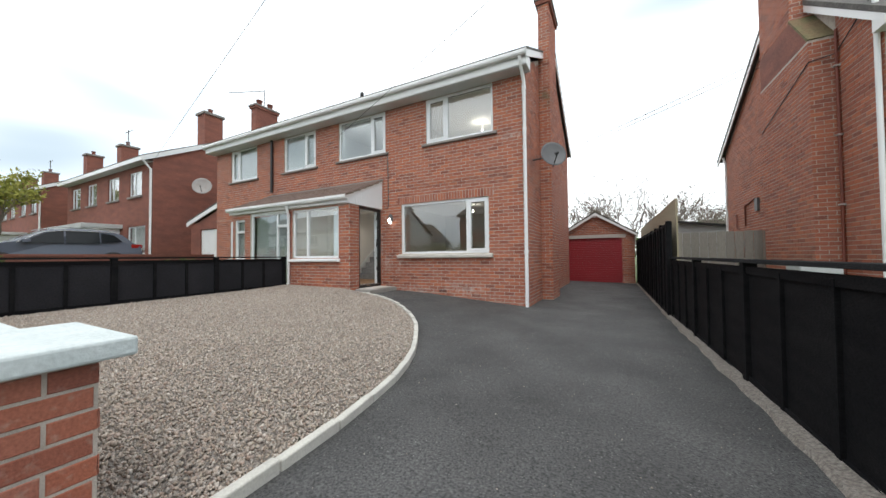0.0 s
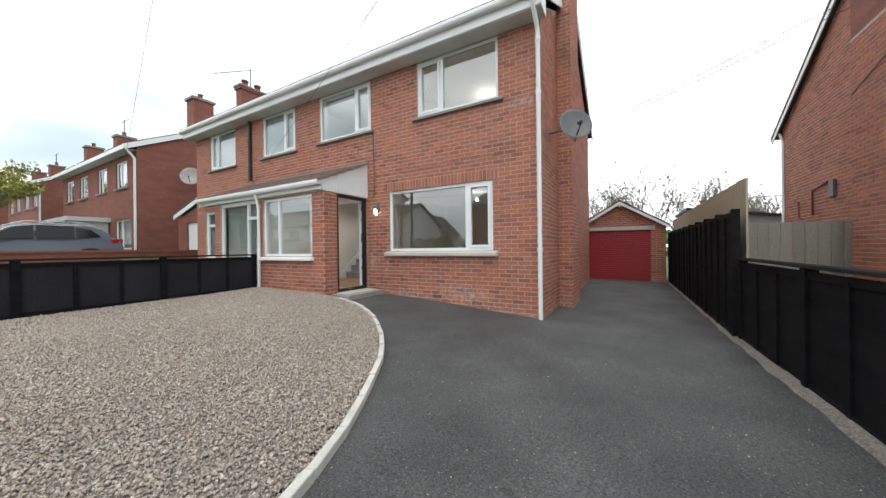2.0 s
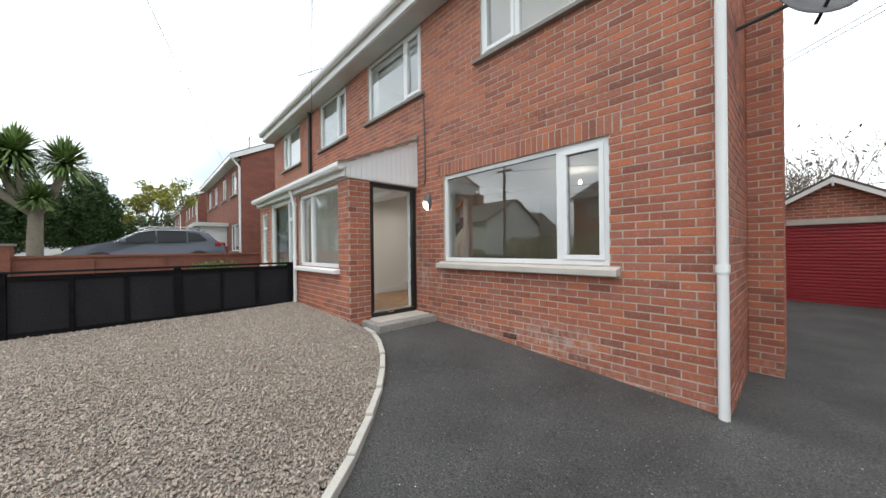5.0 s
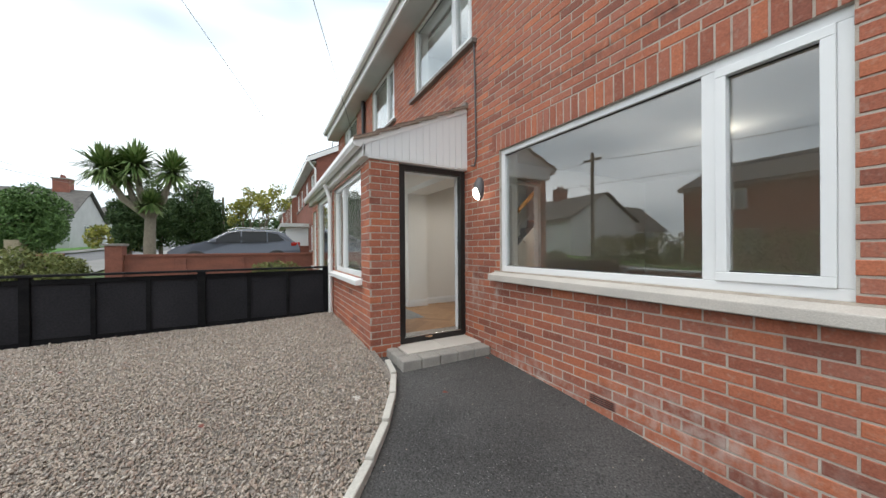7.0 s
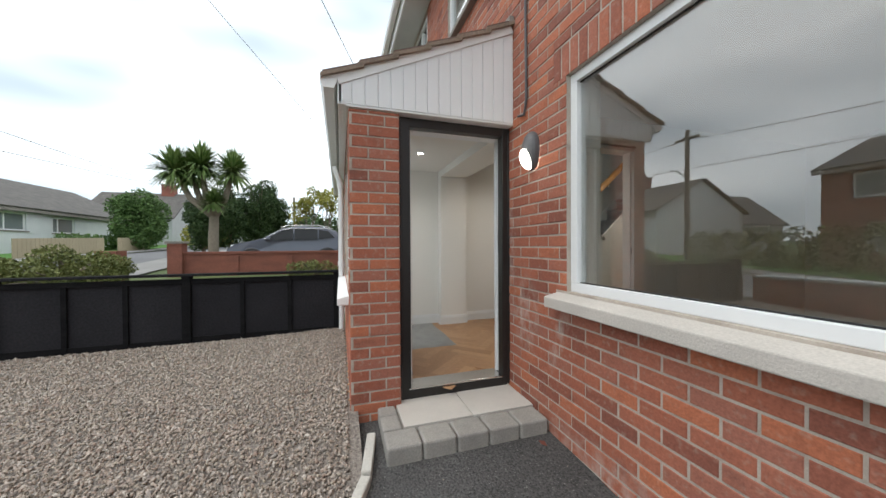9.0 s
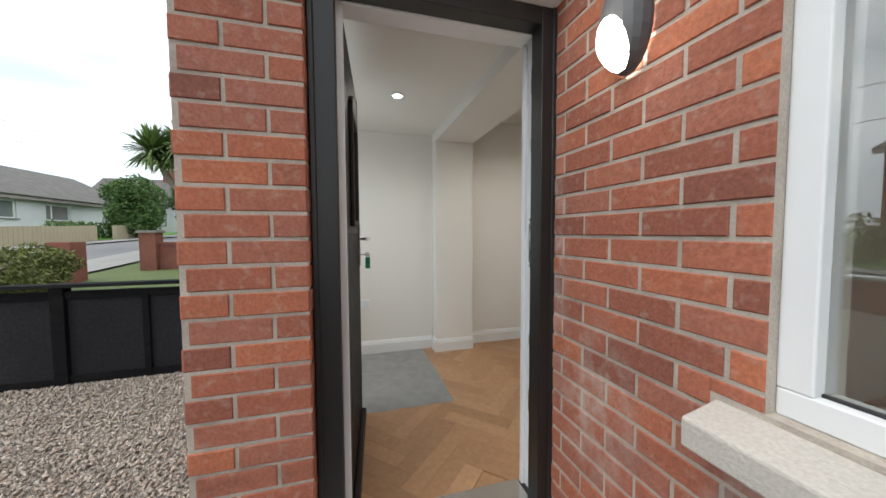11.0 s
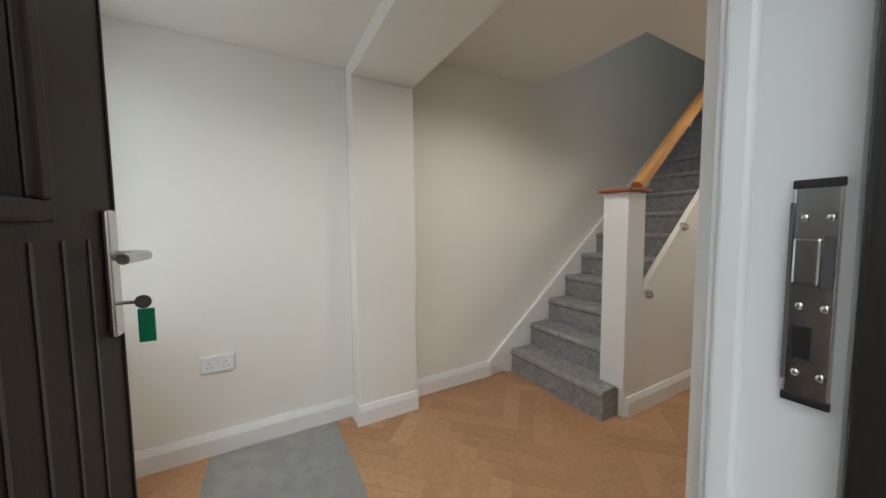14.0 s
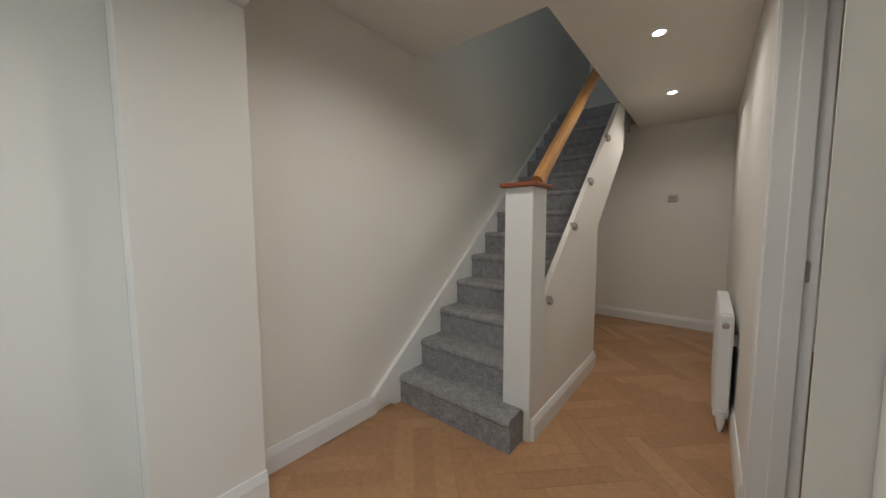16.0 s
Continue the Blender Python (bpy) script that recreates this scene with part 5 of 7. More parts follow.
prism("wall_string", [(SY - 0.225, FLOOR + 0.115), (SY - 0.05, FLOOR), (SY + 0.05, FLOOR), (SY + 13 * G, FLOOR + 13 * R - 0.05), (SY + 13 * G, FLOOR + 13 * R + 0.14)], "x", WX, WX + 0.028, M_WHITE, stairs, "white painted wall string")

zlow = FLOOR
sp = [(1.40, zlow), (2.62, zlow), (2.62, 1.535), (3.45, 2.27), (3.45, 2.657), (3.23, 2.657), (1.56, 1.15), (1.56, 0.6), (1.40, 0.6)]
prism("stair_wall", sp, "x", WELLX - 0.035, WELLX, M_CREAM, None, "cream painted low wall enclosing the stairs", "wall", "structure")
box("stair_soffit", WX, WELLX - 0.037, 2.62, 2.66, FLOOR, 1.5, M_CREAM, None, "cream panel under the stairs", 0, "wall", "structure")
prism("stair_underside", [(2.662, 1.60), (3.92, 2.712), (3.92, 2.68), (2.662, 1.568)], "x", WX, WELLX - 0.037, M_CREAM, None, "cream plastered sloping soffit under the stairs", "ceiling", "structure")
newel = thing("newel_post", "boxed white newel post with a mahogany cap", "newel post")
box("post", -5.262, WELLX + 0.004, 1.385, 1.56, FLOOR + R - 0.01, 1.745, M_WHITE, newel, bevel=0.004)
box("post_cap", -5.285, WELLX + 0.028, 1.36, 1.585, 1.746, 1.768, M_MAHOG, newel, "mahogany cap board", bevel=0.006)
rail = thing("handrail", "round-topped oak handrail with chrome glass clamps", "handrail")
dr = Vector((0, G, R)).normalized()
r0, r1 = Vector((-5.165, 1.565, 1.79)), Vector((-5.165, 2.70, 2.795))
rp = [(-0.03, -0.03), (0.03, -0.03), (0.034, -0.005), (0.028, 0.022), (0.012, 0.034), (-0.012, 0.034), (-0.028, 0.022), (-0.034, -0.005)]
nrm = Vector((0, -dr.z, dr.y))
vs = [(p0 + Vector((a, 0, 0)) + nrm * b) for p0 in (r0, r1) for a, b in rp]
m8 = len(rp)
fs = [tuple(range(m8 - 1, -1, -1)), tuple(range(m8, 2 * m8))] + [(i, (i + 1) % m8, m8 + (i + 1) % m8, m8 + i) for i in range(m8)]
pydata("rail", vs, fs, M_RAIL, rail)
for f_ in (0.06, 0.5, 0.85):
    p = r0 + (r1 - r0) * f_ - nrm * 0.045
    lathe("rail_clamp", [(0.013, -0.03), (0.018, 0), (0.013, 0.03)], p, (0, 0, 1), M_CHROME, rail, sides=10)
for yy, zz in ((1.62, 1.12), (2.02, 1.535), (2.36, 1.855), (2.80, 2.25)):
    cl = thing("glass_clamp", "small chrome clamp on the stair wall", "clamp", "chrome clamps on the stair wall")
    lathe("clamp_body", [(0.024, 0), (0.024, 0.02), (0.016, 0.026)], (WELLX, yy, zz), (1, 0, 0), M_CHROME, cl, sides=12)
    box("clamp_jaw", WELLX - 0.01, WELLX + 0.022, yy - 0.03, yy, zz + 0.0, zz + 0.03, M_CHROME, cl, bevel=0.004)

# doorway to the lounge
dl = thing("door_lining", "white painted door lining and architrave to the lounge", "door frame", kind="structure")
box("lining", HW - 0.004, HW + 0.134, 1.46, 1.49, FLOOR, 2.40, M_WHITE, dl)
box("lining", -4.187, HW + 0.134, 0.697, 0.72, FLOOR, 2.40, M_WHITE, dl)
box("lining", HW - 0.004, HW + 0.134, 0.722, 1.458, 2.37, 2.40, M_WHITE, dl)
box("architrave", HW - 0.008, HW - 0.0005, 1.475, 1.54, FLOOR, 2.45, M_WHITE, dl, bevel=0.006)
box("architrave", HW - 0.0078, HW - 0.0005, 0.70, 1.475, 2.385, 2.45, M_WHITE, dl, bevel=0.006)
box("door_stop", HW + 0.05, HW + 0.10, 1.448, 1.46, FLOOR, 2.37, M_WHITE, dl)
box("latch_keep", HW + 0.086, HW + 0.112, 1.4565, 1.4612, 1.36, 1.43, M_CHROME, dl, "chrome latch plate", bevel=0.001)

# radiator
rad = thing("radiator", "slim white panel radiator with a thermostatic valve", "radiator")
RFX, RY = HW - 0.095, 2.2
box("panel", RFX, RFX + 0.07, RY, RY + 0.8, 0.45, 1.05, M_UPVC, rad, bevel=0.012)
box("top_grille", RFX + 0.005, RFX + 0.065, RY + 0.01, RY + 0.79, 1.05, 1.058, M_UPVC, rad, bevel=0.002)
for k in range(16):
    box("panel_rib", RFX - 0.004, RFX + 0.001, RY + 0.04 + k * 0.046, RY + 0.065 + k * 0.046, 0.48, 1.01, M_UPVC, rad, bevel=0.002)
for y in (RY + 0.08, RY + 0.6):
    box("bracket", RFX + 0.07, HW - 0.001, y, y + 0.03, 0.86, 0.92, M_UPVC, rad, bevel=0.002)
lathe("end_badge", [(0.016, 0), (0.018, 0.001), (0.018, 0.003), (0.012, 0.004)], (RFX + 0.035, RY - 0.001, 0.99), (0, -1, 0), M_CHROME, rad, sides=14)
lathe("valve", [(0.012, -0.03), (0.018, 0), (0.022, 0.03), (0.02, 0.075)], (RFX + 0.035, RY - 0.03, 0.435), (0, 0, 1), M_UPVC, rad, sides=12)
tube("tail_pipe", [(RFX + 0.035, RY - 0.03, 0.43), (RFX + 0.035, RY - 0.03, FLOOR)], 0.008, M_UPVC, rad)

# sockets, thermostat, downlights
sock = thing("double_socket", "white double power socket on the porch wall", "socket")
box("face_plate", WX, WX + 0.009, -0.757, -0.611, 0.822, 0.908, M_UPVC, sock, bevel=0.004)
for yy in (-0.72, -0.648):
    for dy, dz in ((0, 0.016), (-0.011, -0.006), (0.011, -0.006)):
        box("pin_hole", WX + 0.0092, WX + 0.0098, yy + dy - 0.003, yy + dy + 0.003, 0.855 + dz - 0.002, 0.855 + dz + 0.002, M_BLACKPL, sock, bevel=0)
    box("switch", WX + 0.009, WX + 0.0125, yy - 0.006, yy + 0.006, 0.885, 0.9, M_UPVC, sock, bevel=0.001)
stat = thing("thermostat", "small pale grey wall thermostat", "thermostat")
box("body", -4.80, -4.71, EY - 0.028, EY - 0.0005, 1.80, 1.87, M_STONE, stat, bevel=0.006)
box("display", -4.785, -4.725, EY - 0.0295, EY - 0.028, 1.82, 1.85, M_DISHPALE, stat, bevel=0.001)
for k, (sx, sy, sz) in enumerate(SPOTS):
    dlamp = thing("downlight", "recessed white ceiling downlight, lit", "downlight", "ceiling downlights")
    lathe("bezel", [(0.033, 0.0), (0.046, -0.002), (0.044, -0.006), (0.033, -0.006)], (sx, sy, sz), (0, 0, 1), M_UPVC, dlamp, sides=20)
    lathe("lens", [(0.030, -0.004), (0.031, -0.001)], (sx, sy, sz - 0.004), (0, 0, 1), M_SPOTGLOW, dlamp, sides=18)

for nm, (sx, sy, sz), lab, drop in (("pendant_lamp", (-2.1, 2.05, 2.45), "small bare pendant bulb hanging in the lounge", HCEIL), ("pendant_lamp", (-1.9, 2.4, 5.0), "small bare pendant bulb hanging in the bedroom", 5.26)):
    pl = thing(nm, lab, "lamp")
    tube("flex", [(sx, sy, drop), (sx, sy, sz + 0.08)], 0.004, M_UPVC, pl, sides=6)
    lathe("bulb", [(0.008, 0.045), (0.015, 0.04), (0.026, 0.015), (0.028, 0.0), (0.02, -0.02), (0.006, -0.028)], (sx, sy, sz), (0, 0, 1), M_SPOTGLOW, pl, sides=12)

# ---- front boundary ----
bw = thing("boundary_wall", "red brick front garden wall with pale coping slabs", "wall", kind="structure")
box("pier_core", -0.38, 0.06, -7.03, -6.59, -0.1, 0.765, M_MORTAR, bw, bevel=0)
box("wall_core", -6.1, -0.385, -6.92, -6.70, -0.1, 0.765, M_MORTAR, bw, bevel=0)
lay_bricks(bw, "x", 0.06, 1, brick_rects(-7.03, -6.59, 0.05, 0.765, [], phase=-6.59), near=(-7.2, -6, 0, 0.8))
lay_bricks(bw, "y", -7.03, -1, brick_rects(-0.38, 0.06, 0.05, 0.765, [], phase=0.06), near=(-1, 1, 0, 0.8))
lay_bricks(bw, "y", -6.59, 1, brick_rects(-0.38, 0.06, 0.05, 0.765, [], phase=0.06), near=(-1, 1, 0, 0.8))
lay_bricks(bw, "y", -6.92, -1, brick_rects(-6.1, -0.385, 0.05, 0.765, [], phase=0.0))
lay_bricks(bw, "y", -6.70, 1, brick_rects(-6.1, -0.385, 0.05, 0.765, [], phase=0.0))
box("pier_cap", -0.45, 0.13, -7.10, -6.51, 0.767, 0.832, M_CAP, bw, "pale concrete cap", bevel=0.010)
for k in range(10):
    x1 = -0.455 - k * 0.565
    box("coping_slab", x1 - 0.557, x1, -6.97, -6.65, 0.767, 0.825, M_CAP, bw, bevel=0.010)




# black fences
def fence_run(name, label, x, y0, y1, ztop, post_gap, face, sub, cap=True, group=""):
    """A run along y: posts, boarded panels with battens, gravel board and capping rail."""
    f = thing(name, label, "fence", group)
    nseg = max(1, round(abs(y1 - y0) / post_gap))
    for k in range(nseg + 1):
        y = y0 + (y1 - y0) * k / nseg
        zb = gz(x, y)
        box("post", x - 0.045, x + 0.045, y - 0.045, y + 0.045, zb - 0.1, ztop(y) + 0.005, M_BLACK, f, bevel=0.006)
    for k in range(nseg):
        ya, yb = y0 + (y1 - y0) * k / nseg, y0 + (y1 - y0) * (k + 1) / nseg
        lo, hi = min(ya, yb) + 0.046, max(ya, yb) - 0.046
        zt = min(ztop(lo), ztop(hi)) - 0.03
        zb = min(gz(x, lo), gz(x, hi)) + 0.02
        box("panel_sheet", x - 0.012, x + 0.008, lo, hi, zb, zt, sub, f, bevel=0)
        nb = max(2, round((hi - lo) / 0.52))
        for b in range(1, nb):
            yb_ = lo + (hi - lo) * b / nb
            box("batten", x + face * 0.009, x + face * 0.034, yb_ - 0.024, yb_ + 0.024, zb + 0.01, zt - 0.02, M_BLACK, f, bevel=0.003)
        box("bottom_rail", x + face * 0.009, x + face * 0.030, lo, hi, zb, zb + 0.07, M_BLACK, f, bevel=0.003)
        box("top_rail", x + face * 0.009, x + face * 0.030, lo, hi, zt - 0.06, zt, M_BLACK, f, bevel=0.003)
    if cap:
        prism("capping_rail", [(x - 0.06, ztop(y0) - 0.0), (x + 0.06, ztop(y0) - 0.0), (x + 0.05, ztop(y0) + 0.028), (x - 0.05, ztop(y0) + 0.028)], "y", min(y0, y1) - 0.05, max(y0, y1) + 0.05, M_BLACK, f, "worn charcoal capping rail", bevel=0.004)
    return f


fence_run("garden_fence", "low charcoal stained timber fence along the gravel", -6.14, -1.34, -6.3, lambda y: 1.115, 1.8, 1, M_BLACK2)
fence_run("drive_fence", "low black stained timber fence along the drive", 2.56, 0.05, -7.2, lambda y: 1.02, 1.8, -1, M_BLACK)
fence_run("tall_fence", "tall black stained timber fence along the drive", 2.52, 0.2, 8.5, lambda y: 1.70, 0.92, -1, M_BLACK, cap=False)
pale = thing("pale_fence", "tall pale close-boarded fence behind the black one", "fence")
for k in range(56):
    y0 = 0.32 + k * 0.15
    box("board", 2.66, 2.685, y0, y0 + 0.146, 0.0, 2.14 + 0.006 * ((k * 7) % 3), M_PALE, pale, bevel=0.002)
strip = thing("fence_footing", "rough pebbly concrete strip at the foot of the drive fence", "footing", kind="structure")
fv, ff = [], []
ysn = steps(-7.2, 8.5, 90)
for k, y in enumerate(ysn):
    w = 0.055 + 0.012 * math.sin(k * 1.7) + 0.01 * math.sin(k * 0.6)
    z = gz(2.45, y)
    fv += [(2.52 - w - 0.02, y, z - 0.01), (2.52 - w, y, z + 0.03 + 0.008 * math.sin(k * 2.3)), (2.54, y, z + 0.05)]
for k in range(len(ysn) - 1):
    for j in range(2):
        ff.append((k * 3 + j, k * 3 + j + 1, (k + 1) * 3 + j + 1, (k + 1) * 3 + j))
pydata("strip", fv, ff, M_GRAVELBED, strip)
gate = thing("side_gate", "weathered grey boarded timber gate and fence beside the next house", "gate")
for k in range(14):
    x0 = 2.76 + k * 0.183
    if x0 < 5.1:
        box("board", x0, x0 + 0.172, 3.87, 3.892, -0.25, 1.67 + 0.008 * ((k * 5) % 3), M_GREYWOOD, gate, bevel=0.003)
for z in (0.3, 1.3):
    box("rail", 2.76, 5.1, 3.895, 3.935, z, z + 0.08, M_GREYWOOD, gate, bevel=0.003)

# ---- garage ----
GY, GX0, GX1, GE, GA = 8.58, -0.50, 2.42, 2.03, 2.93
gar = thing("garage", "red brick garage with a red roller door under a gable", "garage")
GM = (GX0 + GX1) / 2
GD = (-0.21, 1.96, -0.5, 1.83)
rows = wall_rows("y", GY, 0.12, cells(GX0, GX1, -0.4, GE, [GD]))
rows += [(GX0, GX0 + 0.12, GY + 0.12, GY + 5, -0.4, GE), (GX1 - 0.12, GX1, GY + 0.12, GY + 5, -0.4, GE), (GX0, GX1, GY + 5, GY + 5.12, -0.4, GE)]
link("garage_wall", boxes("garage_wall", rows), M_MORTAR, gar)
prism("gable", [(GX0, GE), (GX1, GE), (GM, GA - 0.05)], "y", GY, GY + 0.12, M_MORTAR, gar)
lay_bricks(gar, "y", GY, -1, brick_rects(GX0, GX1, -0.1, GA, [GD, (-0.36, 2.10, 1.83, 1.98)], top=lambda x: GE + (GA - GE) * (1 - abs(x - GM) / (GM - GX0)) - 0.03))
box("lintel", -0.36, 2.10, GY - 0.012, GY + 0.02, 1.835, 1.975, M_STONE, gar, "concrete lintel")
door_g = thing("roller_door", "closed red roller shutter", "")
door_g.parent = gar
for k in range(24):
    z = -0.08 + k * 0.08
    if z < 1.84:
        prism("slat", [(GY + 0.07, z), (GY + 0.055, z + 0.01), (GY + 0.052, z + 0.04), (GY + 0.055, z + 0.07), (GY + 0.07, z + 0.079)], "x", -0.21, 1.96, M_REDDOOR, door_g)
for s in (-1, 1):
    xa = GM + s * (GM - GX0 + 0.14)
    za = GE - 0.09
    prism("roof_slope", [(xa, za), (GM, GA), (GM, GA + 0.06), (xa, za + 0.06)], "y", GY - 0.14, GY + 5.2, M_SLATE, gar, "brown garage tiles")
    prism("bargeboard", [(xa, za - 0.10), (GM, GA - 0.12), (GM, GA - 0.005), (xa, za - 0.005)], "y", GY - 0.15, GY - 0.125, M_WHITE, gar, "white bargeboard")
box("finial", GM - 0.02, GM + 0.02, GY - 0.17, GY - 0.15, GA - 0.22, GA - 0.02, M_WHITE, gar)

# shed behind the gate
shed = thing("shed", "pale rendered outbuilding with a dark felt roof", "shed")
box("shed_wall", 3.2, 6.5, 8.6, 11.5, -0.4, 2.05, M_RENDERG, shed, bevel=0)
prism("shed_roof", [(3.0, 2.45), (3.0, 2.53), (7.0, 1.95), (7.0, 1.87)], "y", 8.4, 11.7, M_BLACKPL, shed)
prism("shed_gable", [(3.2, 2.05), (6.5, 2.05), (6.4, 1.98), (3.2, 2.43)], "y", 8.6, 8.7, M_RENDERG, shed)

# ---- house on the far side of the drive ----
rh = thing("brick_house", "red brick house next door with white bargeboards", "house")
RX, RE, RR, RYM = 5.13, 4.52, 6.95, 3.2
rows = [(RX, RX + 0.12, 0.0, 7.36, -1.0, RE), (RX + 0.12, 15, 0.0, 0.12, -1.0, RE), (RX + 0.12, 15, 7.24, 7.36, -1.0, RE), (14.9, 15.02, 0.0, 7.36, -1.0, RE)]
link("wall", boxes("wall", rows), M_MORTAR, rh)
prism("gable", [(0.0, RE), (7.36, RE), (RYM, RR)], "x", RX, RX + 0.12, M_MORTAR, rh)
lay_bricks(rh, "x", RX, -1, brick_rects(0.0, 7.36, -0.4, RR, [(1.1, 3.2, -1, 8)], top=lambda y: RE + (RR - RE) * (1 - (abs(y - RYM) / (7.36 - RYM if y > RYM else RYM))) - 0.03))
box("chimney_breast", RX - 0.35, RX, 1.1, 3.2, -1.0, 4.9, M_MORTAR, rh, bevel=0)
lay_bricks(rh, "x", RX - 0.35, -1, brick_rects(1.1, 3.2, -0.4, 4.85, []))
lay_bricks(rh, "y", 1.1, -1, brick_rects(RX - 0.35, RX, -0.4, 4.85, []))
lay_bricks(rh, "y", 3.2, 1, brick_rects(RX - 0.35, RX, -0.4, 4.85, []))
prism("breast_shoulder", [(1.1, 4.9), (3.2, 4.9), (3.2, 5.65), (1.75, 5.65)], "x", RX - 0.345, RX, M_BRICKFAR, rh)
prism("mossy_weathering", [(1.08, 4.905), (1.75, 5.68), (1.78, 5.655), (1.12, 4.89)], "x", RX - 0.36, RX, M_MOSS, rh, "moss covered sloping tiles")
box("chimney_stack", RX - 0.34, RX + 0.3, 1.76, 3.19, 5.65, 8.6, M_MORTAR, rh, bevel=0)
lay_bricks(rh, "x", RX - 0.34, -1, brick_rects(1.76, 3.19, 5.66, 8.6, []))
lay_bricks(rh, "y", 1.76, -1, brick_rects(RX - 0.34, RX + 0.3, 5.66, 8.6, []))
tube("wall_cable", [(RX - 0.02, 3.6, 3.75), (RX - 0.37, 3.1, 3.9), (RX - 0.37, 1.2, 4.45), (RX - 0.36, 1.08, 4.5), (RX - 0.03, 1.06, 4.55), (RX - 0.03, 0.0, 5.0)], 0.009, M_BLACKPL, rh)
slope("roof_slope", 7.75, RE - 0.2, RYM, RR + 0.05, RX - 0.15, 15.2, 0.08, M_SLATE, "", "brown roof tiles", rh)
slope("roof_slope", -0.4, RE - 0.2, RYM, RR + 0.05, RX - 0.15, 15.2, 0.08, M_SLATE, "", "brown roof tiles", rh)
slope("bargeboard", 7.75, RE - 0.33, RYM, RR - 0.1, RX - 0.14, RX - 0.115, 0.15, M_WHITE, "", "white bargeboard", rh)
slope("bargeboard", -0.4, RE - 0.33, RYM, RR - 0.1, RX - 0.14, RX - 0.115, 0.15, M_WHITE, "", "white bargeboard", rh)
tube("downpipe", [(RX - 0.05, 7.45, RE - 0.1), (RX - 0.03, 7.3, RE - 0.35), (RX - 0.03, 7.3, -0.4)], 0.034, M_WHITE, rh)
tube("downpipe", [(RX - 0.05, 0.05, RE + 1.0), (RX - 0.05, 0.05, -0.4)], 0.034, M_WHITE, rh)
box("eaves_box", RX - 0.12, RX + 0.3, -0.45, 0.0, RE - 0.25, RE - 0.05, M_WHITE, rh)
tube("gas_pipe", [(RX - 0.04, 1.02, 4.95), (RX - 0.04, 1.02, -0.4)], 0.022, M_RUST, rh)
for z in (0.6, 1.9, 3.1, 4.3):
    box("pipe_clip", RX - 0.08, RX - 0.005, 0.985, 1.055, z, z + 0.03, M_DISHPALE, rh, bevel=0.003)
tube("gas_pipe", [(RX - 0.02, 6.6, 2.35), (RX - 0.04, 6.3, 2.3), (RX - 0.04, 6.3, 1.9), (RX - 0.04, 6.1, 1.85)], 0.02, M_RUST, rh)
box("meter_box", RX - 0.06, RX, 4.6, 4.8, 2.25, 2.6, M_PLASTICG, rh)
tube("gas_pipe", [(RX - 0.03, 4.9, 2.6), (RX - 0.03, 5.6, 2.5), (RX - 0.03, 5.6, 1.9)], 0.02, M_RUST, rh)
box("oil_boiler", RX - 0.85, RX - 0.36, 0.3, 0.8, -0.3, 0.95, M_RENDERG, None, "pale grey boiler cabinet beside the house wall", 0.02, "boiler")


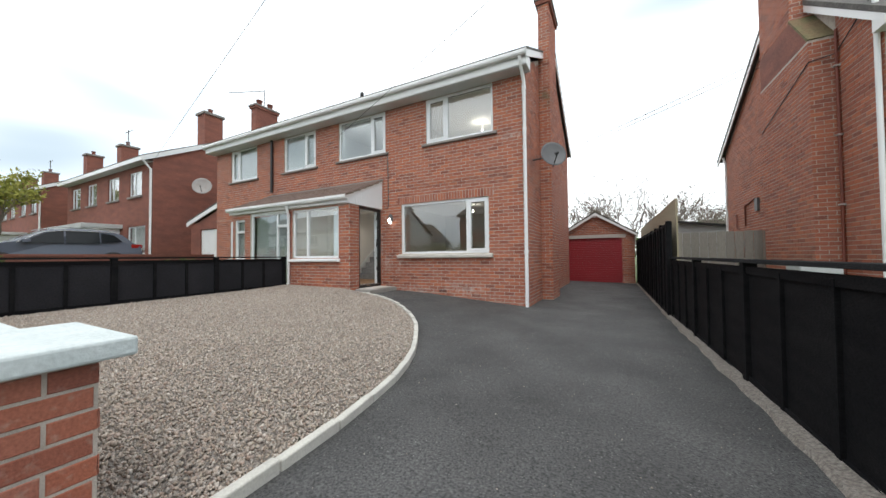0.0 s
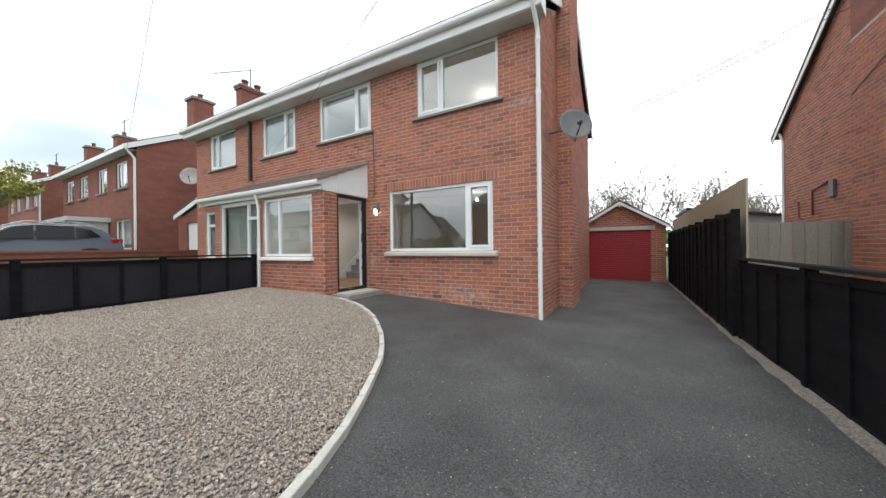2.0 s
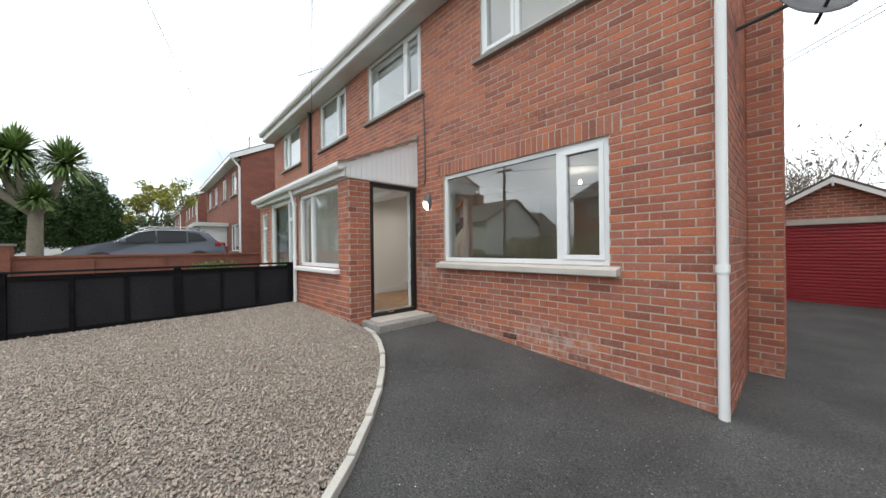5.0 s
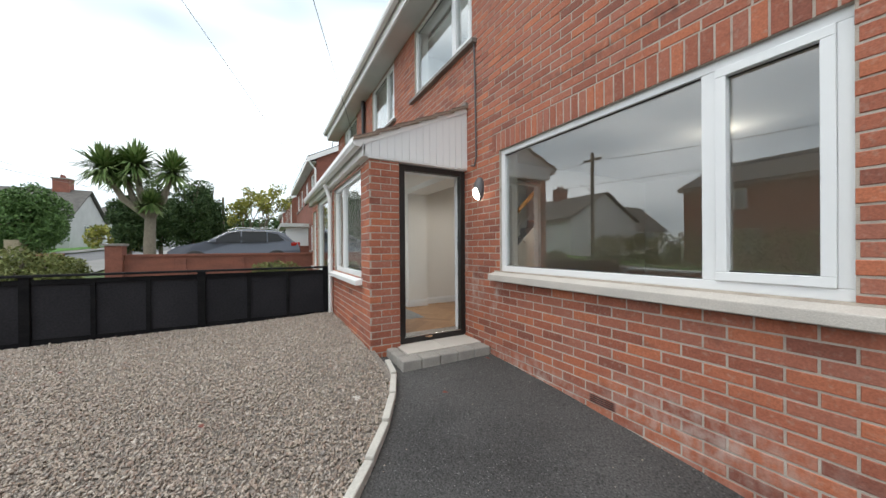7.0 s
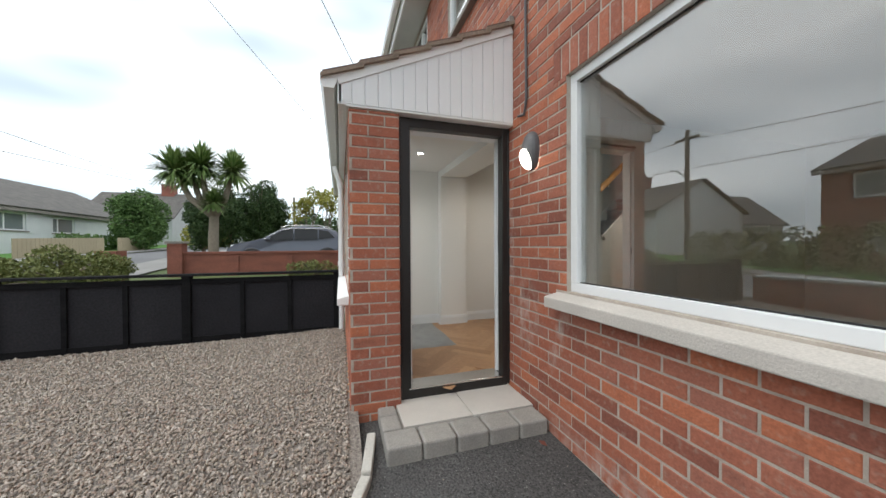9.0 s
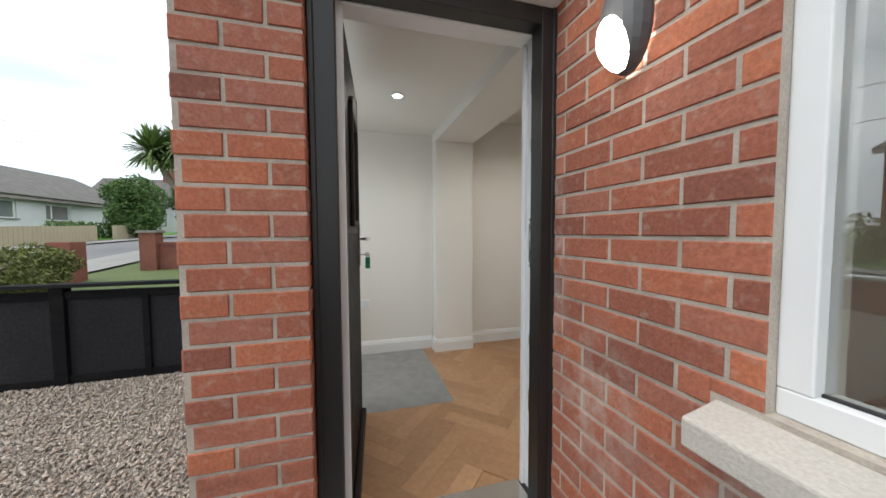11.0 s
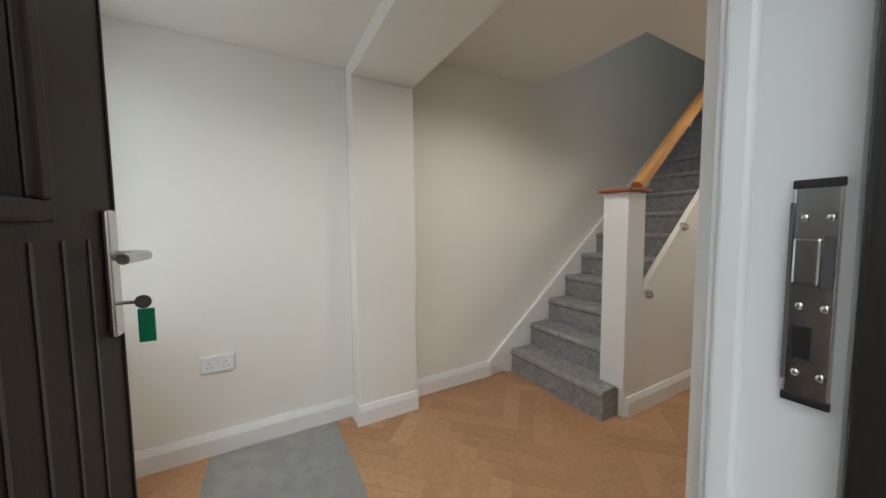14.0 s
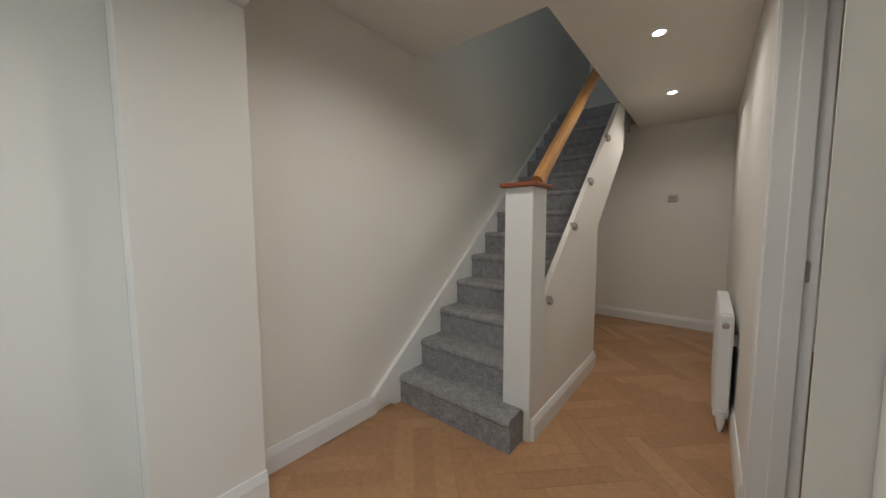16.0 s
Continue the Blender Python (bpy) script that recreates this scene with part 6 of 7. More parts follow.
# ---- neighbouring brick houses along the street ----
def brick_house(x0, x1, zb, label, eave=5.15):
    """A two-storey pair seen from the drive: walls with window openings, roof, verge, chimneys, porch."""
    h = thing("brick_house", label, "house")
    ze, zr = zb + eave, zb + eave + 2.0
    wins = []
    span = x1 - x0
    for f_ in (0.07, 0.29, 0.55, 0.78):
        wins.append((x0 + span * f_, x0 + span * f_ + 1.35, zb + 3.55, zb + 4.75))
    low = [(x1 - 2.6, x1 - 0.7, zb + 0.75, zb + 2.1), (x0 + 0.7, x0 + 2.6, zb + 0.75, zb + 2.1)]
    rows = wall_rows("y", 0.0, 0.14, cells(x0, x1, zb - 1, ze, wins + low))
    rows += [(x1 - 0.14, x1, 0.14, 7.3, zb - 1, ze), (x0, x0 + 0.14, 0.14, 7.3, zb - 1, ze), (x0, x1, 7.3, 7.44, zb - 1, ze)]
    link("wall", boxes("wall", rows), M_BRICKFAR, h)
    prism("gable", [(0.0, ze), (7.44, ze), (3.7, zr)], "x", x1 - 0.14, x1, M_BRICKFAR, h)
    slope("roof_slope", -0.4, ze, 3.7, zr + 0.05, x0 - 0.1, x1 + 0.12, 0.06, M_SLATE, "", "grey brown tiles", h)
    slope("roof_slope", 7.8, ze, 3.7, zr + 0.05, x0 - 0.1, x1 + 0.12, 0.06, M_SLATE, "", "grey brown tiles", h)
    slope("bargeboard", -0.4, ze - 0.2, 3.7, zr - 0.15, x1 + 0.1, x1 + 0.125, 0.2, M_WHITE, "", "white bargeboard", h)
    slope("bargeboard", 7.8, ze - 0.2, 3.7, zr - 0.15, x1 + 0.1, x1 + 0.125, 0.2, M_WHITE, "", "white bargeboard", h)
    box("fascia", x0 - 0.1, x1 + 0.1, -0.42, -0.36, ze - 0.16, ze + 0.02, M_WHITE, h)
    box("soffit", x0, x1, -0.36, 0.0, ze - 0.16, ze - 0.14, M_SOFFIT, h)
    for (a, b, c, d) in wins + low:
        w = thing("window", "white framed window", "")
        w.parent = h
        box("sill", a - 0.08, b + 0.08, -0.08, 0.05, c - 0.08, c, M_SLATESILL, w, bevel=0.004)
        box("frame", a, b, 0.05, 0.10, c, c + 0.06, M_UPVC, w, bevel=0)
        box("frame", a, b, 0.05, 0.10, d - 0.06, d, M_UPVC, w, bevel=0)
        for xx in (a, b - 0.06, a + (b - a) * 0.36):
            box("frame", xx, xx + 0.06, 0.049, 0.10, c + 0.06, d - 0.06, M_UPVC, w, bevel=0)
        box("pane", a + 0.06, b - 0.06, 0.075, 0.08, c + 0.06, d - 0.06, M_GLASS, w, bevel=0)
        box("blind", a + 0.06, b - 0.06, 0.16, 0.17, c + 0.06, d - 0.06, M_BLIND, w, bevel=0)
    tube("downpipe", [(x1 - 0.05, -0.38, ze - 0.1), (x1 - 0.05, -0.06, ze - 0.5), (x1 - 0.05, -0.06, zb - 0.2)], 0.05, M_WHITE, h)
    mid = (x0 + x1) / 2
    box("porch_wall", mid - 2.2, mid + 2.2, -1.25, 0.0, zb - 0.5, zb + 1.0, M_BRICKFAR, h)
    box("porch_glazing", mid - 2.1, mid + 2.1, -1.2, -0.02, zb + 1.0, zb + 2.05, M_UPVC, h)
    for k in range(6):
        box("porch_pane", mid - 2.0 + k * 0.69, mid - 1.42 + k * 0.69, -1.215, -1.2, zb + 1.08, zb + 1.95, M_CARGLASS, h, bevel=0)
    box("porch_roof", mid - 2.4, mid + 2.4, -1.45, 0.0, zb + 2.05, zb + 2.25, M_SOFFIT, h)
    for cx in (x1 - 0.45, x0 + 0.45):
        st = box("chimney", cx - 0.4, cx + 0.3, 2.2, 3.1, zr - 1.2, zr + 1.0, M_BRICKFAR, h)
        box("capping", cx - 0.47, cx + 0.37, 2.13, 3.17, zr + 1.0, zr + 1.12, M_SLATESILL, st)
        lathe("pot", [(0.12, 0), (0.1, 0.25), (0.14, 0.3)], (cx - 0.05, 2.65, zr + 1.12), (0, 0, 1), M_RUST, st, sides=10)
    tube("aerial", [(x0 + 0.6, 2.6, zr + 1.0), (x0 + 0.6, 2.6, zr + 2.2)], 0.03, M_PLASTICG, h, sides=5)
    tube("aerial", [(x0 + 0.1, 2.6, zr + 2.1), (x0 + 1.3, 2.6, zr + 2.1)], 0.02, M_PLASTICG, h, sides=5)
    return h


brick_house(-28.2, -17.1, 0.62, "pair of red brick semi-detached houses further along the street")
brick_house(-44.5, -33.4, 0.95, "third pair of red brick houses along the street")
brick_house(-61.0, -50.0, 1.2, "distant pair of red brick houses along the street")
dish((-17.08, 1.9, 4.6), (-16.6, 1.8, 4.75), (0.75, -0.6, 0.2), 0.42, M_DISHPALE, "pale satellite dish on the brick gable")
dish((-11.9, 1.2, 4.1), (-12.35, 1.0, 4.45), (0.3, -0.9, 0.2), 0.42, M_DISHPALE, "rusty pale satellite dish on the gable of the attached house")

ng = thing("lean_to_garage", "brick lean-to with a white roller door beside the attached house", "garage")
link("wall", boxes("wall", wall_rows("y", 1.0, 0.12, cells(-15.9, -11.86, 0.0, 2.6, [(-15.1, -13.2, 0.0, 2.45)])) + [(-15.9, -15.78, 1.12, 6, 0, 2.6)]), M_BRICKFAR, ng)
prism("gable", [(-15.9, 2.6), (-11.86, 2.6), (-11.86, 3.75)], "y", 1.0, 1.12, M_BRICKFAR, ng)
prism("bargeboard", [(-16.1, 2.62), (-11.86, 3.82), (-11.86, 4.0), (-16.1, 2.80)], "y", 0.9, 0.95, M_WHITE, ng)
prism("roof_slope", [(-16.1, 2.81), (-11.86, 4.01), (-11.86, 4.07), (-16.1, 2.87)], "y", 0.9, 6.0, M_SLATE, ng)
for k in range(24):
    box("slat", -15.1, -13.2, 1.06, 1.08, 0.5 + k * 0.08, 0.578 + k * 0.08, M_WHITE, ng, bevel=0)

# red garden wall, car
rw = thing("garden_wall", "low red brick garden wall with piers", "wall", kind="structure")
box("wall_core", -14.0, -13.8, -6.0, 0.9, 0.2, 1.22, M_BRICKFAR, rw, bevel=0)
box("coping", -14.03, -13.77, -6.0, 0.9, 1.22, 1.30, M_BRICKFAR, rw)
for y in (-4.6, -3.0, -1.4):
    box("pier", -13.8, -13.74, y - 0.15, y + 0.15, 0.2, 1.16, M_BRICKFAR, rw)
box("gate_pier", -14.05, -13.65, -6.34, -5.96, 0.2, 1.56, M_BRICKFAR, rw)
box("pier_cap", -14.09, -13.61, -6.38, -5.92, 1.56, 1.63, M_SLATESILL, rw)
box("gate_pier", -12.3, -11.85, -7.06, -6.64, 0.2, 1.36, M_BRICKFAR, rw)
box("street_wall", -11.8, -6.3, -6.75, -6.5, 0.1, 0.8, M_BRICKFAR, rw)
box("street_wall", -22.0, -14.9, -6.6, -6.4, 0.2, 1.2, M_BRICKFAR, rw)


def car(x, y, z, heading):
    """An estate SUV, 4.5 m long, nose towards its +x axis."""
    c = thing("car", "parked slate blue grey crossover car with dark windows", "car")
    prof = [(-2.2, 0.35), (-2.22, 0.75), (-2.15, 1.02), (-1.95, 1.10), (-1.65, 1.42), (-1.2, 1.56), (-0.3, 1.60), (0.35, 1.50), (1.05, 1.10), (1.35, 1.02), (1.95, 0.88), (2.2, 0.70), (2.25, 0.45), (2.15, 0.28), (-2.0, 0.28)]
    bm = bmesh.new()
    rings = []
    for w, inset in ((-0.9, 1.0), (-0.86, 1.0), (0.86, 1.0), (0.9, 1.0)):
        ring = []
        for px, pz in prof:
            lean = 0.16 * max(0, pz - 0.95) / 0.6
            yy = (abs(w) - lean - (0.04 if abs(w) > 0.88 else 0)) * (1 if w > 0 else -1)
            if abs(w) > 0.88:
                yy = (0.9 - lean) * (1 if w > 0 else -1)
                ring.append(bm.verts.new((px * 0.985, yy, 0.92 + (pz - 0.92) * 0.94)))
            else:
                ring.append(bm.verts.new((px, (0.82 - lean) * (1 if w > 0 else -1), pz)))
        rings.append(ring)
    n_ = len(prof)
    for a, b in zip(rings, rings[1:]):
        for i in range(n_):
            bm.faces.new((a[i], a[(i + 1) % n_], b[(i + 1) % n_], b[i]))
    bm.faces.new(rings[0][::-1])
    bm.faces.new(rings[-1])
    bmesh.ops.recalc_face_normals(bm, faces=bm.faces[:])
    me = bpy.data.meshes.new("body")
    bm.to_mesh(me)
    bm.free()
    link("body", me, M_CARPAINT, c)
    for s in (-1, 1):
        y_ = s * 0.815
        for nm, pts in (("front_window", [(-0.05, 1.04), (0.92, 1.06), (0.36, 1.40), (-0.05, 1.50)]), ("rear_window", [(-0.95, 1.06), (-0.1, 1.04), (-0.1, 1.50), (-0.95, 1.50)]), ("quarter_window", [(-1.6, 1.14), (-1.0, 1.08), (-1.0, 1.45), (-1.35, 1.40)])):
            vs = []
            for (px, pz) in pts:
                ln = 0.9 - 0.16 * max(0, pz - 0.95) / 0.6
                vs += [(px, s * (ln + 0.006), pz), (px, s * (ln - 0.03), pz)]
            pydata(nm, vs, [(0, 2, 4, 6), (1, 7, 5, 3), (0, 1, 3, 2), (2, 3, 5, 4), (4, 5, 7, 6), (6, 7, 1, 0)], M_CARGLASS, c)
        tube("roof_rail", [(-1.4, s * 0.72, 1.56), (-1.0, s * 0.72, 1.63), (0.1, s * 0.72, 1.62), (0.4, s * 0.72, 1.53)], 0.018, M_CHROME, c, sides=6)
        tube("window_trim", [(-1.55, s * 0.80, 1.50), (-0.9, s * 0.775, 1.50), (-0.05, s * 0.775, 1.50), (0.4, s * 0.79, 1.43), (1.0, s * 0.885, 1.06)], 0.012, M_CHROME, c, sides=6)
        box("mirror", 0.72, 0.9, s * 0.9 - 0.02, s * 1.06, 1.04, 1.17, M_CARPAINT, c, bevel=0.03)
        box("headlight", 1.75, 2.1, s * 0.62 - 0.18, s * 0.62 + 0.18, 0.72, 0.86, M_LENS, c, bevel=0.03)
        box("tail_light", -2.2, -1.85, s * 0.68 - 0.2, s * 0.68 + 0.2, 0.90, 1.06, M_REDLENS, c, bevel=0.03)
        for wx in (-1.32, 1.38):
            wh = lathe("wheel", [(0.20, -0.1), (0.32, -0.1), (0.345, -0.06), (0.345, 0.06), (0.32, 0.1), (0.20, 0.1)], (wx, s * 0.80, 0.345), (0, 1, 0), M_TYRE, c)
            lathe("rim", [(0.05, 0.09), (0.2, 0.095), (0.215, 0.105), (0.215, -0.105), (0.2, -0.095), (0.05, -0.09)], (wx, s * 0.80, 0.345), (0, 1, 0), M_CHROME, wh)
            lathe("arch", [(0.36, -0.08), (0.40, -0.08), (0.40, 0.112), (0.36, 0.112)], (wx, s * 0.80, 0.345), (0, 1, 0), M_BLACKPL, c)
    box("sill_trim", -1.0, 1.0, -0.905, 0.905, 0.28, 0.40, M_BLACKPL, c, bevel=0.02)
    c.matrix_basis = pose(x, y, z, 0, 0, heading)
    return c


car(-16.4, -3.1, gz(-16.4, -3.1) + 0.0, -90)


# ---- planting ----
def leaf_cloud(name, blobs, count, size, material, seed, parent=None, label="", category="", kind="", flat=False, thin=1.0):
    """Many small leaves scattered through overlapping lumps: blobs of (centre, radii)."""
    r = np.random.RandomState(seed)
    vol = np.array([b[1][0] * b[1][1] * b[1][2] for b in blobs]) ** 0.67
    pick = r.choice(len(blobs), count, p=vol / vol.sum())
    c = np.array([b[0] for b in blobs])[pick]
    rad = np.array([b[1] for b in blobs])[pick]
    d = r.normal(size=(count, 3))
    d /= np.linalg.norm(d, axis=1, keepdims=True)
    dist = r.uniform(0.55, 1.06, (count, 1)) ** 0.7
    p = c + d * rad * dist
    a = r.normal(size=(count, 3)) * (np.array([1, 1, 0.35]) if flat else 1)
    a /= np.linalg.norm(a, axis=1, keepdims=True)
    b = np.cross(a, r.normal(size=(count, 3)))
    b /= np.linalg.norm(b, axis=1, keepdims=True)
    s = size * r.uniform(0.55, 1.35, (count, 1))
    quad = np.stack([p - a * s, p + b * s * 0.45 * thin, p + a * s, p - b * s * 0.45 * thin], 1).reshape(-1, 3)
    me = bpy.data.meshes.new(name)
    me.vertices.add(len(quad))
    me.vertices.foreach_set("co", quad.ravel())
    me.loops.add(count * 4)
    me.loops.foreach_set("vertex_index", np.arange(count * 4))
    me.polygons.add(count)
    me.polygons.foreach_set("loop_start", np.arange(0, count * 4, 4))
    me.update(calc_edges=True)
    return link(name, me, material, parent, label, category, kind)


def blobs_in(centre, radii, n, size, seed):
    r = random.Random(seed)
    out = []
    for _ in range(n):
        while True:
            p = [r.uniform(-1, 1) for _ in range(3)]
            if sum(v * v for v in p) < 1:
                break
        out.append(([centre[i] + p[i] * radii[i] for i in range(3)], [size * r.uniform(0.7, 1.3)] * 3))
    return out


def branch_tree(name, x, y, zb, height, spread, seed, label, trunk_r=0.12, depth=4, leaves=0, leaf_mat=None, leaf_size=0.05, bark=None, stems=1):
    """A tree of tapering limbs; leaves, if any, sit at the twig ends."""
    r = random.Random(seed)
    t = thing(name, label, "tree")
    segs, ends = [], []

    def grow(p, d, length, rad, level):
        q = p + d * length
        mid = (p + q) / 2 + Vector((r.uniform(-1, 1), r.uniform(-1, 1), 0)) * length * 0.06
        segs.append((p, mid, q, rad, rad * 0.62, level))
        if level >= depth:
            ends.append(q)
            return
        for _ in range(r.choice((2, 3, 3)) if level else 4):
            nd = (d + Vector((r.uniform(-1, 1), r.uniform(-1, 1), r.uniform(-0.15, 0.7))) * spread).normalized()
            grow(q if r.random() < 0.75 else mid, nd, length * r.uniform(0.62, 0.85), rad * 0.58, level + 1)

    for s in range(stems):
        lean = Vector((r.uniform(-0.3, 0.3), r.uniform(-0.3, 0.3), 1)).normalized() if stems > 1 else Vector((r.uniform(-0.08, 0.08), r.uniform(-0.08, 0.08), 1)).normalized()
        grow(Vector((x + (s - stems / 2) * 0.25 * (stems > 1), y, zb)), lean, height * 0.34, trunk_r, 0)
    for trunk_only in (True, False):
        vs, fs = [], []
        for p, m, q, ra, rb, lv in segs:
            if (lv == 0) != trunk_only:
                continue
            d = (q - p).normalized()
            u = d.cross(Vector((0.3, 0.9, 0.1))).normalized()
            v = d.cross(u)
            n = 7 if lv < 2 else 4
            k = len(vs)
            for c, rr in ((p, ra), (m, (ra + rb) / 2), (q, rb)):
                rr = max(rr, 0.006)
                vs += [c + (u * math.cos(6.283 * i / n) + v * math.sin(6.283 * i / n)) * rr for i in range(n)]
            for L in range(2):
                fs += [(k + L * n + i, k + L * n + (i + 1) % n, k + (L + 1) * n + (i + 1) % n, k + (L + 1) * n + i) for i in range(n)]
        pydata("trunk" if trunk_only else "limb", vs, fs, bark or M_BARK, t, smooth=True)
    if leaves:
        leaf_cloud("crown", [(list(e), [height * 0.07] * 3) for e in ends], leaves, leaf_size, leaf_mat, seed, t)
    return t


def bush(name, centre, radii, count, size, material, seed, label, lumps=26, trunk=True):
    b = thing(name, label, "bush")
    bl = blobs_in(centre, [v * 0.72 for v in radii], lumps, min(radii) * 0.38, seed)
    leaf_cloud("crown", bl, count, size, material, seed, b)
    # dark inner wood so that gaps do not show straight through
    vs, fs = [], []
    tube("trunk", [(centre[0], centre[1], centre[2] - radii[2]), (centre[0] + 0.05, centre[1], centre[2]), (centre[0], centre[1] + 0.05, centre[2] + radii[2] * 0.6)], 0.09, M_BARK, b, taper=0.02)
    r = random.Random(seed)
    for _ in range(9):
        e = Vector((r.uniform(-0.7, 0.7) * radii[0], r.uniform(-0.7, 0.7) * radii[1], r.uniform(-0.2, 0.8) * radii[2])) + Vector(centre)
        tube("limb", [(centre[0], centre[1], centre[2] - radii[2] * 0.4), (Vector(centre) * 0.5 + e * 0.5), e], 0.04, M_BARK, b, taper=0.008, sides=5)
    return b


# cabbage palm
palm = thing("cabbage_palm", "cabbage palm with a forked trunk and spiky leaf heads", "tree")
PXm, PYm, PZ = -16.3, -5.95, gz(-16.3, -5.95)
heads = [(PXm + 0.1, -7.15, 4.3), (PXm, -6.34, 4.55), (PXm - 0.1, -5.3, 4.4), (PXm + 0.3, -5.84, 3.1), (PXm - 0.2, -6.7, 4.2)]
tube("trunk", [(PXm, PYm, PZ - 0.1), (PXm + 0.02, PYm, PZ + 1.0), (PXm, PYm + 0.03, PZ + 2.0)], 0.20, M_PALMBARK, palm, taper=0.16)
for hx, hy, hz in heads:
    tube("fork", [(PXm, PYm + 0.03, PZ + 1.9), (PXm + (hx - PXm) * 0.55, PYm + (hy - PYm) * 0.6, PZ + 1.9 + (hz - PZ - 1.9) * 0.4), (hx, hy, hz)], 0.14, M_PALMBARK, palm, taper=0.08)
r_ = random.Random(5)
for n_, (hx, hy, hz) in enumerate(heads):
    vs, fs = [], []
    for k in range(420):
        th, el = r_.uniform(0, 6.283), r_.uniform(-0.75, 1.45)
        d = Vector((math.cos(th) * math.cos(el), math.sin(th) * math.cos(el), math.sin(el)))
        L = r_.uniform(0.75, 1.12) * (0.62 if n_ == 3 else 1)
        s = d.cross(Vector((0, 0, 1))).normalized() * 0.025
        a, b, c = Vector((hx, hy, hz)), Vector((hx, hy, hz)) + d * L * 0.6, Vector((hx, hy, hz)) + d * L - Vector((0, 0, 0.16 * L * max(0, math.cos(el))))
        q = len(vs)
        vs += [a - s, a + s, b + s * 1.2, b - s * 1.2, c]
        fs += [(q, q + 1, q + 2, q + 3), (q + 3, q + 2, q + 4)]
    pydata("leaf_head", vs, fs, M_PALMLEAF, palm)

# conifers and shrubs behind the palm
for n_, (x, y, hgt, rad) in enumerate(((-20.3, -6.5, 4.0, 0.95), (-21.2, -5.4, 4.5, 1.15), (-22.3, -4.9, 4.3, 0.95), (-19.6, -7.4, 3.5, 0.8))):
    zb = gz(x, y)
    bush("conifer", (x, y, zb + hgt * 0.5), (rad, rad, hgt * 0.55), 16000, 0.06, M_CONIFER, 20 + n_, "dense dark green conifer", lumps=40)
bush("round_shrub", (-28.8, -14.2, 3.2), (1.75, 1.75, 2.2), 18000, 0.09, M_BUSH, 31, "large rounded dark green shrub across the street", lumps=44)
bush("garden_shrub", (-33.0, -11.5, gz(-33, -11) + 0.9), (2.0, 2.5, 1.2), 3000, 0.13, M_YELLOW, 32, "yellow green garden shrubs", lumps=24)
bush("garden_shrub", (-30.0, -10.6, gz(-30, -10) + 0.4), (0.8, 0.8, 0.5), 1200, 0.08, M_HEDGE, 33, "low clipped shrub by the footpath", lumps=14)
bush("hedge", (-9.2, -6.05, 0.86), (2.7, 0.75, 0.58), 24000, 0.034, M_HEDGE, 34, "low spreading juniper hedge behind the fence", lumps=60)
bush("flower_bush", (-10.2, -1.9, 0.80), (0.8, 0.8, 0.38), 5000, 0.03, M_HEDGE, 35, "low green bush in the next front garden", lumps=22)
branch_tree("autumn_tree", -31.0, -2.2, gz(-31, -2), 5.2, 0.6, 41, "slender tree with thinning yellow leaves", 0.09, 4, 1500, M_YELLOW, 0.12)
branch_tree("autumn_tree", -25.0, 0.0 - 3.0, gz(-25, -3), 3.6, 0.6, 42, "small tree with yellow green leaves", 0.07, 4, 1500, M_YELLOW, 0.10)
for n_, (x, y, hgt) in enumerate(((0.5, 20.5, 5.4), (2.6, 19.5, 6.3), (4.4, 21.0, 5.8), (6.4, 20.0, 5.0), (-0.8, 22.0, 5.6), (8.5, 23.0, 5.0))):
    branch_tree("bare_tree", x, y, -0.2, hgt, 0.75, 50 + n_, "bare autumn tree with a few last leaves", 0.075, 5, 110, M_BARK, 0.10, M_TWIG, stems=3)
bush("evergreen", (7.8, 24.0, 1.9), (3.2, 1.8, 1.9), 6000, 0.16, M_BUSH, 61, "dark evergreen hedge behind the outbuilding", lumps=40)
bush("evergreen", (-3.0, 26.0, 1.6), (3.5, 1.8, 1.8), 4500, 0.16, M_CONIFER, 62, "dark evergreen hedge far behind the garage", lumps=40)

# far wood at the end of the street
far = [([-70 + RNG.uniform(-6, 6), -14 + k * 1.6, 3.0 + RNG.uniform(0, 2.5)], [2.4, 2.0, 3.2]) for k in range(16)]
leaf_cloud("far_trees", far, 6000, 0.45, M_CONIFER, 71, None, "distant belt of trees at the end of the street", "trees", "stuff")
back = [([-60 + k * 3.2, 48 + RNG.uniform(-3, 3), 1.5 + RNG.uniform(0, 1.5)], [2.6, 2.0, 2.6]) for k in range(40)]
leaf_cloud("far_trees", back, 9000, 0.4, M_BUSH, 72, None, "distant belt of trees behind the gardens", "trees", "stuff")


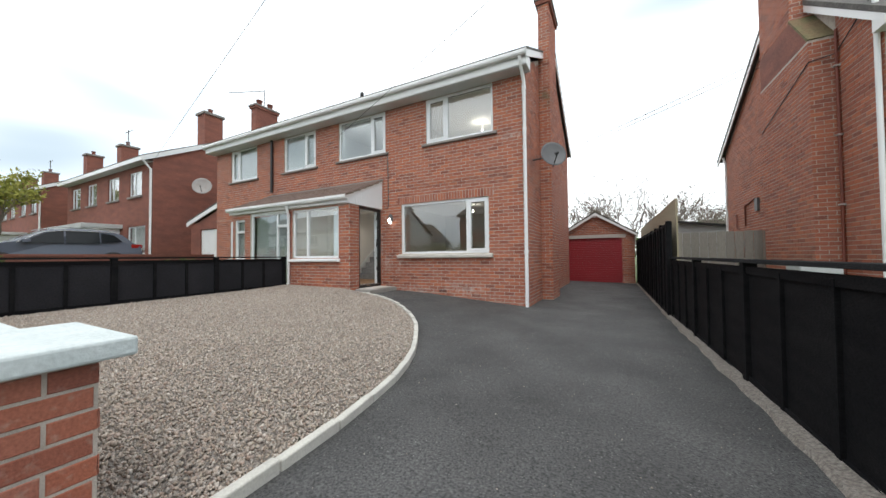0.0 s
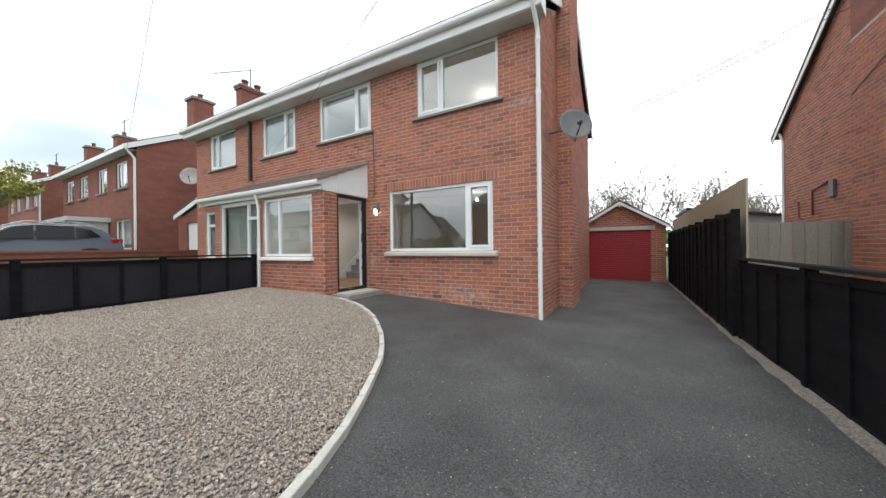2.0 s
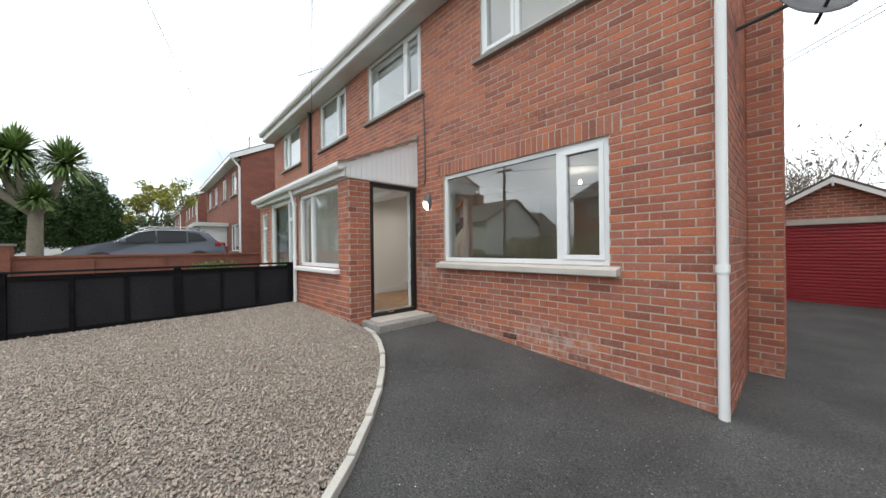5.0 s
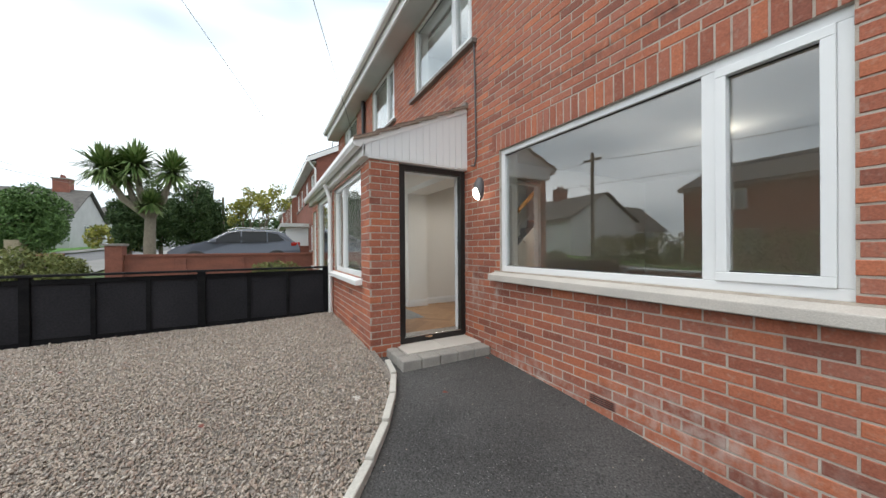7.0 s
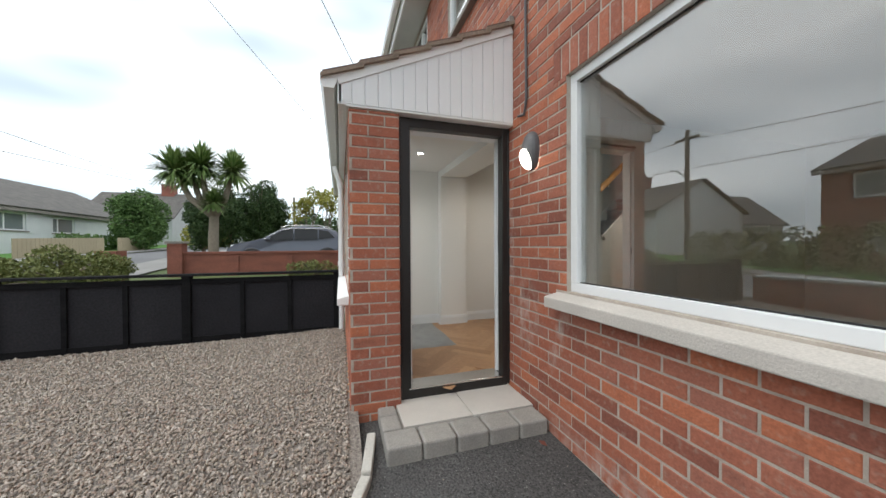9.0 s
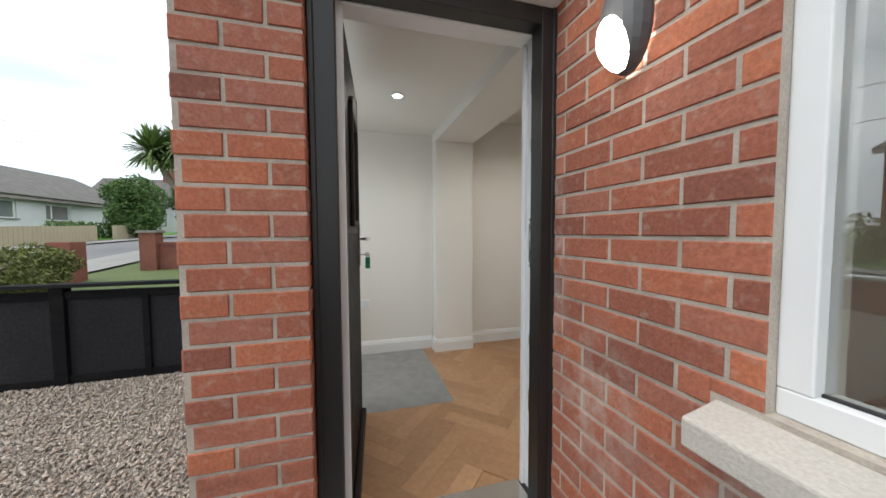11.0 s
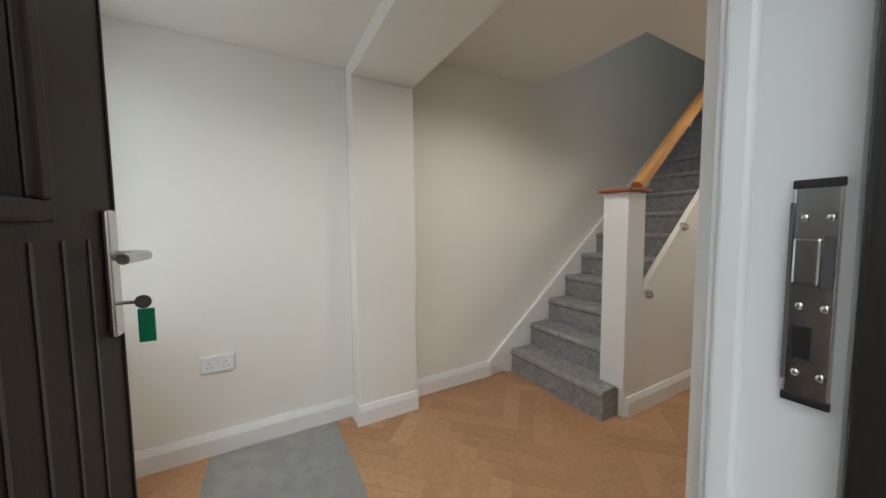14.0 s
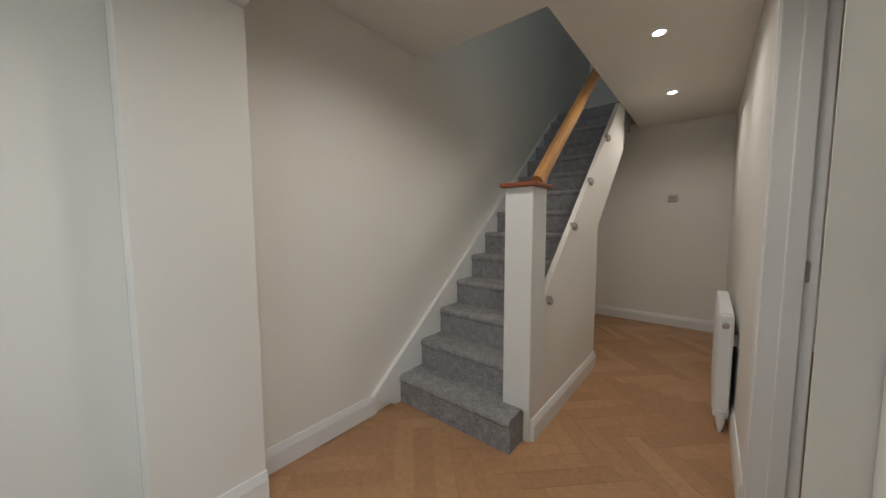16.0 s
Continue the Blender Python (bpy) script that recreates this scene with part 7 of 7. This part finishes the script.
# ---- across the street ----
def bungalow(x0, x1, y0, y1, zb, hgt, ridge, axis, label, wins=(), wall=None, chim=True):
    """A rendered bungalow; axis: the way its ridge runs; windows on its street side (y1) or its +x end."""
    h = thing("bungalow", label, "house")
    m_ = wall or M_RENDER
    ze = zb + hgt
    holes = [(a, b, zb + c, zb + d) for a, b, c, d in wins]
    rows = wall_rows("y", y1, -0.2, cells(x0, x1, zb - 0.6, ze, holes)) + [(x0, x0 + 0.2, y0, y1 - 0.2, zb - 0.6, ze), (x1 - 0.2, x1, y0, y1 - 0.2, zb - 0.6, ze), (x0 + 0.2, x1 - 0.2, y0, y0 + 0.2, zb - 0.6, ze)]
    link("wall", boxes("wall", rows), m_, h)
    for a, b, c, d in holes:
        w = thing("window", "white framed window", "")
        w.parent = h
        box("sill", a - 0.1, b + 0.1, y1 - 0.1, y1 + 0.06, c - 0.07, c, M_SLATESILL, w)
        box("frame", a, b, y1 - 0.14, y1 - 0.08, c, c + 0.07, M_UPVC, w, bevel=0)
        box("frame", a, b, y1 - 0.14, y1 - 0.08, d - 0.07, d, M_UPVC, w, bevel=0)
        for xx in (a, b - 0.07, a + (b - a) * 0.7):
            box("frame", xx, xx + 0.07, y1 - 0.141, y1 - 0.079, c + 0.07, d - 0.07, M_UPVC, w, bevel=0)
        box("pane", a + 0.07, b - 0.07, y1 - 0.12, y1 - 0.11, c + 0.07, d - 0.07, M_FARPANE, w, bevel=0)
    if axis == "x":
        ym = (y0 + y1) / 2
        slope("roof_slope", y1 + 0.35, ze - 0.05, ym, zb + ridge, x0 - 0.2, x1 + 0.2, 0.1, M_SLATE, "", "grey brown tiles", h)
        slope("roof_slope", y0 - 0.35, ze - 0.05, ym, zb + ridge, x0 - 0.2, x1 + 0.2, 0.1, M_SLATE, "", "grey brown tiles", h)
        for xa in (x0, x1 - 0.2):
            prism("gable", [(y0, ze), (y1, ze), (ym, zb + ridge - 0.05)], "x", xa, xa + 0.2, m_, h)
        box("fascia", x0 - 0.2, x1 + 0.2, y1 + 0.3, y1 + 0.34, ze - 0.2, ze - 0.06, M_SLATESILL, h, bevel=0)
        cx, cy = x0 + (x1 - x0) * 0.75, ym
    else:
        xm = (x0 + x1) / 2
        for s, xe in ((1, x1 + 0.3), (-1, x0 - 0.3)):
            prism("roof_slope", [(xe, ze - 0.1), (xm, zb + ridge), (xm, zb + ridge + 0.1), (xe, ze)], "y", y0 - 0.2, y1 + 0.25, M_SLATE, h, "grey brown tiles")
        for ya in (y0, y1 - 0.2):
            prism("gable", [(x0, ze), (x1, ze), (xm, zb + ridge - 0.05)], "y", ya, ya + 0.2, m_, h)
        cx, cy = xm, y1 - 1.5
    if chim:
        st = box("chimney", cx - 0.4, cx + 0.4, cy - 0.5, cy + 0.5, zb + ridge - 0.6, zb + ridge + 0.9, M_BRICKFAR, h)
        box("capping", cx - 0.47, cx + 0.47, cy - 0.57, cy + 0.57, zb + ridge + 0.9, zb + ridge + 1.0, M_SLATESILL, st)
        for k in (-0.2, 0.2):
            lathe("pot", [(0.12, 0), (0.1, 0.3)], (cx + k, cy, zb + ridge + 1.0), (0, 0, 1), M_RUST, st, sides=8)
    return h


bungalow(-35, -17, -25.5, -17.5, 1.12, 2.45, 4.6, "x", "long white rendered bungalow with grey tiled roof", [(-25.3, -23.7, 1.25, 2.2), (-28.7, -27.0, 1.2, 2.15), (-21, -19.4, 1.2, 2.2)])
bungalow(-43, -36.5, -22, -15.5, 1.5, 2.5, 5.0, "y", "white rendered house with a gable to the street", [(-41, -39, 0.9, 2.1)], M_RENDERG)
bungalow(-62, -53, -20, -12, 1.9, 2.8, 5.0, "y", "white rendered gabled house further down the street", [(-59, -56.6, 0.9, 2.1)])
bungalow(-11.0, -1.0, -30, -20.5, 0.3, 4.6, 6.6, "x", "brown two-storey house opposite", [(-10, -8, 3.2, 4.3), (-9.6, -7.4, 0.8, 2.1), (-4, -2, 3.2, 4.3)], M_BRICKFAR)
bungalow(4.5, 15.5, -30, -21, -0.1, 4.8, 6.9, "x", "brown two-storey house opposite the drive", [(6, 8.0, 3.3, 4.4), (11, 13.5, 0.8, 2.1), (6, 8, 0.8, 2.1)], M_BRICKFAR)
bungalow(-23.5, -18.5, -33, -26, 0.6, 2.4, 4.9, "y", "small white gabled house beside the telegraph pole", [(-17.5, -15.8, 0.9, 2.1)])
sheet("front_lawn", steps(-60, 30, 45), steps(-17.6, -14.1, 4), 0.05, M_LAWN, label="bright green front lawns across the street")
tf = thing("timber_fence", "low tan close-boarded fence along the far footpath", "fence")
for k in range(42):
    x0 = -29.7 + k * 0.21 + (1.2 if k > 15 else 0)
    box("board", x0, x0 + 0.2, -14.14, -14.1, gz(x0, -14) - 0.1, gz(x0, -14) + 0.85, M_PALE, tf, bevel=0.004)
hb = [([-13 + k * 1.1, -15.6, 1.2], [0.8, 0.6, 0.95]) for k in range(22)]
leaf_cloud("far_hedge", hb, 12000, 0.10, M_HEDGE, 81, None, "tall rough hedge across the street", "hedge", "stuff")
hb = [([-30 + k * 0.9, -15.6, 1.75], [0.6, 0.4, 0.5]) for k in range(7)]
leaf_cloud("far_hedge", hb, 2600, 0.09, M_BUSH, 82, None, "clipped hedge in front of the bungalow", "hedge", "stuff")

# poles and wires
pole = thing("telegraph_pole", "tarred wooden telegraph pole across the street", "pole")
tube("pole", [(-14.0, -15.9, 0.3), (-14.0, -15.9, 7.4)], 0.13, M_BARK, pole, taper=0.10)
box("cross_arm", -14.6, -13.4, -15.98, -15.82, 6.9, 7.02, M_BARK, pole)
tube("street_lamp_arm", [(-14.0, -15.8, 4.9), (-13.9, -15.1, 5.2), (-13.9, -14.6, 5.2)], 0.03, M_PLASTICG, pole, sides=6)
pole2 = thing("telegraph_pole", "distant telegraph pole beside the street", "pole")
tube("pole", [(-36.0, -5.5, 0.5), (-36.0, -5.5, 6.2)], 0.12, M_BARK, pole2, taper=0.09)


def wire(a, b, sag, label, radius=0.011):
    pts = []
    for k in range(21):
        t = k / 20
        p = Vector(a).lerp(Vector(b), t)
        pts.append(p - Vector((0, 0, sag * 4 * t * (1 - t))))
    tube("overhead_wire", pts, radius, M_BLACKPL, None, label, "wire", sides=5)


wire((8.0, -15.9, 5.9), (-14.0, -15.9, 6.9), 0.5, "thin overhead wire along the street", 0.014)
wire((-14.0, -15.9, 6.9), (-60.0, -15.9, 8.6), 0.8, "thin overhead wire along the street", 0.014)
wire((-2.0, -14.5, 4.6), (-42.0, -14.5, 6.9), 0.2, "thin overhead wire along the street", 0.014)
wire((18.6, -9.5, 5.25), (-17.2, -0.4, 4.72), 0.0, "thin overhead service wire crossing the front gardens", 0.004)
wire((8.0, -6.2, 5.06), (-8.5, -0.02, 3.2), 0.0, "thin overhead service wire to the attached house", 0.0035)
wire((0.02, 7.3, 5.45), (13.0, -3.4, 6.15), 0.0, "thin overhead wire above the drive", 0.007)
wire((0.02, 7.3, 5.35), (13.0, -3.2, 5.98), 0.0, "thin overhead wire above the drive", 0.007)
for px_e in (-14.0, 24.0):
    gp = thing("telegraph_pole", "wooden pole behind the gardens", "pole")
    tube("pole", [(px_e, 26.0, -1.0), (px_e, 26.0, 5.0)], 0.11, M_BARK, gp, taper=0.08)
wire((-14.0, 26.0, 4.75), (24.0, 26.0, 4.75), 0.1, "overhead wire behind the gardens", 0.028)

# flat pale stone lying in the gravel
stone = box("flat_stone", -3.155, -3.065, -1.610, -1.550, gz(-3.11, -1.58) + 0.0, gz(-3.11, -1.58) + 0.028, M_SLAB, None, "small flat white stone lying in the gravel", 0.009, "stone")

# light switch on the return wall inside the door
sw = thing("light_switch", "white plastic light switch on the wall inside the door", "switch")
box("face_plate", -4.194, -4.185, 0.50, 0.586, 1.47, 1.556, M_UPVC, sw, bevel=0.004)
box("rocker", -4.198, -4.194, 0.535, 0.551, 1.50, 1.526, M_UPVC, sw, bevel=0.002)
